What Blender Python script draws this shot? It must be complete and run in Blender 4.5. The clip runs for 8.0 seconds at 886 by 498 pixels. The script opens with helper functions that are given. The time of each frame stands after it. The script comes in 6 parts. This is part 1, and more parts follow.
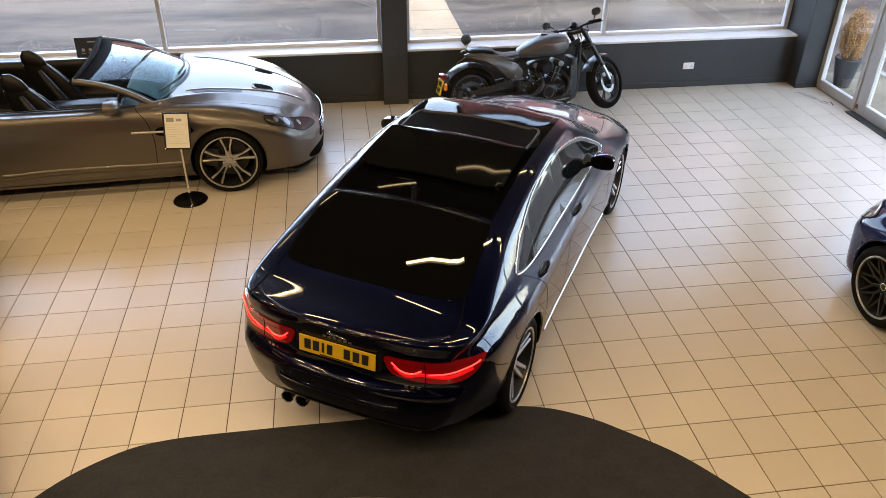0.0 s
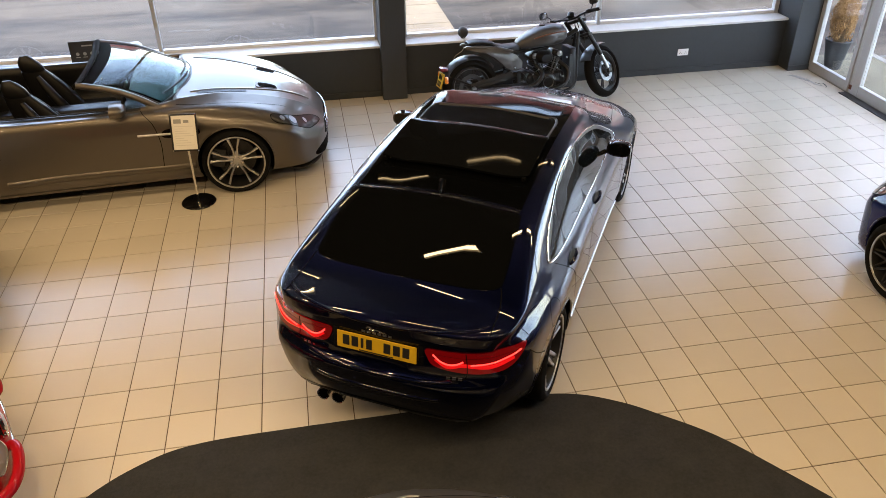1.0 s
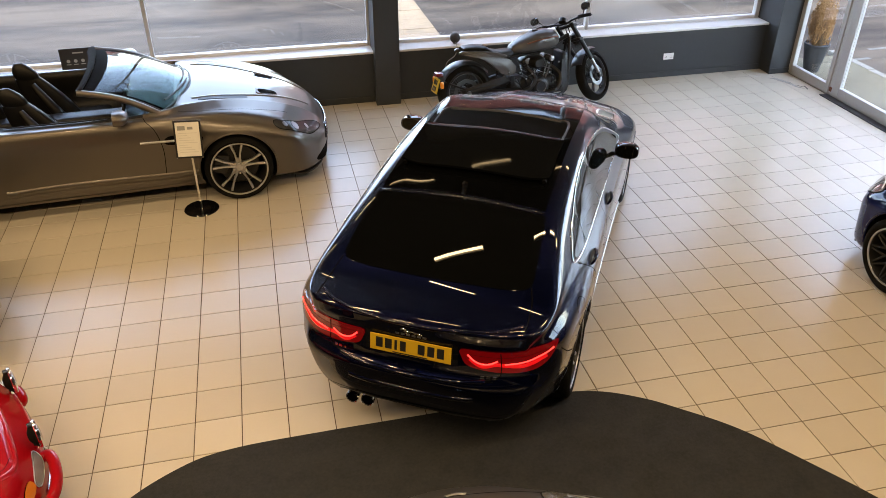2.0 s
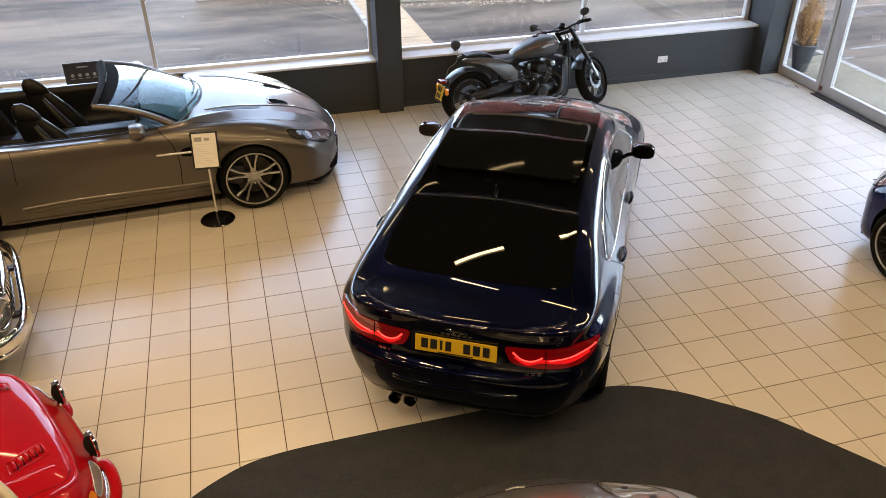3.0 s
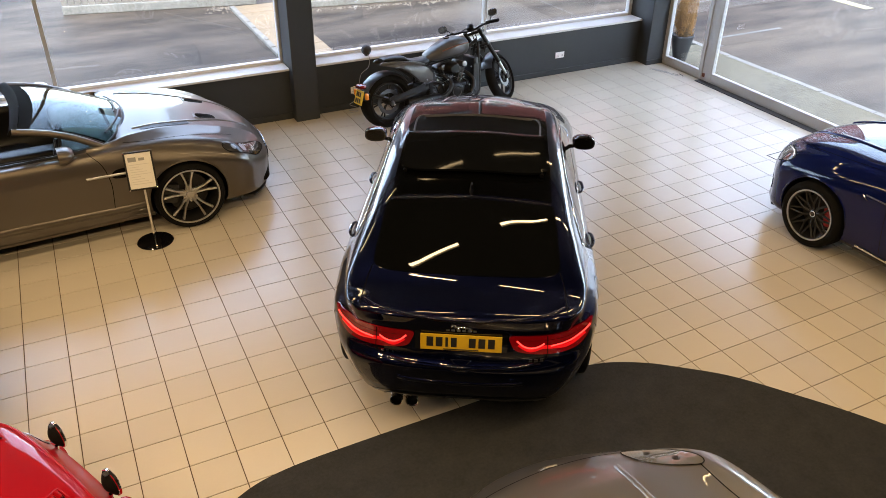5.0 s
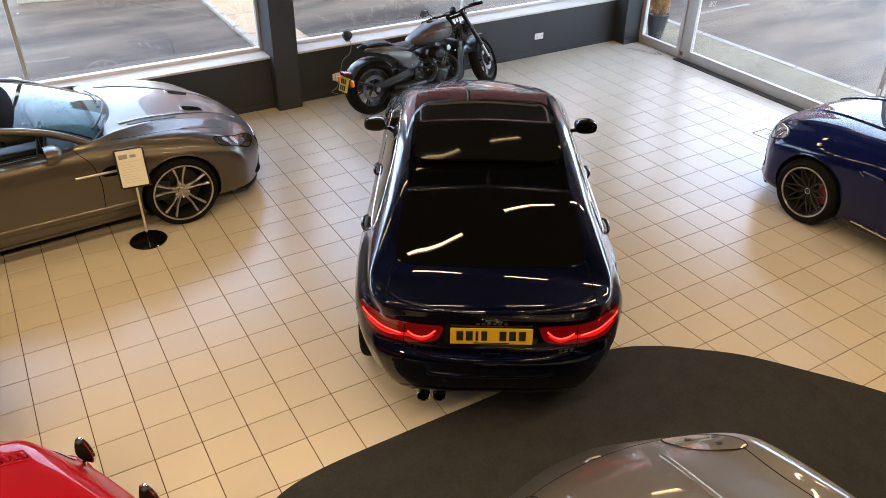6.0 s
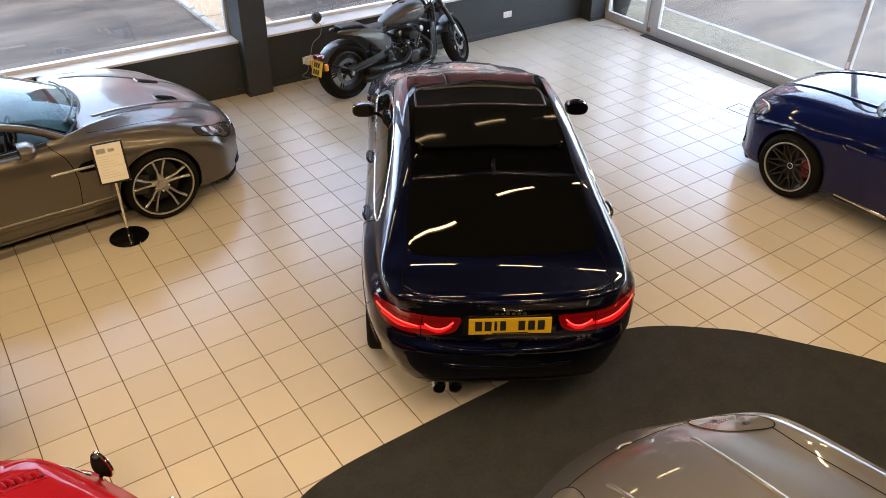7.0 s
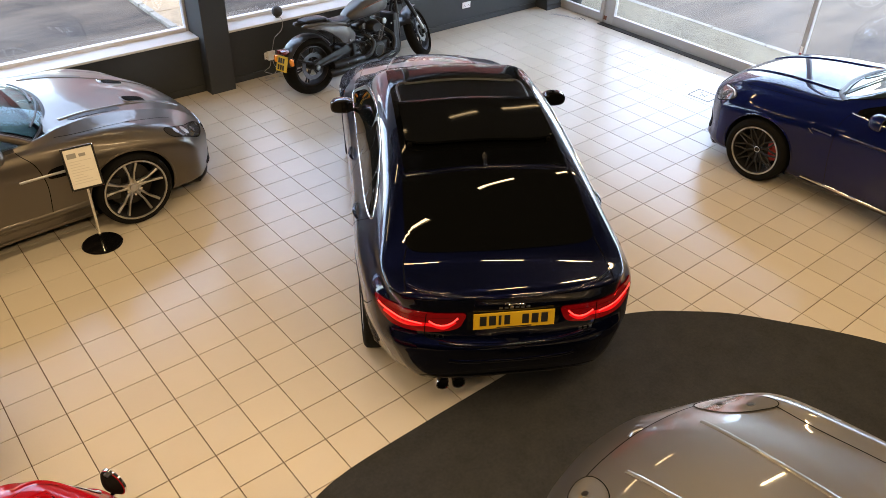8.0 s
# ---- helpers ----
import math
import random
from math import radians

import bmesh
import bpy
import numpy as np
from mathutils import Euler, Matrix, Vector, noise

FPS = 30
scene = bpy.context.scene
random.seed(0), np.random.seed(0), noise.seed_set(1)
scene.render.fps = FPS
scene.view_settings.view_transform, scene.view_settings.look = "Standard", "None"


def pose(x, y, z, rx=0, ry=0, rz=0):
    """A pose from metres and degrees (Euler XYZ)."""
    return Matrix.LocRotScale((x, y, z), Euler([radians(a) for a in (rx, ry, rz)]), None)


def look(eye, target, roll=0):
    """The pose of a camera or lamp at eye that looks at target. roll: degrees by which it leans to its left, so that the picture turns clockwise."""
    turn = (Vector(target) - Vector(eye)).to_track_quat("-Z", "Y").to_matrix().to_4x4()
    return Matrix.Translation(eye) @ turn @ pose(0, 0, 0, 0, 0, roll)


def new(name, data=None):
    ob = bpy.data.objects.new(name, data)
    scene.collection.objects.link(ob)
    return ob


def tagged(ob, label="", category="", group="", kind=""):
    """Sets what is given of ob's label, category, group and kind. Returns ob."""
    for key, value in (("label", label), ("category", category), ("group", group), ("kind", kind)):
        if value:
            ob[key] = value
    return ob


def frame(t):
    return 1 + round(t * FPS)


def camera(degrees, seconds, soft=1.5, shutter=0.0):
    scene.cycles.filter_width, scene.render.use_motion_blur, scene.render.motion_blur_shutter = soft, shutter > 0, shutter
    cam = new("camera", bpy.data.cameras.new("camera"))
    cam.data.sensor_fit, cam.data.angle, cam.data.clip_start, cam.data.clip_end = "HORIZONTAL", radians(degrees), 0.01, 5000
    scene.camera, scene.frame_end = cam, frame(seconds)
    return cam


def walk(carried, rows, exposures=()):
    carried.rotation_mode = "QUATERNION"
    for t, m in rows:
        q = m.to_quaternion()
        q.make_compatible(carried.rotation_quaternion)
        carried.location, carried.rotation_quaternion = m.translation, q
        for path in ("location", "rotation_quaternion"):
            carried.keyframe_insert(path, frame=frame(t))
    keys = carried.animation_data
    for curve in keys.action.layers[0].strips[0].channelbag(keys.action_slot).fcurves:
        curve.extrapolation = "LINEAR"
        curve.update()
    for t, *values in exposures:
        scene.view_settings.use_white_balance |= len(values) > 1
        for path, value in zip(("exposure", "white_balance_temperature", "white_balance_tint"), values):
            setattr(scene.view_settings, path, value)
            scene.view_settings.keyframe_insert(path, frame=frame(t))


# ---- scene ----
cam = camera(59.3, 8.0, soft=0.75)
PATH = [
    (0, (-0.035, 0.155, 3.76), (0.206, 1.829, 2.691), 0.4),
    (0.5, (-0.18, 0.163, 3.732), (0.072, 1.838, 2.669), -0.0),
    (1, (-0.372, 0.188, 3.745), (-0.077, 1.846, 2.667), -0.7),
    (1.5, (-0.558, 0.216, 3.755), (-0.205, 1.861, 2.674), -0.7),
    (2, (-0.772, 0.202, 3.765), (-0.387, 1.849, 2.698), -0.0),
    (3.5, (-1.405, 0.197, 3.808), (-0.904, 1.825, 2.761), -0.8),
    (4, (-1.627, 0.2, 3.823), (-1.046, 1.806, 2.782), -0.6),
    (4.5, (-1.809, 0.257, 3.835), (-1.114, 1.82, 2.798), 0.1),
    (6, (-2.319, 0.678, 3.869), (-1.462, 2.121, 2.782), 0.7),
    (6.5, (-2.474, 0.84, 3.872), (-1.558, 2.23, 2.763), 0.6),
    (7, (-2.605, 1.007, 3.874), (-1.65, 2.35, 2.742), 1.3),
    (7.5, (-2.736, 1.157, 3.868), (-1.735, 2.454, 2.72), 1.9),
    (8, (-2.867, 1.247, 3.893), (-1.805, 2.491, 2.742), 2.0),
]
walk(cam, [(t, look(eye, target, roll)) for t, eye, target, roll in PATH], exposures=[(0.0, 1.29), (4.5, 1.28), (6.0, 1.33), (8.0, 1.37)])

# ---- daylight and lamps ----
world = bpy.data.worlds.new("world")
scene.world = world
world.use_nodes = True
wn = world.node_tree.nodes
sky = wn.new("ShaderNodeTexSky")
sky.sky_type = "NISHITA"
sky.sun_disc = False
sky.sun_elevation = radians(60)
sky.sun_rotation = radians(204)
sky.dust_density = 1.0
sky.ozone_density = 1.5
wn["Background"].inputs["Strength"].default_value = 0.89
pale = wn.new("ShaderNodeHueSaturation")
pale.inputs["Saturation"].default_value = 0.76
world.node_tree.links.new(sky.outputs["Color"], pale.inputs["Color"])
world.node_tree.links.new(pale.outputs["Color"], wn["Background"].inputs["Color"])

sun = new("sun", bpy.data.lights.new("sun", "SUN"))
sun.data.energy, sun.data.angle, sun.data.color = 0.45, radians(40), (1.0, 0.97, 0.93)
sun.matrix_world = look((3 - 8.1, 5 - 18.3, 34.6), (3, 5, 0))


def area_light(name, m, sx, sy, watts, colour):
    ob = new(name, bpy.data.lights.new(name, "AREA"))
    ob.data.shape, ob.data.size, ob.data.size_y = "RECTANGLE", sx, sy
    ob.data.energy, ob.data.color = watts, colour
    ob.matrix_world = m
    return ob



# ---- materials ----
MATS = {}


def mat(name, colour=(0.8, 0.8, 0.8), rough=0.5, metal=0.0, coat=0.0, noise_scale=0.0, noise_amt=0.0, bump=0.0, bump_scale=200.0,
        emit=0.0, emit_colour=None, spec=0.5, rough_var=0.0, trans=0.0, alpha=1.0, per_object=0.0, coat_rough=0.03, place=False, stretch=None):
    m = bpy.data.materials.new(name)
    m.use_nodes = True
    nt = m.node_tree
    b = nt.nodes["Principled BSDF"]
    b.inputs["Base Color"].default_value = (*colour, 1)
    b.inputs["Roughness"].default_value = rough
    b.inputs["Metallic"].default_value = metal
    b.inputs["Coat Weight"].default_value = coat
    b.inputs["Coat Roughness"].default_value = coat_rough
    b.inputs["Specular IOR Level"].default_value = spec
    b.inputs["Transmission Weight"].default_value = trans
    b.inputs["Alpha"].default_value = alpha
    if emit:
        b.inputs["Emission Color"].default_value = (*(emit_colour or colour), 1)
        b.inputs["Emission Strength"].default_value = emit
    tc = nt.nodes.new("ShaderNodeTexCoord").outputs["Object"]
    if place:
        tc = nt.nodes.new("ShaderNodeNewGeometry").outputs["Position"]
    if stretch:
        mp = nt.nodes.new("ShaderNodeMapping")
        mp.inputs["Scale"].default_value = stretch
        nt.links.new(tc, mp.inputs["Vector"])
        tc = mp.outputs["Vector"]
    if noise_amt or per_object:
        n1 = nt.nodes.new("ShaderNodeTexNoise")
        n1.inputs["Scale"].default_value = noise_scale or 3.0
        n1.inputs["Detail"].default_value = 6
        nt.links.new(tc, n1.inputs["Vector"])
        n2 = nt.nodes.new("ShaderNodeTexNoise")
        n2.inputs["Scale"].default_value = (noise_scale or 3.0) * 9
        n2.inputs["Detail"].default_value = 4
        nt.links.new(tc, n2.inputs["Vector"])
        add = nt.nodes.new("ShaderNodeMath")
        add.operation = "ADD"
        nt.links.new(n1.outputs["Fac"], add.inputs[0])
        nt.links.new(n2.outputs["Fac"], add.inputs[1])
        last = add.outputs[0]
        rng = nt.nodes.new("ShaderNodeMapRange")
        rng.inputs["From Min"].default_value, rng.inputs["From Max"].default_value = 0.6, 1.4
        rng.inputs["To Min"].default_value, rng.inputs["To Max"].default_value = 1 - noise_amt, 1 + noise_amt
        nt.links.new(last, rng.inputs["Value"])
        val = rng.outputs[0]
        if per_object:
            info = nt.nodes.new("ShaderNodeObjectInfo")
            r2 = nt.nodes.new("ShaderNodeMapRange")
            r2.inputs["To Min"].default_value, r2.inputs["To Max"].default_value = 1 - per_object, 1 + per_object
            nt.links.new(info.outputs["Random"], r2.inputs["Value"])
            mul = nt.nodes.new("ShaderNodeMath")
            mul.operation = "MULTIPLY"
            nt.links.new(val, mul.inputs[0])
            nt.links.new(r2.outputs[0], mul.inputs[1])
            val = mul.outputs[0]
        hsv = nt.nodes.new("ShaderNodeHueSaturation")
        hsv.inputs["Color"].default_value = (*colour, 1)
        nt.links.new(val, hsv.inputs["Value"])
        nt.links.new(hsv.outputs["Color"], b.inputs["Base Color"])
        if rough_var:
            r3 = nt.nodes.new("ShaderNodeMapRange")
            r3.inputs["From Min"].default_value, r3.inputs["From Max"].default_value = 0.3, 0.7
            r3.inputs["To Min"].default_value, r3.inputs["To Max"].default_value = rough - rough_var, rough + rough_var
            nt.links.new(n1.outputs["Fac"], r3.inputs["Value"])
            nt.links.new(r3.outputs[0], b.inputs["Roughness"])
    if bump:
        n3 = nt.nodes.new("ShaderNodeTexNoise")
        n3.inputs["Scale"].default_value = bump_scale
        n3.inputs["Detail"].default_value = 3
        nt.links.new(tc, n3.inputs["Vector"])
        bp = nt.nodes.new("ShaderNodeBump")
        bp.inputs["Strength"].default_value = bump
        bp.inputs["Distance"].default_value = 0.01
        nt.links.new(n3.outputs["Fac"], bp.inputs["Height"])
        nt.links.new(bp.outputs["Normal"], b.inputs["Normal"])
    MATS[name] = m
    return m


mat("tile", (0.545, 0.495, 0.412), 0.26, spec=0.65, noise_scale=7.0, noise_amt=0.015, per_object=0.035, place=True)
mat("tile_far", (0.545, 0.495, 0.412), 0.26, spec=0.65, noise_scale=7.0, noise_amt=0.015, place=True)
mat("grout", (0.088, 0.054, 0.031), 0.85, noise_scale=5, noise_amt=0.3)
mat("threshold", (0.33, 0.34, 0.32), 0.6, noise_scale=4, noise_amt=0.15, bump=0.1)
mat("carpet", (0.031, 0.032, 0.033), 0.95, noise_scale=6, noise_amt=0.25, bump=0.5, bump_scale=500, spec=0.2)
mat("wall_dark", (0.027, 0.031, 0.034), 0.55, noise_scale=2, noise_amt=0.08, bump=0.05, bump_scale=60)
mat("wall_white", (0.30, 0.29, 0.27), 0.6, noise_scale=2, noise_amt=0.04)
mat("ceiling", (0.024, 0.024, 0.023), 0.7, noise_scale=2, noise_amt=0.05)
mat("white_frame", (0.64, 0.64, 0.64), 0.35, noise_scale=5, noise_amt=0.03)
mat("gallery", (0.06, 0.06, 0.058), 0.7, noise_scale=2, noise_amt=0.05)
mat("screed", (0.27, 0.255, 0.235), 0.8, noise_scale=9, noise_amt=0.6, bump=0.3, bump_scale=60)
mat("sandstone", (0.200, 0.143, 0.080), 0.75, noise_scale=2, noise_amt=0.25, bump=0.15, bump_scale=50)
mat("plinth", (0.194, 0.184, 0.151), 0.85, noise_scale=2, noise_amt=0.35, bump=0.2, bump_scale=40)
mat("slate", (0.08, 0.08, 0.09), 0.6, noise_scale=2, noise_amt=0.2)
mat("print_grey", (0.30, 0.30, 0.29), 0.6)
mat("print_faint", (0.62, 0.60, 0.56), 0.6)
mat("cable_grey", (0.35, 0.35, 0.35), 0.5)
mat("speaker_mesh", (0.03, 0.03, 0.032), 0.6, noise_scale=60, noise_amt=0.3, bump=0.4, bump_scale=300)
mat("lamp_red_off", (0.10, 0.006, 0.007), 0.15, coat=1.0)
mat("frame_paint", (0.40, 0.41, 0.42), 0.35, noise_scale=5, noise_amt=0.03)
mat("alu_frame", (0.36, 0.36, 0.355), 0.4, noise_scale=5, noise_amt=0.04)
mat("socket_white", (0.8, 0.8, 0.8), 0.35)
mat("asphalt", (0.045, 0.038, 0.031), 0.72, spec=0.22, bump=0.35, bump_scale=80)
mat("paving", (0.122, 0.107, 0.073), 0.85, spec=0.15, noise_scale=1.6, noise_amt=0.35, bump=0.1)
mat("kerb", (0.165, 0.154, 0.128), 0.75, noise_scale=5, noise_amt=0.4, bump=0.1)
mat("brick", (0.155, 0.038, 0.026), 0.8, noise_scale=3, noise_amt=0.25)
mat("road_paint", (0.105, 0.099, 0.086), 0.75, noise_scale=3.5, noise_amt=0.6)
mat("yellow_paint", (0.247, 0.210, 0.105), 0.6, noise_scale=5, noise_amt=0.3)
mat("fence_wood", (0.187, 0.166, 0.133), 0.8, noise_scale=4, noise_amt=0.25, bump=0.2)
mat("litter", (0.150, 0.124, 0.090), 0.85, noise_scale=9, noise_amt=0.5)
mat("pot", (0.022, 0.023, 0.025), 0.5, noise_scale=5, noise_amt=0.1)
mat("dry_stem", (0.12, 0.08, 0.04), 0.8)
mat("dry_leaf", (0.30, 0.17, 0.06), 0.8, noise_scale=8, noise_amt=0.3)

mat("paint_navy", (0.0012, 0.0022, 0.015), 0.36, metal=0.8, coat=1.0, spec=0.02)
mat("paint_bronze", (0.116, 0.101, 0.085), 0.36, metal=0.70, coat=0.5)
mat("paint_blue", (0.0012, 0.0040, 0.040), 0.5, metal=0.0, coat=0.85, spec=0.03)
mat("paint_grey", (0.175, 0.164, 0.150), 0.36, metal=0.75, coat=1.0)
mat("paint_red", (0.30, 0.002, 0.006), 0.5, spec=0.02, coat=0.6)
mat("paint_green", (0.006, 0.022, 0.020), 0.4, spec=0.1, coat=1.0)
mat("black_gloss", (0.004, 0.004, 0.005), 0.06, coat=0.5)
mat("glass_roof", (0.0034, 0.0036, 0.0038), 0.05, spec=0.05)
mat("glass_dark", (0.0022, 0.0024, 0.0025), 0.015, spec=0.22)
mat("glass_band", (0.0014, 0.0015, 0.0016), 0.04, spec=0.10)
mat("glass_side", (0.003, 0.004, 0.0045), 0.02, spec=0.5)
mat("glass_tint", (0.02, 0.03, 0.035), 0.02, spec=0.6)
mat("black_trim", (0.012, 0.012, 0.013), 0.45, noise_scale=20, noise_amt=0.1)
mat("rubber", (0.006, 0.006, 0.006), 0.85, spec=0.12, noise_scale=30, noise_amt=0.2, bump=0.1, bump_scale=120)
mat("gap_black", (0.0012, 0.0012, 0.0012), 0.9, spec=0.1)
mat("chrome", (0.80, 0.80, 0.80), 0.08, metal=1.0)
mat("alloy", (0.52, 0.52, 0.53), 0.30, metal=1.0)
mat("alloy_dark", (0.018, 0.018, 0.019), 0.4, metal=0.4)
mat("bike_steel", (0.16, 0.16, 0.16), 0.35, metal=1.0)
mat("brake_iron", (0.045, 0.043, 0.042), 0.5, metal=0.8)
mat("disc", (0.35, 0.35, 0.35), 0.4, metal=1.0)
mat("caliper_red", (0.28, 0.008, 0.01), 0.35, coat=0.6)
mat("lamp_red", (0.08, 0.001, 0.002), 0.12, coat=0.5, emit=0.035, emit_colour=(1.0, 0.006, 0.010))
mat("lamp_glow", (0.8, 0.05, 0.04), 0.2, emit=1.5, emit_colour=(1.0, 0.03, 0.025))
mat("lamp_spread", (0.2, 0.002, 0.003), 0.2, coat=0.5, emit=0.3, emit_colour=(1.0, 0.008, 0.010))
mat("lamp_lens", (0.10, 0.104, 0.108), 0.08, metal=0.4, coat=0.4)
mat("lamp_cover", (0.11, 0.108, 0.105), 0.05, spec=0.6, coat=1.0)
mat("lamp_smoke", (0.035, 0.035, 0.036), 0.08, spec=0.25, coat=0.1)
mat("lamp_pale", (0.16, 0.16, 0.15), 0.1, coat=0.6)
mat("lamp_white", (0.85, 0.85, 0.85), 0.2, coat=1.0)
mat("lamp_clear", (0.25, 0.26, 0.27), 0.05, metal=0.6, coat=1.0)
mat("lamp_amber", (0.7, 0.22, 0.02), 0.15, coat=1.0)
mat("plate_yellow", (0.60, 0.385, 0.016), 0.35)
mat("ink", (0.01, 0.01, 0.01), 0.5)
mat("paper", (0.80, 0.78, 0.72), 0.6, coat=1.0, coat_rough=0.06, noise_scale=6, noise_amt=0.02)
mat("leather", (0.0045, 0.0045, 0.005), 0.42, spec=0.3, noise_scale=20, noise_amt=0.15, bump=0.1, bump_scale=150)
mat("beige_tube", (0.40, 0.36, 0.29), 0.4)
mat("bike_grey", (0.060, 0.057, 0.054), 0.42, metal=0.4, coat=0.2, noise_scale=6, noise_amt=0.06)
mat("bike_fender", (0.014, 0.014, 0.0145), 0.35, spec=0.5, coat=0.2)
mat("bike_black", (0.0045, 0.0045, 0.005), 0.38, spec=0.3, noise_scale=20, noise_amt=0.15)
mat("engine_metal", (0.28, 0.28, 0.28), 0.3, metal=1.0)
mat("copper", (0.16, 0.06, 0.035), 0.4, metal=0.5)
mat("tube_warm", (1.0, 0.8, 0.5), 0.5, emit=4.0, emit_colour=(1.0, 0.72, 0.36))

glass = bpy.data.materials.new("window_glass")
glass.use_nodes = True
gt = glass.node_tree
gb = gt.nodes["Principled BSDF"]
gb.inputs["Base Color"].default_value = (0.97, 0.98, 0.98, 1)
gb.inputs["Roughness"].default_value = 0.0
gb.inputs["IOR"].default_value = 1.45
gb.inputs["Transmission Weight"].default_value = 1.0
MATS["window_glass"] = glass
screen = glass.copy()
screen.name = "screen_glass"
screen.node_tree.nodes["Principled BSDF"].inputs["Base Color"].default_value = (0.50, 0.62, 0.60, 1)
screen.node_tree.nodes["Principled BSDF"].inputs["IOR"].default_value = 1.2
MATS["screen_glass"] = screen

nt = MATS["tile_far"].node_tree
geo = nt.nodes.new("ShaderNodeNewGeometry")
isl = nt.nodes.new("ShaderNodeMapRange")
isl.inputs["To Min"].default_value, isl.inputs["To Max"].default_value = 0.965, 1.035
nt.links.new(geo.outputs["Random Per Island"], isl.inputs["Value"])
hue = [n for n in nt.nodes if n.type == "HUE_SAT"][0]
was = hue.inputs["Value"].links[0].from_socket
mul = nt.nodes.new("ShaderNodeMath")
mul.operation = "MULTIPLY"
nt.links.new(was, mul.inputs[0])
nt.links.new(isl.outputs[0], mul.inputs[1])
nt.links.new(mul.outputs[0], hue.inputs["Value"])

# tarmac: pale worn streaks, dark damp ones and fine aggregate
nt = MATS["asphalt"].node_tree
pos = nt.nodes.new("ShaderNodeNewGeometry").outputs["Position"]
fac = None
for k, (sx, sy, scale, weight) in enumerate(((0.16, 0.75, 1.0, 0.62), (0.7, 2.2, 1.6, 0.28), (1.0, 1.0, 38.0, 0.10))):
    mp = nt.nodes.new("ShaderNodeMapping")
    mp.inputs["Scale"].default_value = (sx, sy, 1)
    mp.inputs["Rotation"].default_value = (0, 0, radians(-9))
    ns = nt.nodes.new("ShaderNodeTexNoise")
    ns.inputs["Scale"].default_value, ns.inputs["Detail"].default_value = scale, 5
    nt.links.new(pos, mp.inputs["Vector"])
    nt.links.new(mp.outputs["Vector"], ns.inputs["Vector"])
    mu = nt.nodes.new("ShaderNodeMath")
    mu.operation = "MULTIPLY_ADD"
    mu.inputs[1].default_value, mu.inputs[2].default_value = weight, 0.0
    nt.links.new(ns.outputs["Fac"], mu.inputs[0])
    if fac is not None:
        nt.links.new(fac, mu.inputs[2])
    fac = mu.outputs[0]
ramp = nt.nodes.new("ShaderNodeValToRGB")
ramp.color_ramp.elements[0].position, ramp.color_ramp.elements[1].position = 0.40, 0.60
ramp.color_ramp.elements[0].color, ramp.color_ramp.elements[1].color = (0.024, 0.0185, 0.0135, 1), (0.090, 0.070, 0.049, 1)
nt.links.new(fac, ramp.inputs["Fac"])
nt.links.new(ramp.outputs["Color"], nt.nodes["Principled BSDF"].inputs["Base Color"])

# ---- building helpers ----
from mathutils.bvhtree import BVHTree


def mesh_object(name, verts, faces, material, parent=None, smooth=True, label="", normals=None):
    me = bpy.data.meshes.new(name)
    me.from_pydata([tuple(v) for v in verts], [], [tuple(f) for f in faces])
    me.materials.append(MATS[material])
    if smooth:
        me.polygons.foreach_set("use_smooth", [True] * len(me.polygons))
    if normals is not None:
        me.normals_split_custom_set_from_vertices([tuple(n) for n in normals])
    me.update()
    ob = new(name, me)
    ob.parent = parent
    if label:
        ob["label"] = label
    return ob


def part(name, bm, material, parent=None, label="", smooth=False, sharp=40):
    me = bpy.data.meshes.new(name)
    bmesh.ops.recalc_face_normals(bm, faces=bm.faces)
    bm.to_mesh(me)
    bm.free()
    me.materials.append(MATS[material])
    if smooth:
        me.polygons.foreach_set("use_smooth", [True] * len(me.polygons))
        me.set_sharp_from_angle(angle=radians(sharp))
    ob = new(name, me)
    ob.parent = parent
    if label:
        ob["label"] = label
    return ob


def empty(name, m, label, category, group="", kind=""):
    ob = new(name)
    ob.empty_display_size = 0.1
    ob.matrix_world = m
    return tagged(ob, label, category, group, kind)


def box(bm, x0, x1, y0, y1, z0, z1, bevel=0.0, seg=2, m=None):
    r = bmesh.ops.create_cube(bm, size=1.0)
    vs = r["verts"]
    bmesh.ops.scale(bm, vec=(x1 - x0, y1 - y0, z1 - z0), verts=vs)
    bmesh.ops.translate(bm, vec=((x0 + x1) / 2, (y0 + y1) / 2, (z0 + z1) / 2), verts=vs)
    if bevel:
        es = list({e for v in vs for e in v.link_edges})
        q = bmesh.ops.bevel(bm, geom=es, offset=bevel, segments=seg, profile=0.5, affect="EDGES")
        vs = list({v for f in q["faces"] for v in f.verts} | {v for v in vs if v.is_valid})
    if m is not None:
        bmesh.ops.transform(bm, matrix=m, verts=vs)
    return bm


def boxed(*a, **k):
    return box(bmesh.new(), *a, **k)


def lathe(bm, profile, seg=48, axis="y", centre=(0, 0, 0), m=None, closed=False):
    """Turns (radius, height) points about an axis."""
    rings = []
    for r, h in profile:
        ring = []
        for i in range(seg):
            a = 2 * math.pi * i / seg
            c, s = r * math.cos(a), r * math.sin(a)
            p = Vector((c, h, s)) if axis == "y" else Vector((c, s, h)) if axis == "z" else Vector((h, c, s))
            p += Vector(centre)
            ring.append(bm.verts.new(m @ p if m is not None else p))
        rings.append(ring)
    n = len(rings)
    for k in range(n if closed else n - 1):
        a, b = rings[k], rings[(k + 1) % n]
        for i in range(seg):
            j = (i + 1) % seg
            bm.faces.new((a[i], a[j], b[j], b[i]))
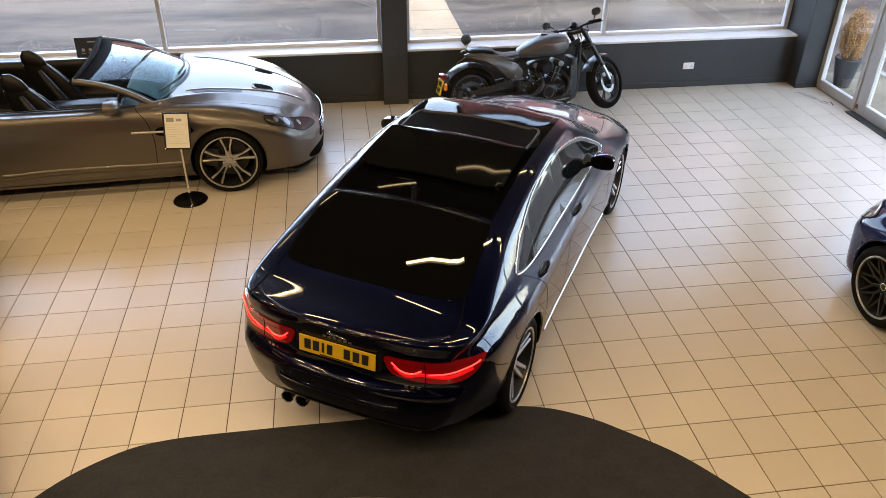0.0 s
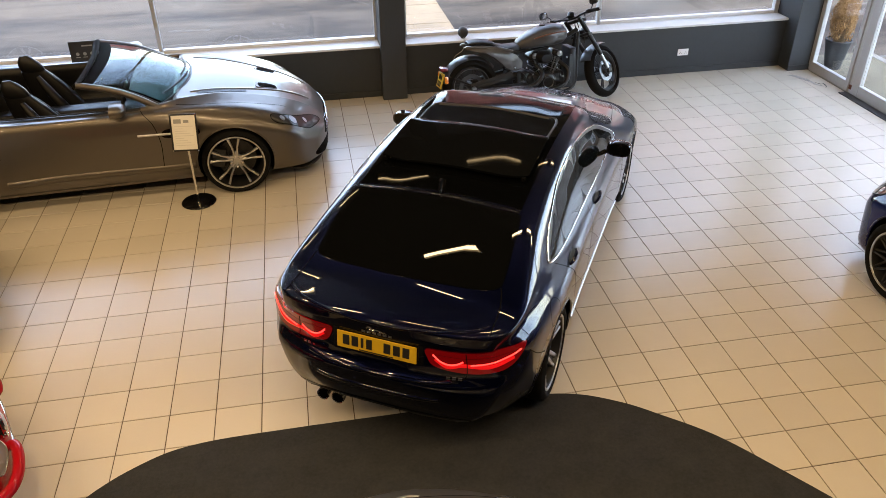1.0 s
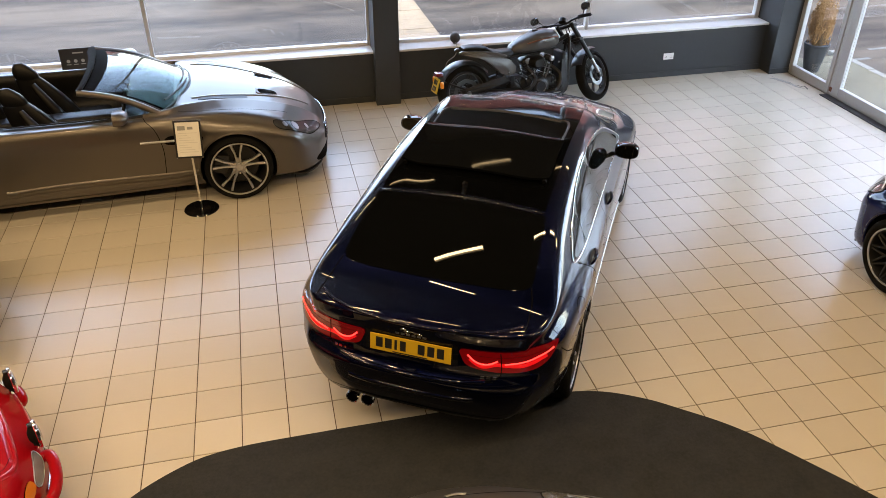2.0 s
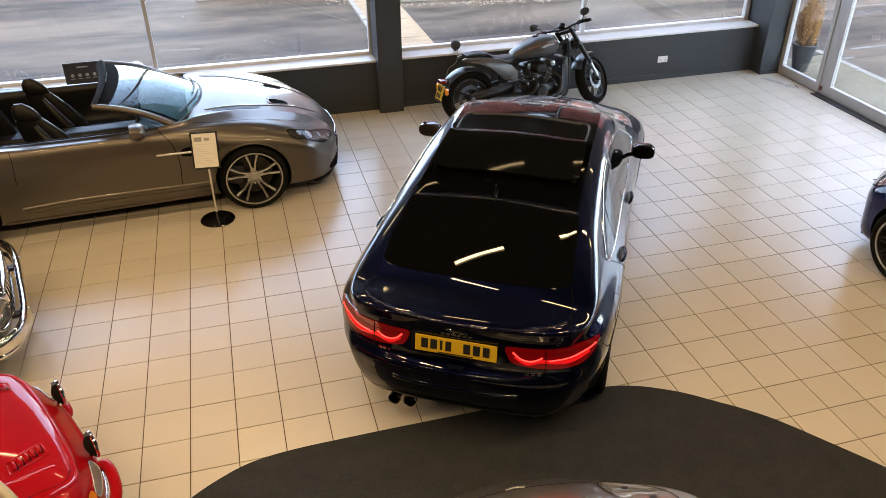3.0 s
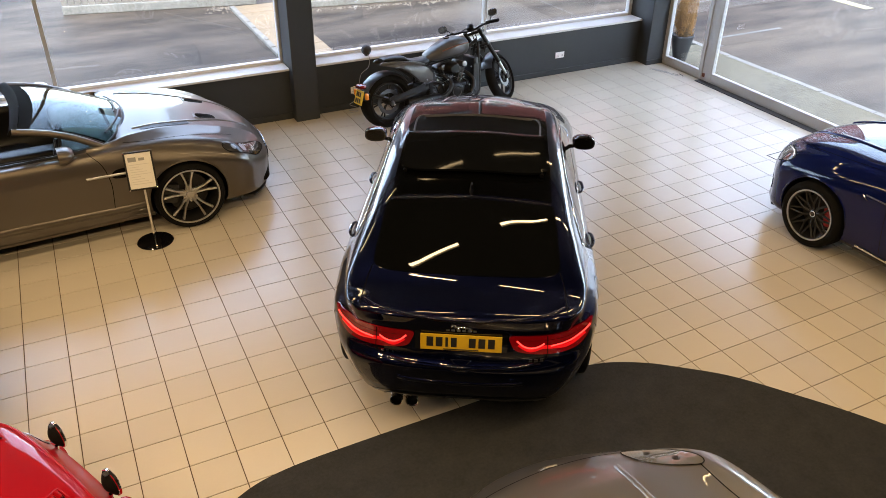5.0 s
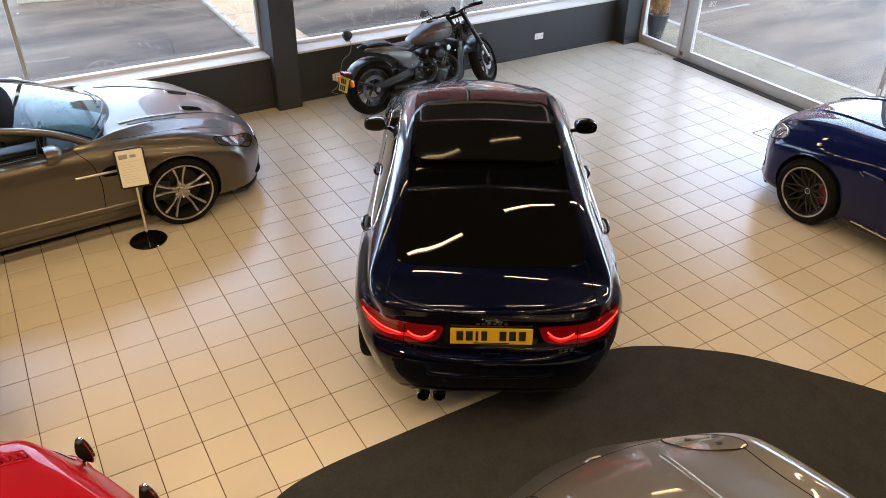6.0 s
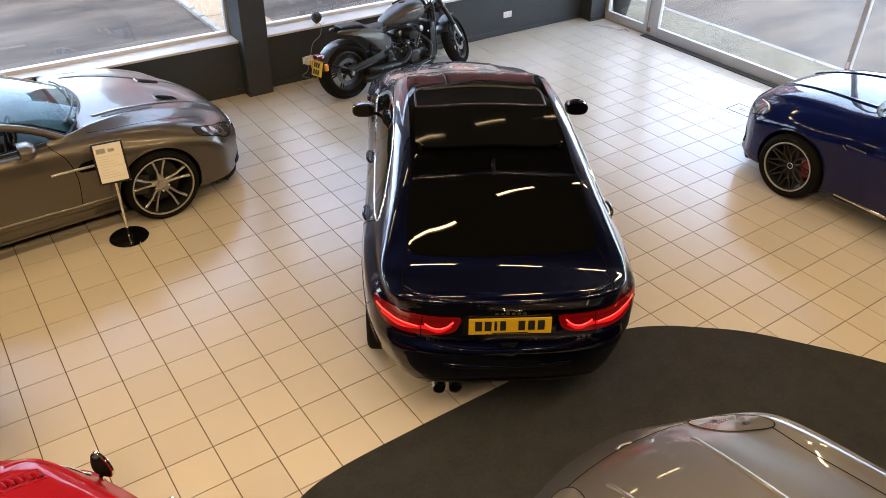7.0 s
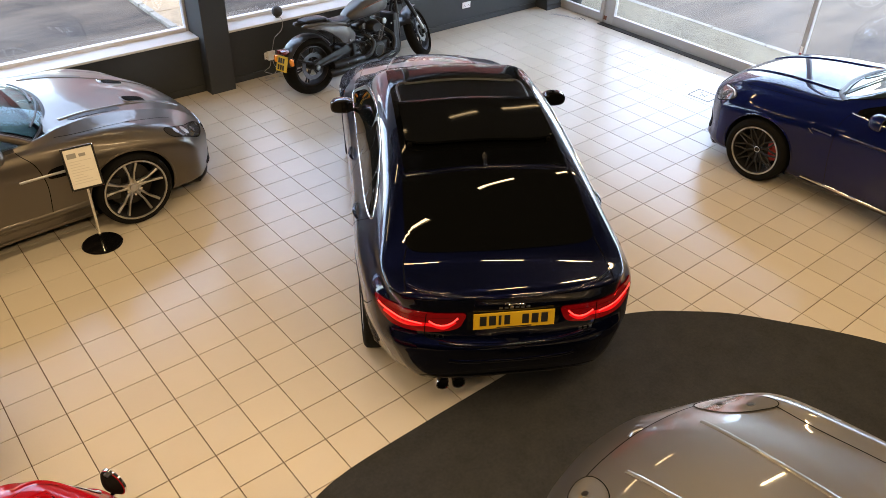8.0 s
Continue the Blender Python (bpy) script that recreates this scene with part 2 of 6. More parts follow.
    if not closed:
        for ring, (r, h) in ((rings[0], profile[0]), (rings[-1], profile[-1])):
            if r > 1e-4:
                bm.faces.new(ring)
    return bm


def tube(bm, pts, radius, seg=10, closed=False, radii=None):
    """A round bar along a line of points."""
    pts = [Vector(p) for p in pts]
    n = len(pts)
    rings = []
    up = Vector((0.013, 0.021, 1))
    for i, p in enumerate(pts):
        a = pts[(i - 1) % n] if closed or i else p
        b = pts[(i + 1) % n] if closed or i < n - 1 else p
        t = (b - a).normalized()
        side = t.cross(up)
        if side.length < 0.05:
            side = t.cross(Vector((1, 0, 0)))
        side.normalize()
        over = side.cross(t)
        r = radii[i] if radii else radius
        rings.append([bm.verts.new(p + r * (math.cos(2 * math.pi * k / seg) * side + math.sin(2 * math.pi * k / seg) * over)) for k in range(seg)])
    for i in range(n if closed else n - 1):
        a, b = rings[i], rings[(i + 1) % n]
        for k in range(seg):
            j = (k + 1) % seg
            bm.faces.new((a[k], a[j], b[j], b[k]))
    if not closed:
        bm.faces.new(rings[0])
        bm.faces.new(rings[-1])
    return bm


def smooth_line(pts, n=6, closed=False):
    """Catmull-Rom through the points, in any dimension."""
    p = np.array(pts, float)
    k = len(p)
    out = []
    for i in range(k if closed else k - 1):
        if closed:
            a, b, c, d = p[(i - 1) % k], p[i], p[(i + 1) % k], p[(i + 2) % k]
        else:
            a, b, c, d = p[max(i - 1, 0)], p[i], p[i + 1], p[min(i + 2, k - 1)]
        for t in np.arange(n) / n:
            out.append(0.5 * (2 * b + (c - a) * t + (2 * a - 5 * b + 4 * c - d) * t * t + (3 * b - a - 3 * c + d) * t ** 3))
    if not closed:
        out.append(p[-1])
    return out


def curve1(knots):
    """A smooth line through (x, value) knots that does not overshoot."""
    xs = np.array([k[0] for k in knots], float)
    ys = np.array([k[1] for k in knots], float)
    h = np.diff(xs)
    d = np.diff(ys) / h
    m = np.zeros(len(xs))
    m[0], m[-1] = d[0], d[-1]
    for i in range(1, len(xs) - 1):
        if d[i - 1] * d[i] > 0:
            w1, w2 = 2 * h[i] + h[i - 1], h[i] + 2 * h[i - 1]
            m[i] = (w1 + w2) / (w1 / d[i - 1] + w2 / d[i])

    def f(x):
        x = min(max(x, xs[0]), xs[-1])
        i = min(int(np.searchsorted(xs, x, side="right")) - 1, len(h) - 1)
        t = (x - xs[i]) / h[i]
        return ((2 * t ** 3 - 3 * t * t + 1) * ys[i] + (t ** 3 - 2 * t * t + t) * h[i] * m[i]
                + (3 * t * t - 2 * t ** 3) * ys[i + 1] + (t ** 3 - t * t) * h[i] * m[i + 1])
    return f


def faired(f, x0, x1, reach):
    """The same line with its curvature evened out over a reach."""
    def g(x):
        r = max(min(reach, x - x0, x1 - x), 0.0)
        return sum(k * f(x + q * r) for q, k in ((-1, 1), (-.67, 2), (-.33, 3), (0, 4), (.33, 3), (.67, 2), (1, 1))) / 16
    return g


class Shell:
    """A car's outer skin: sections along x (forward), y to the left, z up; both ends are closed by shaped faces."""

    def __init__(self, x0, x1, low, width, belt, belt_in, top, roof_in, crown, rear=None, front=None,
                 rear_plan=0.25, front_plan=0.35, reach=0.55, stations=150, bulge=0.0, tub=None, plan_power=2.2, fair=0.06, tuck=None):
        self.f = {k: faired(curve1(v), x0, x1, fair) for k, v in (("low", low), ("w", width), ("belt", belt), ("bi", belt_in), ("top", top), ("ri", roof_in), ("cr", crown))}
        rear_f, front_f = curve1(rear or [(0, 0), (1, 0)]), curve1(front or [(0, 0), (1, 0)])
        f = self.f
        counts = (2, 2, 3, 4, 4, 4, 6, 5, 4, 5)
        rows = []
        for i in range(stations + 1):
            s = i / stations
            s = s + 0.06 * math.sin(2 * math.pi * s) * -1
            x = x0 + (x1 - x0) * s
            zb, w, zs, bi, zt, ri, cr = (f[k](x) for k in ("low", "w", "belt", "bi", "top", "ri", "cr"))
            zr = zt - cr
            h = zs - zb
            k = tuck(x) if tuck else 1.0
            pts = [(0, zb + 0.02), (0.80 * k * w, zb), (0.945 * k * w, zb + 0.035), (0.985 * (0.4 + 0.6 * k) * w, zb + 0.25 * h), (w, zb + 0.62 * h), (0.992 * w, zs - 0.16 * h)]
            pts += [(bi * w, zs)]
            pts += [(0.5 * (bi * w + ri) + bulge, 0.5 * (zs + zr) + 0.6 * bulge), (ri, zr), (0.55 * ri, zt - 0.28 * cr), (0, zt)]
            if tub:
                d = tub(x)
                pts[8:] = [(ri, zr), (ri - 0.05 * (d > 0.02), zr - d), (0, zt - d - cr * (d > 0.02))]
            line = []
            full = [(-pts[1][0], pts[1][1])] + pts + [(-pts[-2][0], pts[-2][1])]
            p = np.array(full)
            for k in range(1, len(p) - 2):
                a, b, c, e = p[k - 1], p[k], p[k + 1], p[k + 2]
                n = counts[k - 1]
                t0 = 0.0
                t1 = t0 + max(np.linalg.norm(b - a), 1e-4) ** 0.5
                t2 = t1 + max(np.linalg.norm(c - b), 1e-4) ** 0.5
                t3 = t2 + max(np.linalg.norm(e - c), 1e-4) ** 0.5
                for q in range(n):
                    t = t1 + (t2 - t1) * q / n
                    a1 = (t1 - t) / (t1 - t0) * a + (t - t0) / (t1 - t0) * b
                    a2 = (t2 - t) / (t2 - t1) * b + (t - t1) / (t2 - t1) * c
                    a3 = (t3 - t) / (t3 - t2) * c + (t - t2) / (t3 - t2) * e
                    b1 = (t2 - t) / (t2 - t0) * a1 + (t - t0) / (t2 - t0) * a2
                    b2 = (t3 - t) / (t3 - t1) * a2 + (t - t1) / (t3 - t1) * a3
                    line.append((t2 - t) / (t2 - t1) * b1 + (t - t1) / (t2 - t1) * b2)
            line.append(p[-2])
            rows.append((x, line))
        wr, wf = f["w"](x0), f["w"](x1)
        wide = f["w"](0.5 * (x0 + x1))

        def shaped(x, y, z):
            a = min(max(((x0 + reach) - x) / reach, 0), 1) ** 2
            b = min(max((x - (x1 - reach)) / reach, 0), 1) ** 2
            if a:
                x += a * (rear_plan * (abs(y) / wide) ** plan_power + rear_f(z))
            if b:
                x -= b * (front_plan * (abs(y) / wide) ** plan_power + front_f(z))
            return (x, y, z)

        self.verts, self.faces = [], []
        n = len(rows[0][1])
        ring = 2 * n - 2

        def add_ring(x, line):
            for y, z in line:
                self.verts.append(shaped(x, y, z))
            for y, z in reversed(line[1:-1]):
                self.verts.append(shaped(x, -y, z))

        for x, line in rows:
            add_ring(x, line)
        for i in range(len(rows) - 1):
            for j in range(ring):
                k = (j + 1) % ring
                self.faces.append((i * ring + j, i * ring + k, (i + 1) * ring + k, (i + 1) * ring + j))
        for end, (x, line) in ((0, rows[0]), (1, rows[-1])):
            zc = 0.5 * (line[0][1] + line[-1][1])
            last = 0 if end == 0 else (len(rows) - 1) * ring
            for s in (0.97, 0.9, 0.8, 0.68, 0.55, 0.4, 0.25, 0.12):
                base = len(self.verts)
                bul = 0.028 * (1 - s) ** 0.5 * (1 if end else -1)
                add_ring(x + bul, [(y * s, zc + (z - zc) * s) for y, z in line])
                for j in range(ring):
                    k = (j + 1) % ring
                    q = (last + j, last + k, base + k, base + j)
                    self.faces.append(q[::-1] if end == 0 else q)
                last = base
            c = len(self.verts)
            self.verts.append(shaped(x + (0.028 if end else -0.028), 0, zc))
            for j in range(ring):
                k = (j + 1) % ring
                q = (last + j, last + k, c)
                self.faces.append(q[::-1] if end == 0 else q)
        self.finish()
        if np.mean(np.sum(self.n * (self.v - self.v.mean(axis=0)), axis=1)) < 0:
            self.faces = [fc[::-1] for fc in self.faces]
            self.finish()

    def finish(self):
        v = np.array(self.verts)
        nrm = np.zeros_like(v)
        tris = []
        for fc in self.faces:
            tris.append((fc[0], fc[1], fc[2]))
            if len(fc) == 4:
                tris.append((fc[0], fc[2], fc[3]))
        t = np.array(tris)
        cr = np.cross(v[t[:, 1]] - v[t[:, 0]], v[t[:, 2]] - v[t[:, 0]])
        for k in range(3):
            np.add.at(nrm, t[:, k], cr)
        nrm /= np.maximum(np.linalg.norm(nrm, axis=1), 1e-9)[:, None]
        self.v, self.n, self.t = v, nrm, t
        self.tree = BVHTree.FromPolygons([Vector(p) for p in v], [tuple(int(i) for i in q) for q in t])

    def at(self, view, u, w):
        """The skin's point and normal where a ray of a view meets it: side views 'l' and 'r' (x, z), 'top' (x, y), 'rear' and 'front' (y, z)."""
        o, d = {"l": ((u, 3, w), (0, -1, 0)), "r": ((u, -3, w), (0, 1, 0)), "top": ((u, w, 4), (0, 0, -1)),
                "rear": ((-6, u, w), (1, 0, 0)), "front": ((6, u, w), (-1, 0, 0))}[view]
        hit, _, i, _ = self.tree.ray_cast(Vector(o), Vector(d))
        if hit is None:
            near = {"l": (u, 0.9, w), "r": (u, -0.9, w), "top": (u, w, 0.9), "rear": (-2.2, u, w), "front": (2.2, u, w)}[view]
            hit, _, i, _ = self.tree.find_nearest(Vector(near))
        a, b, c = (self.v[k] for k in self.t[i])
        p = np.array(hit)
        area = np.cross(b - a, c - a)
        tot = area @ area
        wa = np.cross(b - p, c - p) @ area / tot
        wb = np.cross(c - p, a - p) @ area / tot
        nn = wa * self.n[self.t[i][0]] + wb * self.n[self.t[i][1]] + (1 - wa - wb) * self.n[self.t[i][2]]
        return p, nn / max(np.linalg.norm(nn), 1e-9)

    def patch(self, name, material, view, outline, parent, off=0.003, res=0.05, n=5, sharp=False, label="", sink=0.006, smooth_n=True):
        """A panel that lies on the skin inside an outline drawn in one view."""
        pts = [np.array(p, float) for p in outline] if sharp else smooth_line(outline, n, closed=True)
        bm = bmesh.new()
        vs = [bm.verts.new((p[0], p[1], 0)) for p in pts]
        es = [bm.edges.new((vs[i], vs[(i + 1) % len(vs)])) for i in range(len(vs))]
        bmesh.ops.triangle_fill(bm, use_beauty=True, edges=es)
        lo, hi = np.min(pts, axis=0), np.max(pts, axis=0)
        for ax in (0, 1):
            for q in np.arange(lo[ax] + res * 0.6, hi[ax], res):
                co, no = [0, 0, 0], [0, 0, 0]
                co[ax], no[ax] = q, 1
                bmesh.ops.bisect_plane(bm, geom=bm.verts[:] + bm.edges[:] + bm.faces[:], plane_co=co, plane_no=no, dist=1e-5)
        bm.verts.index_update()
        bm.normal_update()
        verts, normals = [], []
        for v in bm.verts:
            p, nn = self.at(view, v.co.x, v.co.y)
            verts.append(p + nn * off)
            normals.append(nn)
        faces = []
        for fc in bm.faces:
            ix = [v.index for v in fc.verts]
            a, b, c = (verts[k] for k in ix[:3])
            if np.cross(b - a, c - a) @ normals[ix[0]] < 0:
                ix.reverse()
            faces.append(ix)
        rim = [e for e in bm.edges if len(e.link_faces) == 1]
        low = {}
        mid = np.mean(verts, axis=0)
        for e in rim:
            for v in e.verts:
                if v.index not in low:
                    low[v.index] = (len(verts), len(verts) + 1)
                    out = verts[v.index] - mid
                    out /= max(np.linalg.norm(out), 1e-6)
                    verts.append(verts[v.index].copy())
                    normals.append(out)
                    verts.append(verts[v.index] - normals[v.index] * (off + sink))
                    normals.append(out)
        for e in rim:
            a, b = (v.index for v in e.verts)
            faces.append((low[a][0], low[b][0], low[b][1], low[a][1]))
        bm.free()
        return mesh_object(name, verts, faces, material, parent, label=label, normals=normals)

    def line(self, name, material, view, pts, parent, width=0.006, off=0.0015, step=0.03, smooth=True, closed=False, thick=0.0, label=""):
        """A shut line or strip along a line drawn in one view; with thick, a raised half-round strip."""
        pl = smooth_line(pts, 8, closed) if smooth else [np.array(p, float) for p in pts]
        dense = []
        m = len(pl)
        for i in range(m if closed else m - 1):
            a, b = pl[i], pl[(i + 1) % m]
            k = max(1, int(np.linalg.norm(b - a) / step))
            dense += [a + (b - a) * q / k for q in range(k)]
        if not closed:
            dense.append(pl[-1])
        hits = [self.at(view, *p) for p in dense]
        m = len(hits)
        verts, faces = [], []
        prof = [(-1, 0), (1, 0)] if not thick else [(-1, -0.3), (-0.8, 0.6), (0, 1), (0.8, 0.6), (1, -0.3)]
        for i, (p, nn) in enumerate(hits):
            a = hits[(i - 1) % m if closed else max(i - 1, 0)][0]
            b = hits[(i + 1) % m if closed else min(i + 1, m - 1)][0]
            side = np.cross(nn, b - a)
            side /= max(np.linalg.norm(side), 1e-9)
            for q, h in prof:
                verts.append(p + side * q * width / 2 + nn * (off + thick * h))
        k = len(prof)
        for i in range(m if closed else m - 1):
            j = (i + 1) % m
            for q in range(k - 1):
                faces.append((i * k + q, j * k + q, j * k + q + 1, i * k + q + 1))
        return mesh_object(name, verts, faces, material, parent, label=label)

    def skin(self, parent, material, arches=(), inside=None, inside_material="leather", name="body", label=""):
        """The skin as a mesh, with wheel openings (x, z, radius); faces for which inside() holds become the cabin's lining."""
        v = self.v.copy()
        keep, lining = [], []
        cent = [np.mean(v[list(fc)], axis=0) for fc in self.faces]
        gone = set()
        half = max(abs(v[:, 1]))
        for i, (fc, c) in enumerate(zip(self.faces, cent)):
            if abs(c[1]) > 0.62 * half and any((c[0] - ax) ** 2 + (c[2] - az) ** 2 < r * r for ax, az, r in arches) and c[2] < 0.9:
                gone.add(i)
        edge_in = {k for i in gone for k in self.faces[i]}
        edge_out = {k for i, fc in enumerate(self.faces) if i not in gone for k in fc}
        for k in edge_in & edge_out:
            for ax, az, r in arches:
                dx, dz = v[k][0] - ax, v[k][2] - az
                d = math.hypot(dx, dz)
                if abs(d - r) < 0.09 and abs(v[k][1]) > 0.7 * half:
                    v[k][0], v[k][2] = ax + dx * r / d, az + dz * r / d
        for i, fc in enumerate(self.faces):
            if i in gone:
                continue
            (lining if inside and inside(cent[i]) else keep).append(fc)
        ob = mesh_object(name, v, keep, material, parent, label=label)
        clean_loose(ob)
        if lining:
            clean_loose(mesh_object("cabin_lining", v, lining, inside_material, parent))
        for ax, az, r in arches:
            for s in (1, -1):
                bm = bmesh.new()
                y1 = abs(self.at("l", ax, az + r + 0.03)[0][1]) - 0.02
                y0 = y1 - 0.32
                rows = []
                for k in range(29):
                    a = radians(-14 + 208 * k / 28)
                    hx, hz = ax + r * math.cos(a), az + r * math.sin(a)
                    edge = min(y1, abs(self.at("l", hx, max(hz, 0.24))[0][1]) - 0.03)
                    rows.append([bm.verts.new((hx, s * y, hz)) for y in (edge, y0)])
                c = bm.verts.new((ax, s * y0, az))
                for k in range(28):
                    bm.faces.new((rows[k][0], rows[k + 1][0], rows[k + 1][1], rows[k][1]))
                    bm.faces.new((rows[k][1], rows[k + 1][1], c))
                part("wheel_housing", bm, "gap_black", parent)
                # rolled lip of the wing round the opening
                pts = []
                for k in range(41):
                    a = radians(-12 + 204 * k / 40)
                    px, pz = ax + (r + 0.004) * math.cos(a), az + (r + 0.004) * math.sin(a)
                    if pz > 0.16:
                        p, nn = self.at("l" if s > 0 else "r", px, pz)
                        pts.append(tuple(p - nn * 0.006))
                bm = bmesh.new()
                tube(bm, pts, 0.011, 8)
                part("arch_lip", bm, material, parent, smooth=True)
        return ob


def clean_loose(ob):
    bm = bmesh.new()
    bm.from_mesh(ob.data)
    bmesh.ops.delete(bm, geom=[v for v in bm.verts if not v.link_faces], context="VERTS")
    bm.to_mesh(ob.data)
    bm.free()


def add_wheel(parent, x, y, r, width, style, rim_r, turn=0.0, steer=0.0):
    """A wheel with its tyre, rim, spokes and brake at (x, y); y > 0 is the left side."""
    s = 1 if y > 0 else -1
    hub = new("wheel")
    hub.empty_display_size = 0.1
    hub.parent = parent
    hub.matrix_local = pose(x, y, r, 0, 0, (0 if s > 0 else 180) + steer)
    h = width / 2
    bm = bmesh.new()
    prof = [(rim_r - 0.004, -h * 0.86), (rim_r + 0.02, -h), (r - 0.035, -h), (r - 0.012, -h * 0.88), (r, -h * 0.62), (r, h * 0.62), (r - 0.012, h * 0.88),
            (r - 0.035, h), (rim_r + 0.02, h), (rim_r - 0.004, h * 0.86)]
    lathe(bm, smooth_line(prof, 2), 64, closed=True)
    part("tyre", bm, "rubber", hub, smooth=True, sharp=60)
    bm = bmesh.new()
    prof = [(rim_r, -h * 0.8), (rim_r, h * 0.86), (rim_r - 0.008, h * 0.9), (rim_r - 0.022, h * 0.86), (rim_r - 0.03, h * 0.6), (rim_r - 0.035, -h * 0.8)]
    lathe(bm, prof, 64, closed=True)
    part("rim", bm, "alloy_dark", hub, smooth=True)
    if style != "plain":
        bm = bmesh.new()
        lathe(bm, [(rim_r - 0.001, h * 0.87), (rim_r - 0.001, h * 0.93), (rim_r - 0.014, h * 0.93), (rim_r - 0.018, h * 0.85)], 64, closed=True)
        part("rim_edge", bm, "alloy", hub, "polished rim edge", smooth=True)
    bm = bmesh.new()
    lathe(bm, [(0.001, -0.05), (rim_r * 0.70, -0.05), (rim_r * 0.70, -0.02), (0.09, -0.016), (0.001, -0.016)], 40)
    part("brake_disc", bm, "brake_iron", hub, smooth=True)
    bm = bmesh.new()
    box(bm, 0.10, rim_r * 0.88, -0.04, 0.045, -0.10, 0.10, 0.02, m=pose(0, 0, 0, 0, 192 if s > 0 else -12, 0))
    part("brake_caliper", bm, "caliper_red" if style == "cross" else "black_trim", hub, smooth=True)
    bm = bmesh.new()
    lathe(bm, [(0.001, h * 0.5), (0.03, h * 0.5), (0.034, h * 0.46), (0.036, h * 0.2), (0.001, h * 0.2)], 24)
    part("hub_cap", bm, "alloy" if style != "cross" else "black_gloss", hub, smooth=True)
    if style == "cross":
        bm = bmesh.new()
        lathe(bm, [(0.024, h * 0.5), (0.027, h * 0.52), (0.031, h * 0.5)], 24, closed=True)
        part("cap_ring", bm, "alloy", hub, smooth=True)
    spoke_mat = {"y_spoke": "alloy", "five_twin": "alloy", "cross": "alloy_dark", "plain": "chrome"}[style]

    def spoke(bm, a0, r0, a1, r1, w0, w1, y0, y1, d=0.03):
        p = [Vector((r0 * math.cos(a0), y0, r0 * math.sin(a0))), Vector((r1 * math.cos(a1), y1, r1 * math.sin(a1)))]
        t = (p[1] - p[0]).normalized()
        side = t.cross(Vector((0, 1, 0))).normalized()
        q = []
        for pt, w in zip(p, (w0, w1)):
            q.append([bm.verts.new(pt + side * w * k + Vector((0, dy, 0))) for k, dy in ((-0.5, -d), (-0.5, -0.004), (-0.32, 0), (0.32, 0), (0.5, -0.004), (0.5, -d))])
        for k in range(6):
            j = (k + 1) % 6
            bm.faces.new((q[0][k], q[0][j], q[1][j], q[1][k]))
        bm.faces.new(q[0])
        bm.faces.new(q[1])

    if style == "y_spoke":
        for k in range(5):
            bm = bmesh.new()
            a = 2 * math.pi * k / 5 + turn
            for e in (-1, 1):
                spoke(bm, a + e * 0.30, 0.045, a + e * 0.165, rim_r * 0.55, 0.022, 0.018, h * 0.42, h * 0.62)
                spoke(bm, a + e * 0.165, rim_r * 0.53, a + e * 0.215, rim_r - 0.012, 0.018, 0.025, h * 0.62, h * 0.80)
            spoke(bm, a + 0.0, 0.03, a, 0.09, 0.07, 0.05, h * 0.4, h * 0.40)
            part("spoke", bm, spoke_mat, hub)
        for k in range(5):
            bm = bmesh.new()
            a = 2 * math.pi * (k + 0.5) / 5 + turn
            lathe(bm, [(0.001, 0.03), (0.010, 0.03), (0.010, 0.0), (0.001, 0.0)], 8, centre=(0.062 * math.cos(a), h * 0.36, 0.062 * math.sin(a)))
            part("wheel_nut", bm, "chrome", hub)
    elif style == "five_twin":
        for k in range(5):
            bm = bmesh.new()
            a = 2 * math.pi * k / 5 + turn
            for e in (-1, 1):
                spoke(bm, a + e * 0.34, 0.045, a + e * 0.15, rim_r - 0.012, 0.030, 0.026, h * 0.40, h * 0.80)
            part("spoke", bm, spoke_mat, hub)
            bm = bmesh.new()
            spoke(bm, a, 0.05, a, rim_r - 0.012, 0.035, 0.075, h * 0.33, h * 0.66)
            part("spoke_web", bm, "alloy_dark", hub)
    elif style == "cross":
        for k in range(10):
            bm = bmesh.new()
            a = 2 * math.pi * k / 10 + turn
            spoke(bm, a, 0.035, a, rim_r * 0.52, 0.026, 0.022, h * 0.45, h * 0.60, 0.016)
            for e in (-1, 1):
                spoke(bm, a, rim_r * 0.42, a + e * 0.27, rim_r - 0.012, 0.019, 0.017, h * 0.58, h * 0.80, 0.014)
            part("spoke", bm, spoke_mat, hub)
    else:
        bm = bmesh.new()
        lathe(bm, smooth_line([(0.001, h * 0.7), (rim_r * 0.5, h * 0.66), (rim_r * 0.8, h * 0.5), (rim_r - 0.02, h * 0.7)], 4), 40)
        part("wheel_cover", bm, "chrome", hub, smooth=True)
    return hub

# ---- the showroom ----
TILE = 0.305


def structure(ob, label, category=""):
    return tagged(ob, label, category, "", "structure")


bm = boxed(-9.0, 6.42, -6.0, 9.72, -0.12, -0.007)
floor = structure(part("floor", bm, "grout"), "dark brown grout bed under cream ceramic floor tiles", "floor")

# low wall under the street windows, its white sill, and the wall's ends
wall_n = structure(part("wall_north", boxed(-9.0, 6.42, 9.72, 10.06, -0.12, 0.63), "wall_dark"), "low charcoal painted wall under the street windows", "wall")
structure(part("baseboard", boxed(-9.0, 6.08, 9.703, 9.72, 0.0, 0.075, 0.004), "wall_dark"), "charcoal skirting board along the low wall", "skirting")
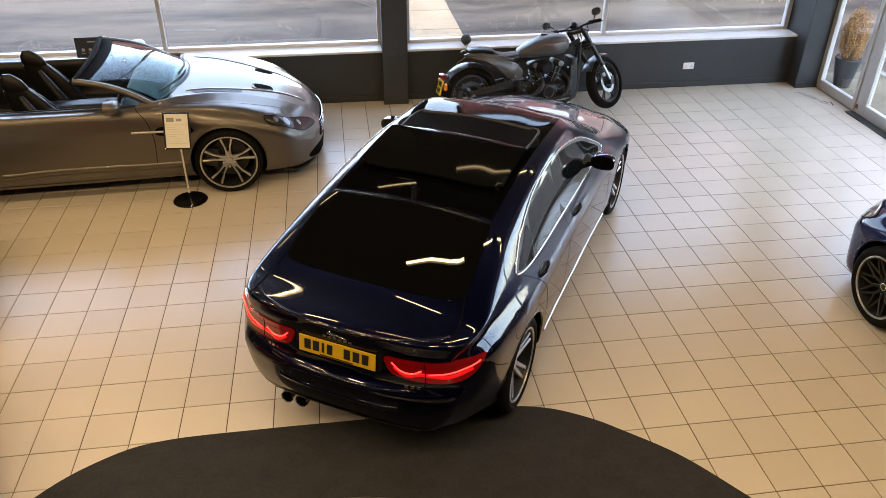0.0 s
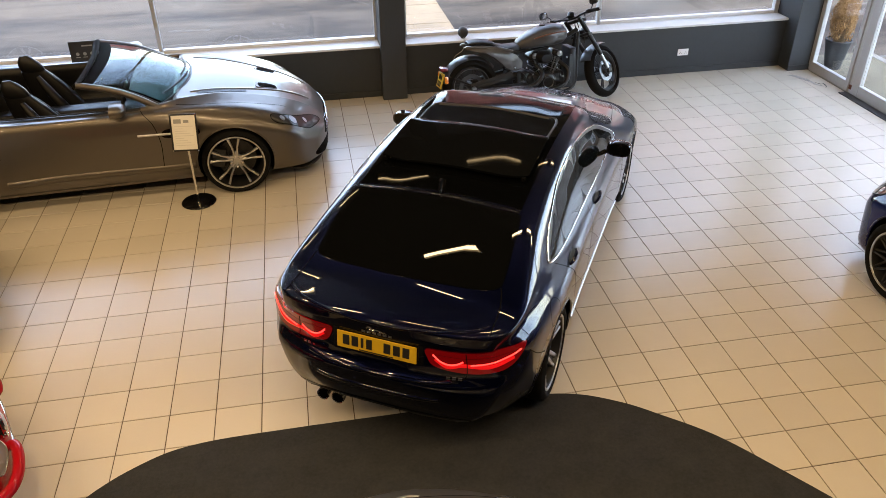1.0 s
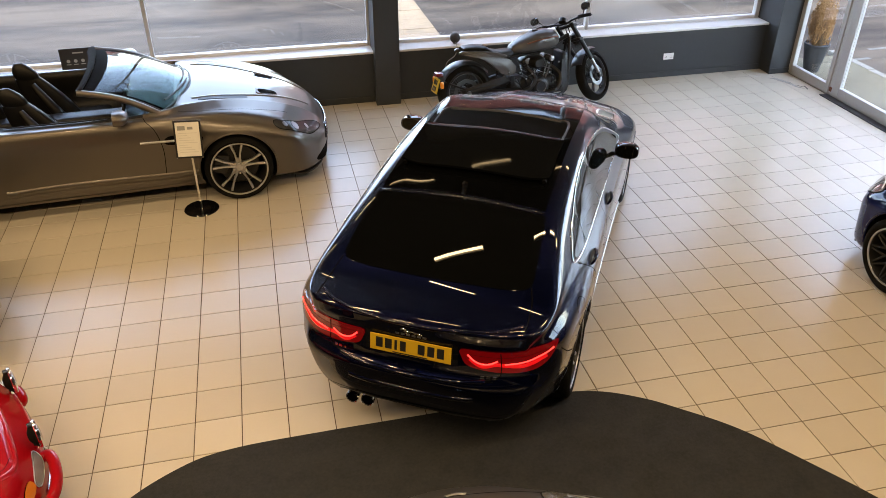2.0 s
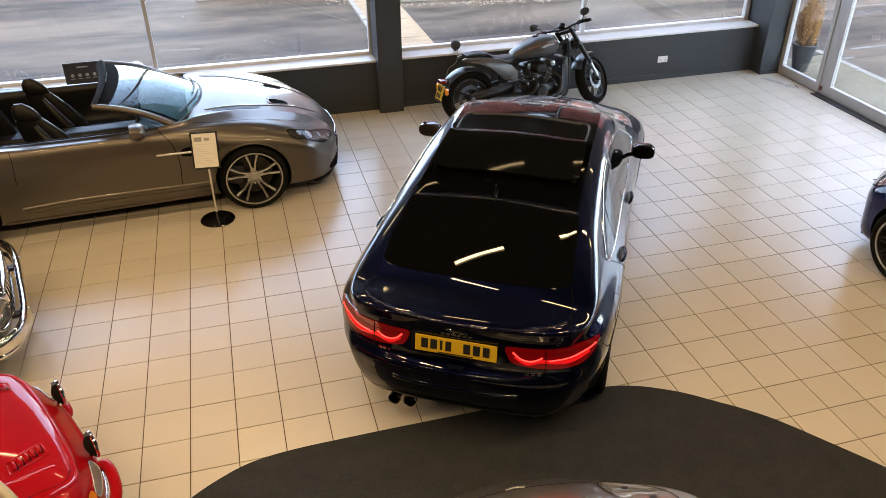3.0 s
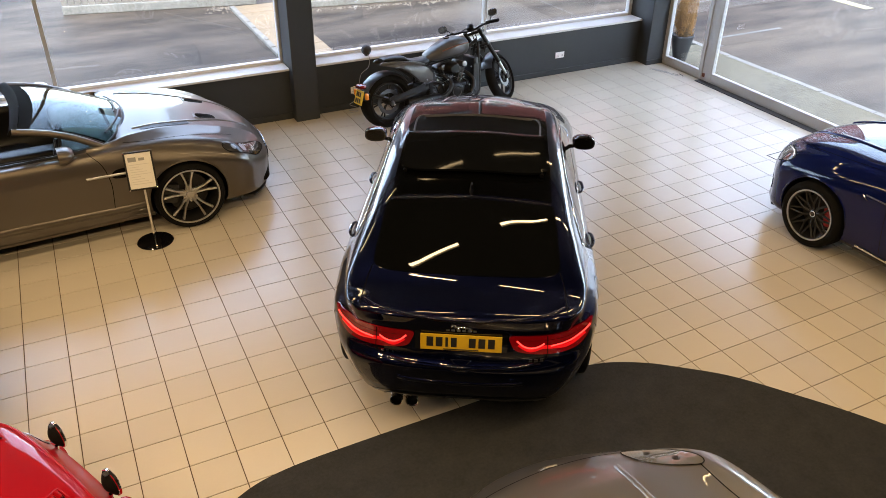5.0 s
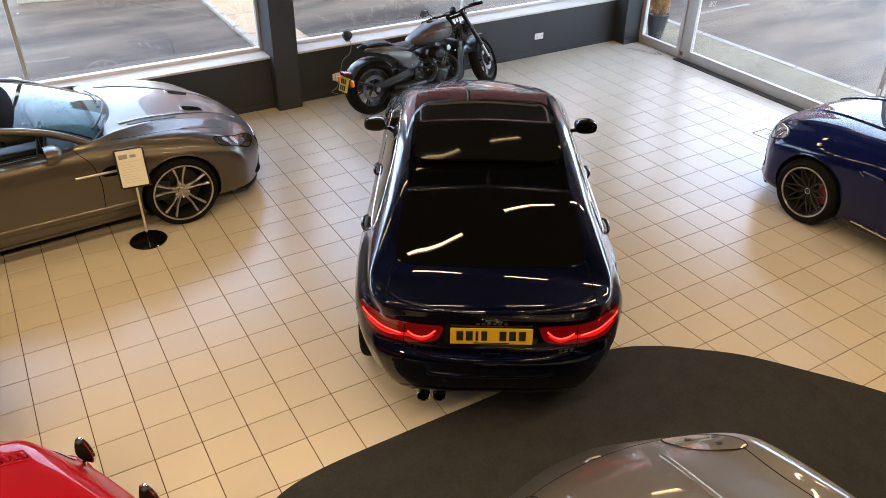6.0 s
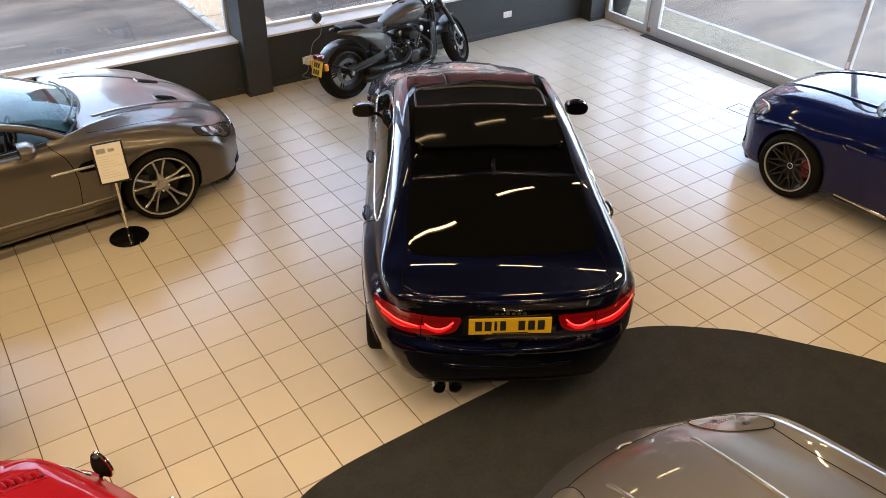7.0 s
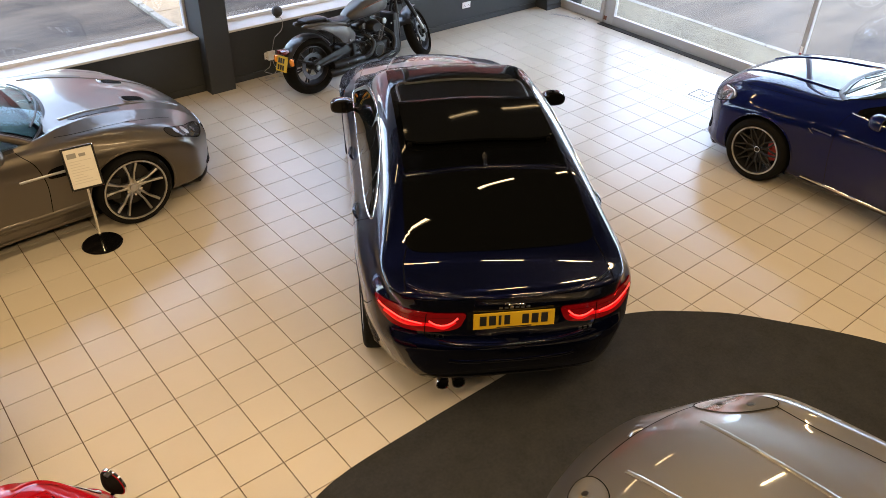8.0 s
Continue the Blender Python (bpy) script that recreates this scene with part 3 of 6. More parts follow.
sill_a = structure(part("window_sill", boxed(-9.0, 0.60, 9.69, 10.06, 0.632, 0.66, 0.006), "white_frame"), "white painted sill of the street window", "window sill")
structure(part("window_sill", boxed(0.80, 6.10, 9.69, 10.06, 0.632, 0.66, 0.006), "white_frame"), "white painted sill of the street window", "window sill")
structure(part("column", boxed(0.55, 0.86, 9.55, 10.10, 0.0, 4.35, 0.006), "wall_dark"), "square charcoal column between the street windows", "column")
structure(part("pillar", boxed(6.10, 6.46, 9.475, 10.10, 0.0, 4.35, 0.006), "wall_dark"), "charcoal corner pillar beside the glass doors", "pillar")
structure(part("baseboard", boxed(6.095, 6.465, 9.46, 9.476, 0.0, 0.075, 0.004), "wall_dark"), "charcoal skirting at the pillar's foot", "skirting")
# out of view; its lower edge sets how much north daylight enters
structure(part("wall_north_upper", boxed(-9.0, 6.46, 9.72, 10.06, 3.3, 4.35), "wall_white"), "plain unseen wall above the street windows, height set for daylight", "wall")
structure(part("wall_west", boxed(-9.2, -9.0, -6.0, 10.06, -0.12, 4.35), "wall_dark"), "plain dark side wall of the showroom", "wall")
structure(part("wall_south", boxed(-9.2, 6.7, -6.2, -6.0, -0.12, 4.35), "wall_white"), "plain white rear wall of the showroom", "wall")
structure(part("wall_east", boxed(6.42, 6.62, -6.0, 0.6, -0.12, 4.35), "wall_white"), "plain wall beyond the glass doors", "wall")
# out of view; hangs low to hold back daylight on the right-hand floor
structure(part("wall_east_upper", boxed(6.42, 6.62, 0.6, 9.72, 2.72, 4.35), "wall_white"), "plain unseen wall above the glass doors, lowered to cut daylight", "wall")
structure(part("ceiling", boxed(-9.2, 6.7, -6.2, 10.1, 4.35, 4.5), "ceiling"), "dark painted ceiling of the showroom", "ceiling")


def window(name, xa, xb, bars):
    w = empty(name, pose(0, 0, 0), "tall street window in white frames over a white sill", "window", kind="structure")
    y0, y1 = 9.96, 10.04
    for x in (xa, xb, *bars):
        d = 0.03 if x in (xa, xb) else 0.022
        part("window_frame", boxed(x - d, x + d, y0, y1, 0.66, 3.3, 0.004), "frame_paint", w)
    edges = [xa, *bars, xb]
    for a, b in zip(edges, edges[1:]):
        part("window_frame", boxed(a + 0.03, b - 0.03, y0 + 0.002, y1 - 0.002, 0.66, 0.70, 0.004), "white_frame", w)
        p = part("pane", boxed(a + 0.03, b - 0.03, 9.998, 10.004, 0.70, 3.3), "window_glass", w)
        p.visible_shadow = False
    return w


window("window_1", -6.2, 0.55, (-2.10,))
window("window_2", 0.90, 6.06, (3.50,))
structure(part("wall_north_end", boxed(-9.0, -6.24, 9.72, 10.06, 0.63, 3.3), "wall_dark"), "charcoal wall beside the street window", "wall")

# glazed side: narrow fixed light by the pillar, then the wide doors
side = empty("window_3", pose(0, 0, 0), "white aluminium framed glazing and doors on the yard side", "glass door", kind="structure")


def side_bar(y0, y1, z0, z1, x0=6.405, x1=6.475):
    part("door_frame", boxed(x0, x1, y0, y1, z0, z1, 0.005), "alu_frame", side)


for y0, y1 in ((9.40, 9.475), (8.60, 8.67), (8.40, 8.53), (5.47, 5.53), (2.3, 2.45), (0.6, 0.72)):
    side_bar(y0, y1, 0.015, 2.72)
side_bar(8.67, 9.40, 0.015, 0.13, 6.408, 6.472)
side_bar(5.53, 8.40, 0.02, 0.15, 6.408, 6.472)
side_bar(2.45, 5.47, 0.02, 0.15, 6.408, 6.472)
side_bar(0.72, 2.3, 0.02, 0.15, 6.408, 6.472)
side_bar(8.53, 8.60, 0.015, 2.72, 6.42, 6.46)
for y0, y1, z0 in ((8.67, 9.40, 0.13), (5.53, 8.40, 0.15), (2.45, 5.47, 0.15), (0.72, 2.3, 0.15)):
    p = part("pane", boxed(6.436, 6.442, y0, y1, z0, 2.72), "window_glass", side)
    p.visible_shadow = False
part("weather_strip", boxed(6.295, 6.404, 5.4, 8.60, -0.004, 0.012, 0.003), "black_trim", side)
bm = boxed(6.41, 6.50, 8.535, 8.595, 0.05, 0.11, 0.01)
part("door_tag", boxed(6.392, 6.404, 5.485, 5.515, 0.42, 0.50, 0.003), "caliper_red", side, "small red door tag")
part("door_tag", boxed(6.393, 6.404, 5.485, 5.515, 0.50, 0.58, 0.003), "socket_white", side)
part("hinge", bm, "copper", side, "rusty door hinge")
structure(part("door_threshold", boxed(6.42, 6.60, 0.6, 9.72, -0.10, 0.012), "threshold"), "grey concrete threshold under the glazing", "threshold")

# carpet with a smooth edge
edge = smooth_line([(-2.7, 2.4), (-2.42, 3.05), (-1.99, 3.60), (-1.64, 3.86), (-1.30, 3.965), (-0.7, 3.985), (0.0, 3.985), (0.85, 3.985), (1.21, 3.935), (1.49, 3.80),
                    (1.70, 3.64), (1.98, 3.39), (2.26, 3.02), (2.48, 2.70), (2.64, 2.40), (2.85, 1.85), (2.95, 1.0), (2.7, -0.5), (1.0, -1.6), (-1.5, -1.4), (-2.6, -0.2), (-2.85, 1.2)], 8, closed=True)
bm = bmesh.new()
bm.faces.new([bm.verts.new((p[0], p[1], 0.0)) for p in edge])
r = bmesh.ops.extrude_face_region(bm, geom=bm.faces[:])
bmesh.ops.translate(bm, vec=(0, 0, 0.008), verts=[v for v in r["geom"] if isinstance(v, bmesh.types.BMVert)])
tagged(part("display_carpet", bm, "carpet"), "black fitted display carpet with curved edges on the tiles", "carpet")

# assumed gallery behind and under the camera, unseen; it shades the rear
bm = bmesh.new()
pts = [(6.4, -5.9), (6.4, 0.15), (-1.75, 0.45), (-3.3, 1.75), (-8.9, 2.2), (-8.9, -5.9)]
bm.faces.new([bm.verts.new((x, y, 2.05)) for x, y in pts])
r = bmesh.ops.extrude_face_region(bm, geom=bm.faces[:])
bmesh.ops.translate(bm, vec=(0, 0, 0.2), verts=[v for v in r["geom"] if isinstance(v, bmesh.types.BMVert)])
structure(part("gallery_floor", bm, "gallery"), "plain assumed gallery floor, unseen, above the rear of the showroom", "gallery")

# ceiling battens with warm tubes
def tube_light(x, y, a, watts, length=0.78):
    t = empty("ceiling_light", pose(x, y, 4.20, 0, 0, a), "warm white fluorescent batten on the ceiling", "ceiling light", "ceiling battens")
    part("housing", boxed(-length / 2, length / 2, -0.05, 0.05, 0.06, 0.15, 0.01), "white_frame", t)
    for e in (-.028, .028):
        bm = bmesh.new()
        lathe(bm, [(0.013, -length / 2), (0.013, length / 2)], 10, axis="x", centre=(0, e, 0.04))
        part("lamp_tube", bm, "tube_warm", t, "glowing warm tube", smooth=True)
    area_light("batten_light", pose(x, y, 4.215, 0, 0, a), length, 0.05, watts, LAMP)
    return t


LAMP = (1.0, 0.69, 0.36)
for y, watts in ((5.1, 10.5), (7.9, 2.6), (1.9, 19.0)):
    for x in (-6.2, -4.65, -3.1, -1.55, 0.0, 1.55, 3.1, 4.65):
        tube_light(x, y, 0, watts * (1.1 if x < 0 else 0.52 if y > 3 else 0.8))

# ---- outside ----
structure(part("ground", boxed(-400, 400, -400, 400, -0.6, -0.10), "asphalt"), "damp grey tarmac yard and road", "road")
structure(part("pavement", boxed(6.60, 7.66, -8, 10.06, -0.11, -0.03, 0.01), "paving"), "pale concrete pavement along the glazing", "pavement")
kerb = empty("kerb", pose(7.72, 0, -0.10), "worn pale kerb stones along the pavement", "kerb", kind="structure")
for i in range(20):
    part("kerb_stone", boxed(-.06 + .004 * (i % 3), .06, -8 + i * .915, -8 + i * .915 + .90, 0, .07 + .004 * (i % 2), .012), "kerb", kerb)
strip = empty("paving_strip", pose(1.66, 10.06, -0.10), "sandy paving slab path across the yard", "pavement", kind="structure")
for i in range(10):
    part("slab", boxed(-.40, .41, .02 + i * .58, .02 + i * .58 + .572, -.01, .022 + .003 * (i % 2), .008), "sandstone", strip)
for i in range(14):
    part("edging_stone", boxed(-.50, -.405, .04 + i * .41, .04 + i * .41 + .39, -.01, .05 + .006 * (i % 3), .012), "kerb", strip)
for (x0, y0, a, n, h, mm, nm, lab) in ((-1.75, 16.62, -11.0, 30, .16, "plinth", "garden_wall", "low mossy concrete plinth with weathered boards above"), (2.1, 15.35, -9.0, 64, .12, "plinth", "garden_wall", "low mossy concrete plinth with weathered boards above")):
    fence = empty(nm, pose(x0, y0, -.10, 0, 0, a), lab, "fence")
    ln = n * .118
    part("plinth", boxed(0, ln, 0, .16, 0, h, .015), mm, fence)
    for i in range(n):
        part("fence_board", boxed(.004 + i * .118, .112 + i * .118, .04 + .01 * (i % 2), .065 + .01 * (i % 2), h, .85, .003), "fence_wood", fence)
    for i in range(0, n, 16):
        part("fence_post", boxed(i * .118, i * .118 + .1, .08, .16, h, .92, .006), "fence_wood", fence)
rng = random.Random(3)
v, f = [], []
for k in range(420):
    u = rng.uniform(0, 1)
    if k < 110:
        x, y = 1.15 + rng.gauss(0, .22), 15.85 + rng.gauss(0, .14)
    else:
        x = 2.1 + 7.6 * u
        y = 15.20 - .158 * (x - 2.1) - abs(rng.gauss(0, .10))
    r = rng.uniform(.008, .035)
    n = len(v)
    v += [(x - r, y, -.10), (x, y - r, -.10), (x + r, y, -.10), (x, y + r, -.10), (x + rng.uniform(-.3, .3) * r, y + rng.uniform(-.3, .3) * r, -.10 + r)]
    f += [(n, n + 1, n + 4), (n + 1, n + 2, n + 4), (n + 2, n + 3, n + 4), (n + 3, n, n + 4)]
structure(tagged(mesh_object("gravel_verge", v, f, "litter", smooth=False), kind="stuff"), "loose gravel and leaf litter along the fence", "gravel")["kind"] = "stuff"
bm = boxed(12.52, 12.76, 10.6, 12.3, -.098, -.094)
structure(part("road_marking", bm, "yellow_paint"), "worn yellow road marking in the yard", "road marking")
for x, y, a, l in ((9.2, 10.36, -90, 1.5), (7.98, 9.98, -88, .42)):
    bm = boxed(-.035, .035, -l / 2, l / 2, -.0985, -.0955, m=pose(x, y, 0, 0, 0, a))
    structure(part("road_marking", bm, "road_paint"), "faint worn white line on the tarmac", "road marking")
# terrace of brick buildings across the road
def brick_house(x, y, w, h, a, sign):
    hs = empty("house", pose(x, y, -.1, 0, 0, a), "red brick building with white window frames across the road", "building", "houses across the road")
    part("wall", boxed(0, w, 0, 6, 0, h), "brick", hs)
    part("roof", boxed(-.2, w + .2, -.2, 6.2, h, h + .3), "slate", hs)
    n = int(w / 2.6)
    for fl in range(int(h / 2.9)):
        for k in range(n):
            wx = 1.0 + k * 2.6
            win = part("window", boxed(wx, wx + 1.3, -.03, .05, 1.0 + fl * 2.9, 2.4 + fl * 2.9), "white_frame", hs)
            part("pane", boxed(wx + .08, wx + 1.22, -.045, -.032, 1.08 + fl * 2.9, 2.32 + fl * 2.9), "glass_dark", win)
    if sign:
        part("fascia", boxed(.5, w - .5, -.08, -.0, 2.75, 3.25), "white_frame", hs)
    return hs


brick_house(-16, 23, 12, 3.3, 4, False)
brick_house(3.2, 21.5, 5.7, 7.2, -6, True)
brick_house(9.0, 21, 14, 8.0, -8, False)

# ---- cars: x forward, y left, z up, from the middle of the wheelbase ----
def mirror_pts(pts, s):
    return [(s * a, b) for a, b in pts]


def sheet(name, material, rows, parent, thick=0.005, label=""):
    """A curved sheet of some thickness from rows of points."""
    g = np.array(rows, float)
    a, b = g.shape[:2]
    du = np.gradient(g, axis=0)
    dv = np.gradient(g, axis=1)
    nn = np.cross(du, dv)
    nn /= np.maximum(np.linalg.norm(nn, axis=2), 1e-9)[:, :, None]
    verts = [*g.reshape(-1, 3), *(g - nn * thick).reshape(-1, 3)]
    faces = []
    o = a * b
    for i in range(a - 1):
        for j in range(b - 1):
            k = i * b + j
            faces.append((k, k + b, k + b + 1, k + 1))
            faces.append((o + k, o + k + 1, o + k + b + 1, o + k + b))
    rim = [i * b for i in range(a)] + [(a - 1) * b + j for j in range(1, b)] + [i * b + b - 1 for i in range(a - 2, -1, -1)] + list(range(b - 2, 0, -1))
    for i, k in enumerate(rim):
        j = rim[(i + 1) % len(rim)]
        faces.append((k, j, o + j, o + k))
    ob = mesh_object(name, verts, faces, material, parent, label=label)
    ob.data.set_sharp_from_angle(angle=radians(50))
    return ob


def loft(bm, sections):
    """Joins closed rings of points, and caps the ends."""
    rings = [[bm.verts.new(p) for p in s] for s in sections]
    n = len(rings[0])
    for a, b in zip(rings, rings[1:]):
        for i in range(n):
            j = (i + 1) % n
            bm.faces.new((a[i], a[j], b[j], b[i]))
    bm.faces.new(rings[0])
    bm.faces.new(rings[-1])
    return bm


def oval(cx, cy, cz, ry, rz, n=20, power=2.6, axis="x"):
    out = []
    for i in range(n):
        a = 2 * math.pi * i / n
        c, s = math.cos(a), math.sin(a)
        u = ry * abs(c) ** (2 / power) * (1 if c > 0 else -1)
        v = rz * abs(s) ** (2 / power) * (1 if s > 0 else -1)
        out.append({"x": (cx, cy + u, cz + v), "y": (cx + u, cy, cz + v), "z": (cx + u, cy + v, cz)}[axis])
    return out


def door_mirror(car, sh, x, z, y_out, s, material, w=0.20, h=0.13, d=0.11, glass="chrome"):
    """Housing on a foot at the door, with its glass to the rear."""
    y_in = abs(sh.at("l", x + 0.05, z - 0.07)[0][1]) - 0.02
    base = new("door_mirror")
    base.empty_display_size = 0.1
    base.parent = car
    yc = s * (y_out - w / 2)
    bm = bmesh.new()
    loft(bm, [oval(x - 0.02, yc, z, w * .48, h * .47), oval(x + d * .25, yc, z, w * .5, h * .5), oval(x + d * .6, yc - s * .004, z, w * .47, h * .45),
              oval(x + d * .88, yc - s * .012, z, w * .36, h * .32), oval(x + d, yc - s * .016, z, w * .2, h * .16)])
    part("housing", bm, material, base, smooth=True, sharp=50)
    bm = bmesh.new()
    loft(bm, [oval(x - 0.0185, yc, z, w * .42, h * .39), oval(x - 0.023, yc, z, w * .41, h * .38)])
    part("mirror_glass", bm, glass, base, "mirror glass")
    bm = bmesh.new()
    tube(bm, [(x + .06, s * y_in, z - h * .55), (x + .05, s * (y_in + .05), z - h * .45), (x + .045, yc - s * w * .2, z - h * .3)], .018, 10)
    part("stalk", bm, "black_gloss", base, smooth=True)


def door_handle(car, sh, x, z, s, material, length=0.20):
    v = "l" if s > 0 else "r"
    p, n = sh.at(v, x, z)
    pts = []
    for k in range(9):
        u = -length / 2 + length * k / 8
        q, m = sh.at(v, x + u, z)
        pts.append(tuple(q + m * (0.006 + 0.020 * math.sin(math.pi * k / 8) ** 0.6)))
    bm = bmesh.new()
    tube(bm, pts, 0.012, 8, radii=[.008, .011, .013, .014, .014, .014, .013, .011, .008])
    part("door_handle", bm, material, car, smooth=True)
    sh.patch("handle_cup", "black_trim", v, [(x - .07, z - .022), (x - .07, z + .022), (x + .07, z + .022), (x + .07, z - .022)], car, off=.0015)


def bars_on(sh, car, view, rows, material, off=.004, name="badge"):
    """Small raised shapes: (u, v, width, height)."""
    for u, w, a, b in rows:
        sh.patch(name, material, view, [(u - a / 2, w - b / 2), (u - a / 2, w + b / 2), (u + a / 2, w + b / 2), (u + a / 2, w - b / 2)], car, off=off, sharp=True, res=.2)


def number_plate(car, x, y, z, tilt, yaw, width=.52, height=.111, rows=None, name="number_plate"):
    """A yellow plate with dark bars in place of its characters, facing -x."""
    pl = part(name, boxed(-.006, .002, -width / 2, width / 2, -height / 2, height / 2, .002), "plate_yellow", car, "yellow rear number plate with dark bars")
    pl.matrix_local = pose(x, y, z, 0, tilt, yaw)
    for a, b, c, d in rows or []:
        q = part("plate_mark", boxed(-.009, -.005, a - c / 2, a + c / 2, b - d / 2, b + d / 2), "ink", pl)
    return pl


# ---- navy saloon ----
def build_saloon():
    car = empty("saloon_car", pose(-0.125, 3.773, 0, 0, 0, 59.0) @ pose(2.31, 0, 0), "dark navy saloon with privacy glass, open sunroof and lit lamps", "car")
    sh = Shell(-2.38, 2.29,
               low=[(-2.38, .34), (-2.2, .29), (-1.95, .25), (-1.75, .20), (0, .17), (1.8, .17), (2.15, .2), (2.29, .28)],
               width=[(-2.38, .745), (-2.25, .822), (-1.9, .890), (-1.4, .922), (-.5, .907), (.5, .905), (1.4, .925), (1.9, .88), (2.15, .80), (2.29, .66)],
               belt=[(-2.38, .84), (-2.25, .915), (-1.8, .955), (-1.0, .945), (0, .92), (1.0, .885), (1.6, .82), (2.0, .72), (2.29, .52)],
               belt_in=[(-2.38, .90), (-1.8, .905), (-1.0, .92), (0, .93), (1.0, .92), (1.6, .86), (2.29, .80)],
               top=[(-2.38, .93), (-2.34, .985), (-2.2, 1.002), (-2.03, 1.020), (-1.99, 1.030), (-1.95, 1.048), (-1.65, 1.174), (-1.33, 1.287), (-1.05, 1.34), (-.6, 1.385), (-.1, 1.402), (.15, 1.397), (.30, 1.384), (.40, 1.352), (.55, 1.283), (1.15, 1.0), (1.5, .945), (1.9, .86), (2.15, .76), (2.29, .60)],
               roof_in=[(-2.38, .66), (-2.2, .73), (-1.95, .735), (-1.65, .700), (-1.33, .655), (-.5, .64), (.3, .615), (1.15, .69), (1.6, .6), (2.29, .35)],
               crown=[(-2.38, .03), (-1.88, .035), (-1.3, .05), (0, .055), (.55, .06), (1.15, .05), (2.29, .05)],
               rear=[(.22, .07), (.36, .02), (.50, 0), (.62, 0), (.68, .05), (.80, .07), (.93, .05), (1.0, .0)], front=[(.2, .05), (.45, 0), (.8, .1)],
               rear_plan=.235, front_plan=.42, plan_power=3.3, bulge=.014, tuck=curve1([(-2.38, .86), (-2.1, .90), (-1.8, .97), (-1.6, 1.0), (2.29, 1.0)]))
    arches = ((-1.49, .335, .375), (1.4175, .335, .375))
    sh.skin(car, "paint_navy", arches)
    # rear screen, glass roof, slid-back sunroof and its opening
    scr = [(-1.885, -.600), (-1.922, -.50), (-1.942, -.26), (-1.950, 0), (-1.942, .26), (-1.922, .50), (-1.885, .600), (-1.80, .616), (-1.6, .605), (-1.37, 0.585), (-1.343, 0.565), (-1.335, 0.325), (-1.33, 0), (-1.335, -0.325), (-1.343, -0.565), (-1.37, -0.585), (-1.6, -.605), (-1.80, -.616)]
    sh.patch("rear_window", "glass_dark", "top", scr, car, off=.0025)
    sh.patch("roof_glass", "glass_band", "top", [(-1.30, -0.55), (-1.29, -0.44), (-1.285, 0), (-1.29, 0.44), (-1.30, 0.55), (-1.22, 0.567), (-.5, 0.561), (.22, 0.556), (.27, 0.495), (.30, 0), (.27, -0.495), (.22, -0.556), (-.5, -0.561), (-1.22, -0.567)], car, off=.002)
    sh.line("roof_trim", "black_gloss", "top", [(-1.325, -0.56), (-1.316, -.3), (-1.312, 0), (-1.316, .3), (-1.325, 0.56)], car, width=.012, off=.003, thick=.003)
    # glass panel slid back over the roof, its front edge raised
    rows = []
    for x in np.linspace(-1.06, -.445, 16):
        row = []
        for y in np.linspace(-.53, .53, 21):
            e = .05 * (abs(y) / .53) ** 6
            px = min(max(x, -1.06 + e), -.445 - e)
            row.append(sh.at("top", px, y)[0] + np.array([0, 0, .046 + .010 * (px + 1.06) / .615 - .022 * max(0, (px + .50) / .055) ** 2]))
        rows.append(row)
    sheet("sunroof_panel", "glass_roof", rows, car, .018, "slid-back dark glass sunroof panel")
    for s in (1, -1):
        bm = bmesh.new()
        tube(bm, [tuple(sh.at("top", x, s * .50)[0] + np.array([0, 0, .022])) for x in np.linspace(-1.04, -.50, 8)], .016, 6)
        part("panel_rail", bm, "gap_black", car)
    sh.patch("roof_opening", "gap_black", "top", [(-.40, -0.484), (-.40, 0.484), (-.10, 0.473), (-.09, 0.33), (-.085, 0), (-.09, -0.33), (-.10, -0.473)], car, off=.006)
    sh.line("opening_frame", "black_trim", "top", [(-.42, 0.501), (-.08, 0.492), (-.062, 0.33), (-.058, 0), (-.062, -0.33), (-.08, -0.492), (-.42, -0.501)], car, width=.02, off=.003, thick=.005)
    sh.line("wind_deflector", "black_trim", "top", [(-.115, -0.44), (-.102, 0), (-.115, 0.44)], car, width=.02, off=.02, thick=.012)
    sh.patch("windscreen", "glass_dark", "top", [(.38, -.53), (.40, 0), (.38, .53), (.98, .62), (1.10, .3), (1.13, 0), (1.10, -.3), (.98, -.62)], car, off=.0025)
    # aerial fin: raked blade on a flared foot
    p, _ = sh.at("top", -1.24, 0)
    bm = bmesh.new()
    loft(bm, [oval(-1.215 - .030 * u - .018 * u * u, 0, p[2] - .012 + .078 * u, .078 - .052 * u, .024 - .017 * u ** .5, 16, 2, "z") for u in np.linspace(0, 1, 8)])
    part("aerial_fin", bm, "black_gloss", car, "gloss black shark fin aerial", smooth=True)
    # side glass with bright surround and dark pillars
    dlo = [(-1.47, 1.035), (-1.36, .995), (-1.05, .972), (-.4, .958), (.3, .945), (.80, .935), (.62, 1.075), (.33, 1.20), (-.05, 1.282), (-.45, 1.302), (-.85, 1.268), (-1.2, 1.17), (-1.38, 1.09)]
    for s, v in ((1, "l"), (-1, "r")):
        sh.patch("window_surround", "black_trim", v, dlo, car, off=.0015)
        sh.patch("side_window", "glass_side", v, [(-.44, .972), (.1, .962), (.70, .955), (.56, 1.065), (.30, 1.18), (-.05, 1.260), (-.42, 1.278)], car, off=.004, n=4)
        sh.patch("side_window", "glass_side", v, [(-1.10, .99), (-.8, .98), (-.52, .974), (-.50, 1.276), (-.75, 1.258), (-1.02, 1.196)], car, off=.004, n=4)
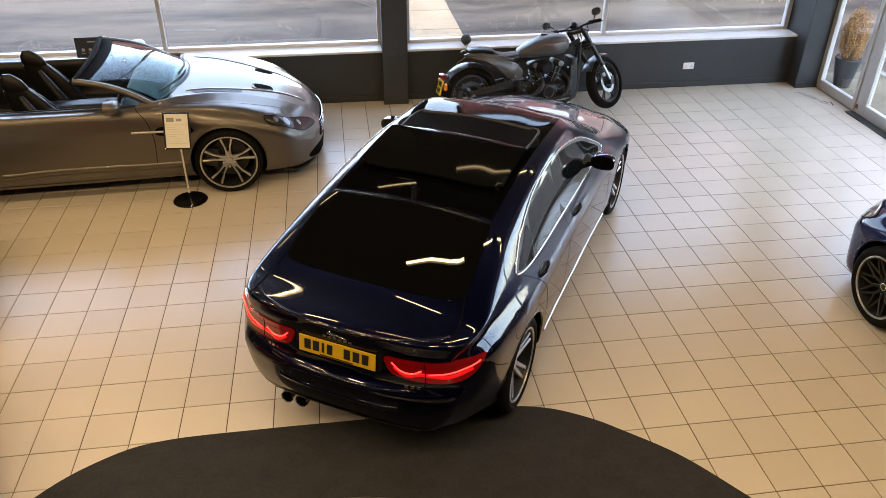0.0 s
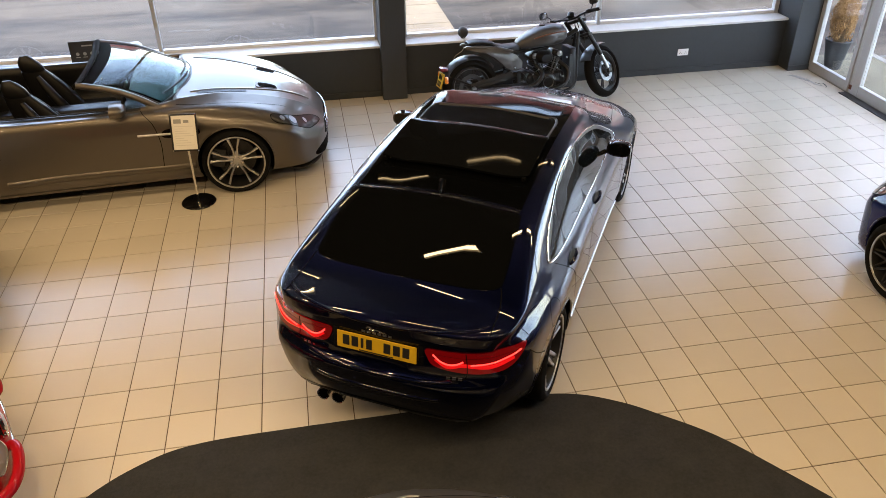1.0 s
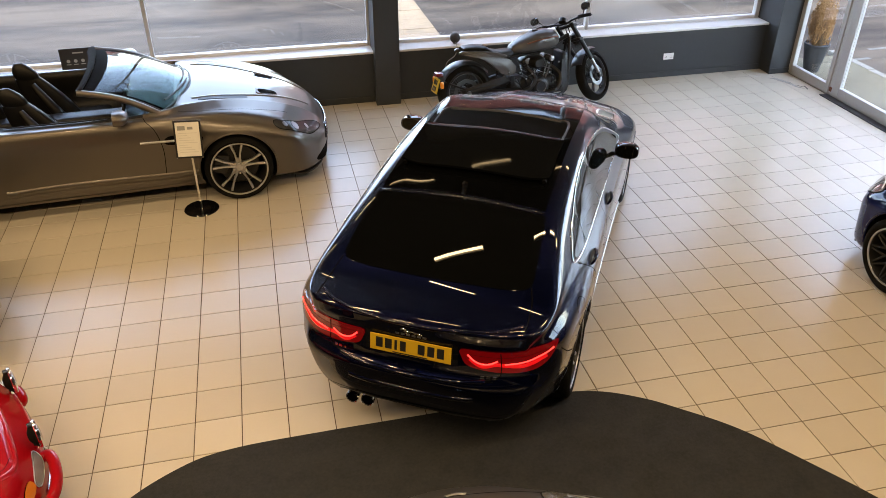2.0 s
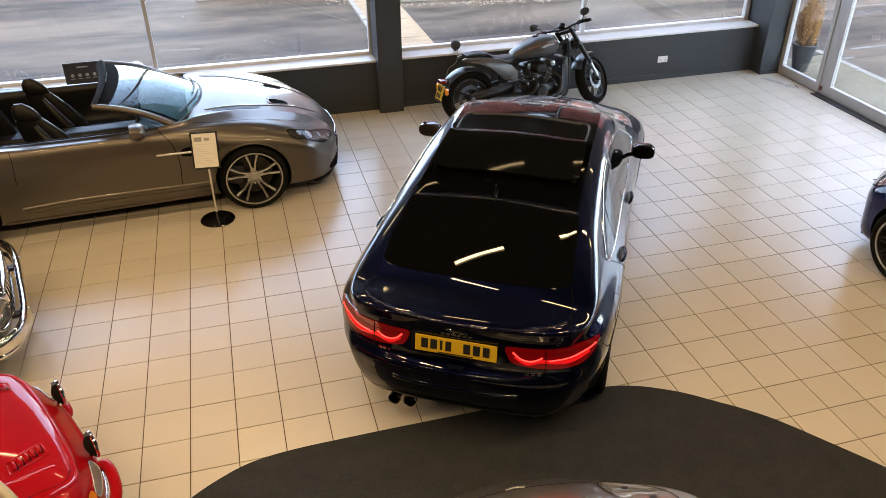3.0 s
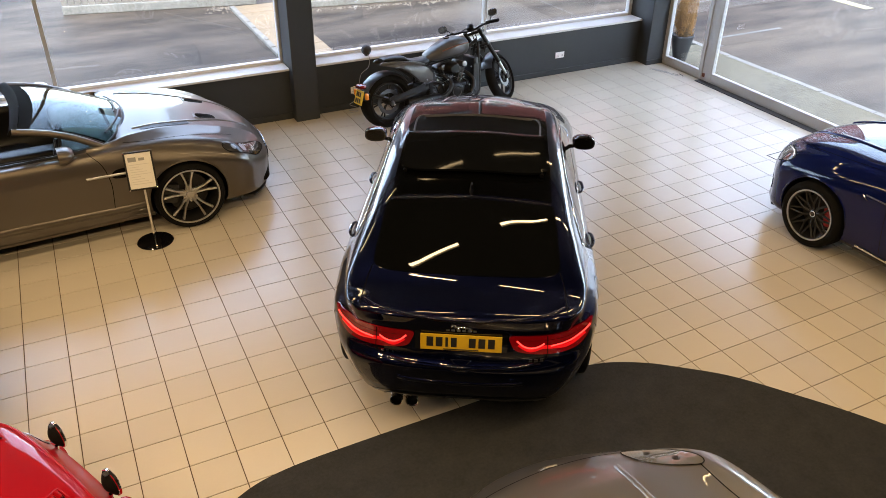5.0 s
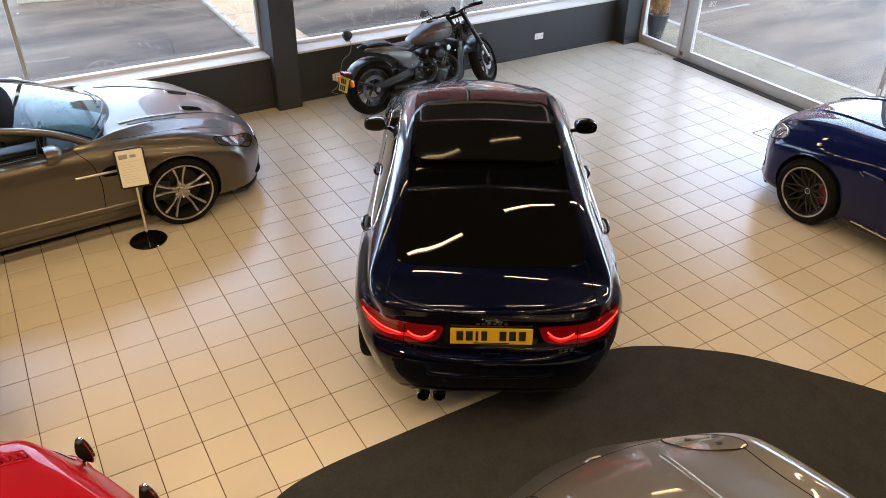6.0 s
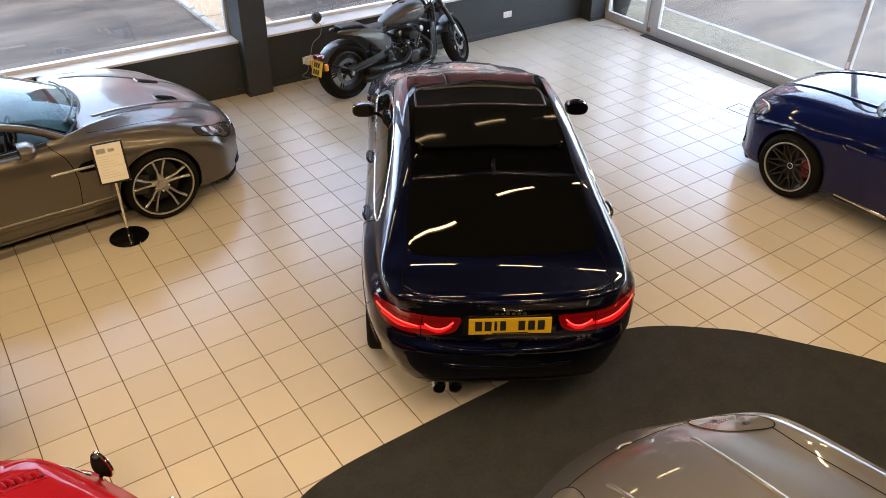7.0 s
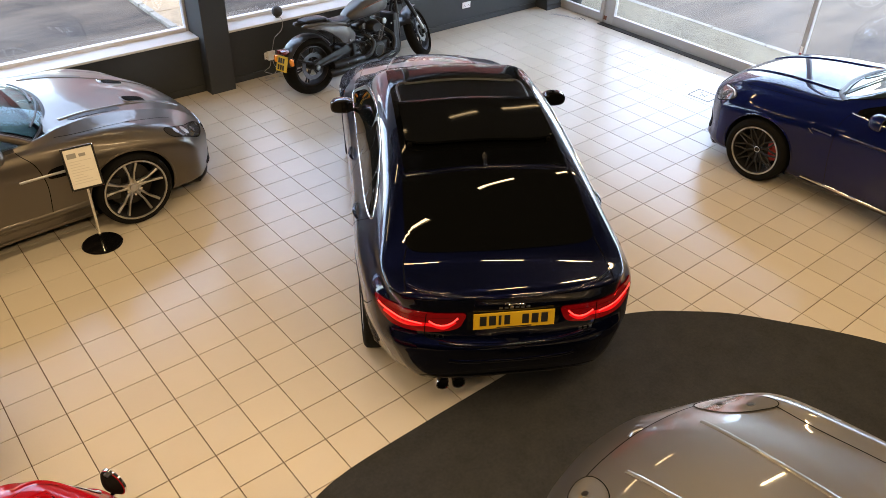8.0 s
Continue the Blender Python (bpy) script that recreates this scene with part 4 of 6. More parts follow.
        sh.patch("side_window", "glass_side", v, [(-1.42, 1.03), (-1.30, 1.0), (-1.16, .995), (-1.09, 1.168), (-1.25, 1.108)], car, off=.004, n=4)
        sh.line("window_trim", "chrome", v, dlo, car, width=.012, off=.003, closed=True, thick=.004, label="bright window surround")
        # doors, flap, bumper joints
        sh.line("shut_line", "gap_black", v, [(-.47, .95), (-.475, .7), (-.50, .45), (-.52, .26)], car)
        sh.line("shut_line", "gap_black", v, [(-1.40, .985), (-1.22, .85), (-1.10, .70), (-1.045, .5)], car)
        sh.line("shut_line", "gap_black", v, [(.78, .93), (.83, .75), (.84, .45), (.80, .26)], car)
        sh.line("shut_line", "gap_black", v, [(-1.0, .292), (-.2, .286), (.80, .292)], car)
        sh.line("shut_line", "gap_black", v, [(-2.06, .80), (-1.98, .72), (-1.83, .62)], car)
        sh.line("sill_strip", "black_gloss", v, [(-1.0, .20), (0, .195), (1.0, .20)], car, width=.05, off=.002, thick=.008)
        # added alloy strip that draws the white reflection along the lower door edge
        sh.line("sill_trim", "alloy", v, [(-.98, .262), (0, .256), (.86, .262)], car, width=.028, off=.003, thick=.006, label="alloy strip in place of the sill's bright reflection")
        door_handle(car, sh, -1.12, .875, s, "paint_navy")
        door_handle(car, sh, -.22, .862, s, "paint_navy")
        door_mirror(car, sh, .30, 1.04, 1.035, s, "black_gloss", w=.20, h=.125, glass="glass_dark")
        # rear lamps: clear red lens, two sections, glowing guides
        lens = mirror_pts([(.305, .858), (.312, .800), (.345, .752), (.43, .728), (.545, .716), (.66, .716), (.755, .738), (.805, .79), (.826, .862), (.775, .868), (.70, .866), (.56, .860), (.42, .860)], s)
        sh.patch("tail_lamp", "lamp_red", "rear", lens, car, off=.008, res=.025, n=4)
        sh.line("lamp_joint", "gap_black", "rear", mirror_pts([(.535, .855), (.545, .717)], s), car, width=.006, off=.0095)
        sh.line("lamp_guide", "lamp_glow", "rear", mirror_pts([(.345, .828), (.385, .788), (.43, .768), (.48, .772), (.52, .795)], s), car, width=.011, off=.008, thick=.005)
        sh.line("lamp_guide", "lamp_glow", "rear", mirror_pts([(.56, .770), (.66, .782), (.76, .812), (.808, .838)], s), car, width=.010, off=.008, thick=.005)
        # wide dim strip paints the guides' glow spreading through the lens
        sh.line("lamp_guide", "lamp_spread", "rear", mirror_pts([(.36, .800), (.43, .752), (.52, .768), (.66, .758), (.78, .802)], s), car, width=.030, off=.0075, thick=.002)
        for dz in (.020,):
            sh.line("lens_rib", "gap_black", "rear", mirror_pts([(.34 + .02 * (dz > 0), .852 - dz), (.46, .845 - dz), (.56, .840 - dz), (.70, .848 - dz), (.80, .864 - dz)], s), car, width=.002, off=.0098)
        sh.line("shut_line", "gap_black", "rear", mirror_pts([(.545, .717), (.52, .675), (.36, .655)], s), car)
        sh.line("shut_line", "gap_black", "top", [(-2.22, s * .655), (-2.0, s * .645), (-1.88, s * .615)], car)
        # bonnet creases and lamps in front
        sh.line("bonnet_crease", "paint_navy", "top", [(1.15, s * .48), (1.6, s * .40), (2.05, s * .30)], car, width=.03, off=0.0, thick=.006)
        sh.line("shut_line", "gap_black", "top", [(1.10, s * .74), (1.6, s * .66), (2.0, s * .52)], car)
        sh.patch("headlamp", "lamp_clear", "front", mirror_pts([(.42, .60), (.45, .68), (.70, .735), (.78, .70), (.66, .63)], s), car, off=.006)
    sh.line("shut_line", "gap_black", "top", [(2.0, -.52), (2.08, -.3), (2.1, 0), (2.08, .3), (2.0, .52)], car)
    sh.patch("fuel_flap", "paint_navy", "r", [(-1.66 + .085 * math.cos(a), .80 + .085 * math.sin(a)) for a in np.arange(0, 6.2, .45)], car, off=.0015)
    sh.line("shut_line", "gap_black", "r", [(-1.66 + .088 * math.cos(a), .80 + .088 * math.sin(a)) for a in np.arange(0, 6.2, .45)], car, closed=True, width=.005)
    # boot: spoiler lip, plate recess, badges
    sh.line("boot_spoiler", "paint_navy", "top", [(-2.16, -.64), (-2.24, -.54), (-2.30, -.36), (-2.325, -.18), (-2.33, 0), (-2.325, .18), (-2.30, .36), (-2.24, .54), (-2.16, .64)], car, width=.022, off=.0, thick=.008)
    sh.line("shut_line", "gap_black", "rear", [(-.36, .655), (0, .648), (.36, .655)], car)
    sh.patch("plate_recess", "black_gloss", "rear", [(-.29, .735), (-.29, .872), (.29, .872), (.29, .735)], car, off=.002, sharp=True)
    p, n = sh.at("rear", 0, .785)
    marks = [(y, .004, w, .066) for y, w in ((.195, .042), (.137, .042), (.090, .016), (.045, .036), (-.070, .042), (-.130, .042), (-.190, .042))] + [(0, -.047, .22, .006)]
    number_plate(car, p[0] - .014, 0, .806, 8, 0, width=.51, rows=marks)
    for u, w, a, b in ((.0, .915, .085, .012), (.045, .922, .035, .022), (-.045, .908, .045, .010), (.02, .902, .02, .016)):
        sh.line("badge", "chrome", "rear", [(u - a / 2, w - b * .3), (u, w + b * .3), (u + a / 2, w - b * .1)], car, width=.009, off=.003, thick=.004)
    bars_on(sh, car, "rear", [(-.085 + .034 * k, .890, .022, .012) for k in range(6)], "disc")
    bars_on(sh, car, "rear", [(.47, .69, .020, .016), (.50, .69, .020, .016), (.435, .69, .012, .012), (-.44, .678, .022, .02), (-.475, .678, .022, .02), (-.51, .678, .022, .02), (-.475, .66, .06, .006)], "chrome")
    sh.line("bumper_ledge", "paint_navy", "rear", [(-.46, .66), (-.3, .648), (0, .643), (.3, .648), (.46, .66)], car, width=.03, off=0, thick=.012)
    sh.line("bumper_crease", "paint_navy", "rear", [(-.40, .535), (-.3, .525), (0, .52), (.3, .525), (.40, .535)], car, width=.03, off=0, thick=.006)
    sh.patch("diffuser", "black_trim", "rear", [(-.52, .30), (-.50, .34), (-.40, .375), (0, .385), (.40, .375), (.50, .34), (.52, .30), (.3, .29), (0, .288), (-.3, .29)], car, off=.004)
    sh.line("bumper_seam", "gap_black", "rear", [(-.70, .35), (-.45, .39), (0, .40), (.45, .39), (.70, .35)], car, width=.008)
    for yy in (.318, .423):
        bm = bmesh.new()
        lathe(bm, [(.042, -.14), (.045, 0.0), (.043, .004), (.038, 0.0), (.036, -.14)], 28, axis="x", centre=(0, 0, 0), closed=True)
        e = part("exhaust_tip", bm, "chrome", car, "polished exhaust tip", smooth=True)
        e.matrix_local = pose(-2.315, yy, .268, 0, 0, 180)
        bm = bmesh.new()
        lathe(bm, [(.001, 0), (.037, 0), (.037, .01), (.001, .01)], 20, axis="x")
        q = part("exhaust_bore", bm, "gap_black", e)
        q.matrix_local = pose(-.06, 0, 0)
    for x in (-1.49, 1.4175):
        for s in (1, -1):
            add_wheel(car, x, s * .787, .335, .225, "five_twin", .262, turn=.3)
    # dark underside
    bm = boxed(-1.9, 1.9, -.68, .68, .16, .22, .03)
    part("underbody", bm, "gap_black", car)
    return car


build_saloon()


# ---- bronze convertible ----
def build_roadster():
    car = empty("convertible_car", pose(-2.5, 8.29, 0, 0, 0, 2.7), "bronze grey convertible sports car with roof down, black leather cabin", "car")

    def tub(x):
        a = min(max((x + 1.42) / .16, 0), 1) * min(max((.80 - x) / .14, 0), 1)
        return .42 * a * a * (3 - 2 * a)

    sh = Shell(-2.5, 2.29,
               low=[(-2.5, .3), (-1.8, .18), (0, .15), (1.8, .15), (2.1, .14), (2.29, .16)],
               width=[(-2.5, .7), (-2.2, .85), (-1.4, .955), (-.3, .92), (.5, .915), (1.0, .93), (1.37, .955), (1.8, .925), (2.05, .86), (2.2, .77), (2.29, .66)],
               belt=[(-2.5, .75), (-1.4, .93), (-.5, .885), (.5, .875), (1.0, .865), (1.37, .845), (1.7, .76), (1.95, .64), (2.15, .52), (2.29, .42)],
               belt_in=[(-2.5, .85), (-.3, .955), (.5, .95), (1.0, .90), (1.37, .86), (1.8, .86), (2.29, .88)],
               top=[(-2.5, .8), (-1.6, .96), (-1.3, .925), (0, .915), (.6, .935), (.9, .972), (1.1, .965), (1.4, .915), (1.75, .825), (2.0, .73), (2.2, .60), (2.29, .49)],
               roof_in=[(-2.5, .5), (-1.3, .73), (0, .76), (.6, .74), (1.0, .62), (1.4, .52), (1.8, .46), (2.29, .34)],
               crown=[(-2.5, .03), (0, .008), (.6, .01), (1.0, .035), (1.5, .03), (2.0, .03), (2.29, .03)],
               front=[(.12, .0), (.22, .03), (.45, .02), (.6, .03), (.75, .07)], front_plan=.34, rear_plan=.35, tub=tub, plan_power=2.8)
    sh.skin(car, "paint_bronze", ((-1.37, .335, .372), (1.305, .335, .372)),
            inside=lambda c: (-1.45 < c[0] < .80 and abs(c[1]) < .735 and c[2] < .90) or (-1.40 < c[0] < .50 and .735 <= abs(c[1]) < .80 and c[2] < .935))
    for x in (-1.37, 1.305):
        for s in (1, -1):
            add_wheel(car, x, s * .845, .333, .255, "y_spoke", .280, turn=math.pi / 2)
    for s, v in ((1, "l"), (-1, "r")):
        sh.line("shut_line", "gap_black", v, [(.50, .90), (.59, .80), (.635, .62), (.625, .42), (.61, .29)], car, width=.007)
        sh.line("shut_line", "gap_black", v, [(-.78, .90), (-.775, .80), (-.79, .60)], car, width=.005)
        sh.line("side_strake", "alloy", v, [(.44, .695), (.65, .692), (.98, .690)], car, width=.022, off=.004, thick=.009)
        sh.patch("side_vent", "gap_black", v, [(.68, .655), (.70, .735), (.97, .735), (.985, .66)], car, off=.002)
        sh.line("sill_crease", "paint_bronze", v, [(-.80, .325), (-.3, .338), (.2, .333), (.62, .325), (.92, .335)], car, width=.075, off=-.001, thick=.018)
        sh.line("sill_edge", "paint_bronze", v, [(-.98, .20), (0, .19), (.96, .21)], car, width=.05, off=0, thick=.008)
        lens = [(a, s * b) for a, b in ((1.70, .825), (1.70, .875), (1.77, .89), (1.90, .835), (2.04, .715), (2.13, .58), (2.18, .46), (2.13, .48), (2.03, .58), (1.92, .70), (1.80, .785))]
        sh.patch("headlamp", "lamp_smoke", "top", lens, car, off=.004, res=.03)
        sh.line("lamp_seal", "gap_black", "top", lens, car, width=.010, off=.0045, closed=True)
        for cx, cy, r in ((1.80, .825, .024), (1.90, .768, .034), (2.02, .655, .020)):
            sh.patch("lamp_bowl", "disc", "top", [(cx + r * math.cos(a), s * cy + r * math.sin(a)) for a in np.arange(0, 6.2, .7)], car, off=.006)
        # bonnet: long strakes by the screen, scoops further forward, creases
        sh.patch("bonnet_vent", "black_trim", "top", [(1.05, s * .57), (1.06, s * .505), (1.42, s * .42), (1.48, s * .43), (1.44, s * .48)], car, off=.003, n=3)
        sh.patch("bonnet_scoop", "gap_black", "top", [(1.61, s * .20), (1.63, s * .30), (1.77, s * .28), (1.785, s * .235), (1.75, s * .19)], car, off=.003, n=4)
        sh.line("scoop_edge", "paint_bronze", "top", [(1.59, s * .20), (1.60, s * .32), (1.78, s * .285)], car, width=.018, off=.002, thick=.008)
        sh.line("bonnet_crease", "paint_bronze", "top", [(.95, s * .52), (1.3, s * .44), (1.7, s * .33), (2.1, s * .22)], car, width=.04, off=0, thick=.008)
        sh.line("shut_line", "gap_black", "top", [(.82, s * .75), (1.1, s * .745), (1.5, s * .70), (1.85, s * .60)], car, width=.006)
        door_mirror(car, sh, .28, .975, 1.05, s, "paint_bronze", w=.22, h=.125, glass="glass_dark")
    # grille and front openings, splitter
    sh.patch("grille", "gap_black", "front", [(-.42, .33), (-.46, .40), (-.34, .475), (0, .50), (.34, .475), (.46, .40), (.42, .33), (0, .315)], car, off=.004)
    for k in range(6):
        sh.line("grille_bar", "chrome", "front", [(-.43 + .01 * k, .345 + .025 * k), (0, .335 + .027 * k), (.43 - .01 * k, .345 + .025 * k)], car, width=.010, off=.005, thick=.004)
    sh.patch("lower_intake", "gap_black", "front", [(-.62, .18), (-.60, .27), (0, .285), (.60, .27), (.62, .18), (0, .165)], car, off=.004)
    sp = [(x, y) for x, y in ((1.96, .81), (2.10, .67), (2.20, .43), (2.28, 0.0), (2.20, -.43), (2.10, -.67), (1.96, -.81))]
    rows = [[(x - d, y * (1 - d * .2), .118 + d * .05) for d in (0, .12)] for x, y in smooth_line(sp, 4)]
    sheet("splitter", "black_trim", rows, car, .018, "black front splitter")
    # windscreen: bronze frame, glass, wipers
    vs = np.linspace(-1, 1, 21)

    def scr(u, v):
        a = abs(v)
        bot = Vector((.93 - .29 * a ** 2.3, .735 * v, .968 - .062 * a * a))
        top = Vector((.045 - .065 * a * a, .665 * v, 1.185 - .035 * a * a))
        p = bot.lerp(top, u)
        return p + Vector((.03, 0, .035)) * math.sin(math.pi * u)

    sheet("windscreen", "screen_glass", [[scr(u, v) for v in vs] for u in np.linspace(.0, 1, 9)], car, .006, "raked windscreen glass")
    # header of the bronze frame, coloured matt black to take out the sky's reflection
    rows = [[scr(1, v) + Vector((.022 - .062 * q, 0, .006 + .010 * math.sin(math.pi * q) - .045 * q * q)) for v in vs] for q in np.linspace(0, 1, 7)]
    sheet("header_rail", "rubber", rows, car, .022, "windscreen header, blackened to drop its sky glare")
    rows = [[scr(u, v) + Vector((.003, 0, .005)) for v in vs] for u in np.linspace(.86, .975, 4)]
    sheet("screen_border", "gap_black", rows, car, .002, "black printed border of the glass")
    for s in (1, -1):
        rows = [[scr(u, s * v) + Vector((.003, 0, .0045)) for v in (.91, .935, .96)] for u in np.linspace(.02, .93, 9)]
        sheet("screen_border", "gap_black", rows, car, .002)
    for s in (1, -1):
        bm = bmesh.new()
        tube(bm, [scr(u, s * 1.0) + Vector((0, 0, 0)) for u in np.linspace(-.05, 1.02, 9)], .030, 10)
        part("screen_pillar", bm, "paint_bronze", car, smooth=True)
        bm = bmesh.new()
        tube(bm, [scr(u, s * .955) + Vector((.004, 0, .004)) for u in np.linspace(0, .98, 9)], .012, 8)
        part("screen_seal", bm, "black_trim", car, smooth=True)
    bm = bmesh.new()
    tube(bm, [scr(-.02, v) for v in vs], .016, 8)
    part("screen_base", bm, "black_trim", car, smooth=True)
    for a, b in ((.55, -.25), (-.08, -.80)):
        bm = bmesh.new()
        tube(bm, [scr(.03 + .06 * q, a + (b - a) * q) + Vector((.01, 0, .018)) for q in np.linspace(0, 1, 8)], .009, 6)
        part("wiper", bm, "black_trim", car, smooth=True)
    # cabin
    bm = boxed(.30, .88, -.70, .70, .74, .885, .06, 3)
    part("dashboard", bm, "leather", car, smooth=True)
    bm = boxed(-.75, .45, -.11, .11, .45, .70, .04, 3)
    part("centre_console", bm, "leather", car, smooth=True)
    bm = bmesh.new()
    ring = [(.30 + .05 * math.cos(a), -.36 + .18 * math.sin(a), .86 + .17 * math.cos(a)) for a in np.arange(0, 6.28, .3)]
    tube(bm, ring, .016, 8, closed=True)
    part("steering_wheel", bm, "leather", car, smooth=True)
    bm = bmesh.new()
    box(bm, .285, .325, -.40, -.32, .80, .92, .015, 2)
    part("steering_hub", bm, "leather", car, smooth=True)
    for y in (-.37, .37):
        st = new("seat")
        st.empty_display_size = .1
        st.parent = car
        st.matrix_local = pose(-.22, y, .44) @ Matrix.Scale(.93, 4)
        bm = boxed(-.22, .30, -.25, .25, .0, .14, .05, 3)
        part("seat_cushion", bm, "leather", st, smooth=True)
        bm = bmesh.new()
        loft(bm, [oval(-.20 - .26 * u, 0, .08 + .52 * u, .24 - .115 * u ** 2.2, .085 - .035 * u, 22, 2.8, "z") for u in np.linspace(0, 1, 10)])
        part("backrest", bm, "leather", st, smooth=True)
        for e in (-1, 1):
            bm = bmesh.new()
            tube(bm, [(-.13 - .27 * u, e * (.215 - .095 * u ** 2), .12 + .44 * u) for u in np.linspace(0, 1, 7)], .05, 10, radii=[.05, .06, .06, .055, .05, .042, .03])
            part("side_bolster", bm, "leather", st, smooth=True)
        bm = bmesh.new()
        loft(bm, [oval(-.445 - .07 * u, 0, .57 + .20 * u, (.115, .122, .122, .115, .100, .075, .04)[k], (.045, .055, .058, .055, .048, .036, .015)[k], 20, 2.6, "z") for k, u in enumerate(np.linspace(0, 1, 7))])
        part("headrest", bm, "leather", st, smooth=True)
        bm = bmesh.new()
        tube(bm, [(-.30, .03, .50), (-.30, .03, .515), (-.29, -.03, .515), (-.29, -.03, .50)], .008, 6)
        part("seat_badge", bm, "alloy", st)
    for y in (-.34, .34):
        st = new("rear_seat")
        st.empty_display_size = .1
        st.parent = car
        st.matrix_local = pose(-1.0, y, .52)
        part("seat_cushion", boxed(-.12, .22, -.22, .22, .0, .10, .04, 3), "leather", st, smooth=True)
        bm = bmesh.new()
        loft(bm, [oval(-.14 - .12 * u, 0, .06 + .44 * u, .22 - .05 * u * u, .07, 20, 3, "z") for u in np.linspace(0, 1, 6)])
        part("backrest", bm, "leather", st, smooth=True)
    bm = boxed(-.95, .78, -.735, -.715, .70, .91, .01)
    part("door_card", bm, "leather", car, smooth=True)
    return car


build_roadster()


# ---- blue coupe ----
def build_coupe():
    car = empty("coupe_car", pose(4.945, 3.145, 0, 0, 0, 90.5), "metallic blue coupe with black cross-spoke wheels and red calipers", "car")
    sh = Shell(-2.4, 2.27,
               low=[(-2.4, .3), (0, .17), (1.8, .15), (2.27, .17)],
               width=[(-2.4, .75), (-1.4, .93), (0, .915), (.9, .915), (1.42, .94), (1.85, .92), (2.1, .86), (2.27, .76)],
               belt=[(-2.4, .85), (-1.0, .96), (0, .935), (1.0, .89), (1.5, .825), (1.9, .735), (2.1, .66), (2.27, .54)],
               belt_in=[(-2.4, .88), (0, .93), (1.0, .91), (1.6, .87), (2.27, .88)],
               top=[(-2.4, .95), (-1.6, 1.12), (-.8, 1.36), (-.1, 1.40), (.25, 1.345), (.95, 1.005), (1.1, .985), (1.5, .945), (1.9, .865), (2.13, .775), (2.27, .64)],
               roof_in=[(-2.4, .55), (-.5, .56), (.3, .55), (1.0, .70), (1.6, .62), (2.27, .48)],
               crown=[(-2.4, .03), (0, .05), (1.05, .04), (2.27, .03)],
               front=[(.15, .0), (.3, .03), (.6, .0), (.8, .06)], front_plan=.34, rear_plan=.3, plan_power=2.8)
    sh.skin(car, "paint_blue", ((-1.42, .33, .358), (1.42, .33, .358)))
    for x in (-1.42, 1.42):
        for s in (1, -1):
            add_wheel(car, x, s * .835, .32, .25, "cross", .248, turn=.2)
    for s, v in ((1, "l"), (-1, "r")):
        lens = [(a, s * b) for a, b in ((2.07, .575), (1.96, .675), (1.87, .755), (1.80, .835), (1.82, .87), (1.89, .865), (1.98, .81), (2.07, .71), (2.12, .60))]
        sh.patch("headlamp", "lamp_lens", "top", lens, car, off=.005, res=.03)
        sh.line("lamp_eyebrow", "lamp_white", "top", [(1.825, s * .835), (1.89, s * .755), (2.06, s * .60)], car, width=.012, off=.006, thick=.004)
        for cx, cy, r in ((1.90, .81, .022), (2.0, .715, .022)):
            sh.patch("lamp_bowl", "chrome", "top", [(cx + r * math.cos(a), s * cy + r * math.sin(a)) for a in np.arange(0, 6.2, .7)], car, off=.007)
        sh.line("lamp_seal", "gap_black", "top", lens, car, width=.008, off=.006, closed=True)
        sh.line("shut_line", "gap_black", v, [(.70, .95), (.74, .86), (.735, .6), (.70, .28)], car)
        sh.line("shut_line", "gap_black", "top", [(.95, s * .76), (1.4, s * .735), (1.8, s * .66), (2.02, s * .52)], car)
        sh.line("bonnet_crease", "paint_blue", "top", [(1.0, s * .46), (1.4, s * .40), (1.8, s * .33), (2.05, s * .27)], car, width=.05, off=0, thick=.014)
        sh.line("sill_strip", "chrome", v, [(-.95, .235), (0, .235), (.93, .24)], car, width=.03, off=.004, thick=.008, label="bright sill strip")
        sh.line("sill_edge", "black_gloss", v, [(-.95, .19), (0, .185), (.95, .19)], car, width=.06, off=0, thick=.014)
        sh.line("wing_vent", "chrome", v, [(.985, .735), (.96, .715), (.93, .70)], car, width=.008, off=.003, thick=.003)
        bars_on(sh, car, v, [(.95 - .022 * k, .742, .013, .014) for k in range(9)], "alloy")
        sh.line("side_crease", "paint_blue", v, [(-.9, .80), (0, .79), (.7, .77)], car, width=.03, off=0, thick=.008)
        dlo = [(-1.2, 1.06), (-.6, .985), (.2, .965), (.66, .965), (.46, 1.09), (.12, 1.22), (-.3, 1.27), (-.8, 1.22)]
        sh.patch("side_window", "glass_dark", v, dlo, car, off=.003)
        sh.line("window_trim", "chrome", v, [(-1.2, 1.045), (-.6, .975), (.2, .955), (.70, .955)], car, width=.014, off=.004, thick=.004)
        door_mirror(car, sh, .38, 1.02, 1.04, s, "paint_blue", w=.21, h=.14)
        door_handle(car, sh, -.35, .84, s, "paint_blue")
        sh.patch("air_intake", "gap_black", "front", mirror_pts([(.42, .24), (.44, .40), (.66, .44), (.74, .38), (.70, .25)], s), car, off=.004)
    scr = [(.30, -.54), (.33, 0), (.30, .54), (.80, .66), (.93, .45), (.99, 0), (.93, -.45), (.80, -.66)]
    sh.patch("windscreen", "glass_tint", "top", scr, car, off=.003)
    sh.line("screen_seal", "gap_black", "top", scr, car, width=.014, off=.004, closed=True)
    sh.line("cowl_panel", "black_trim", "top", [(.84, -.68), (.98, -.45), (1.035, 0), (.98, .45), (.84, .68)], car, width=.05, off=.002, thick=.006)
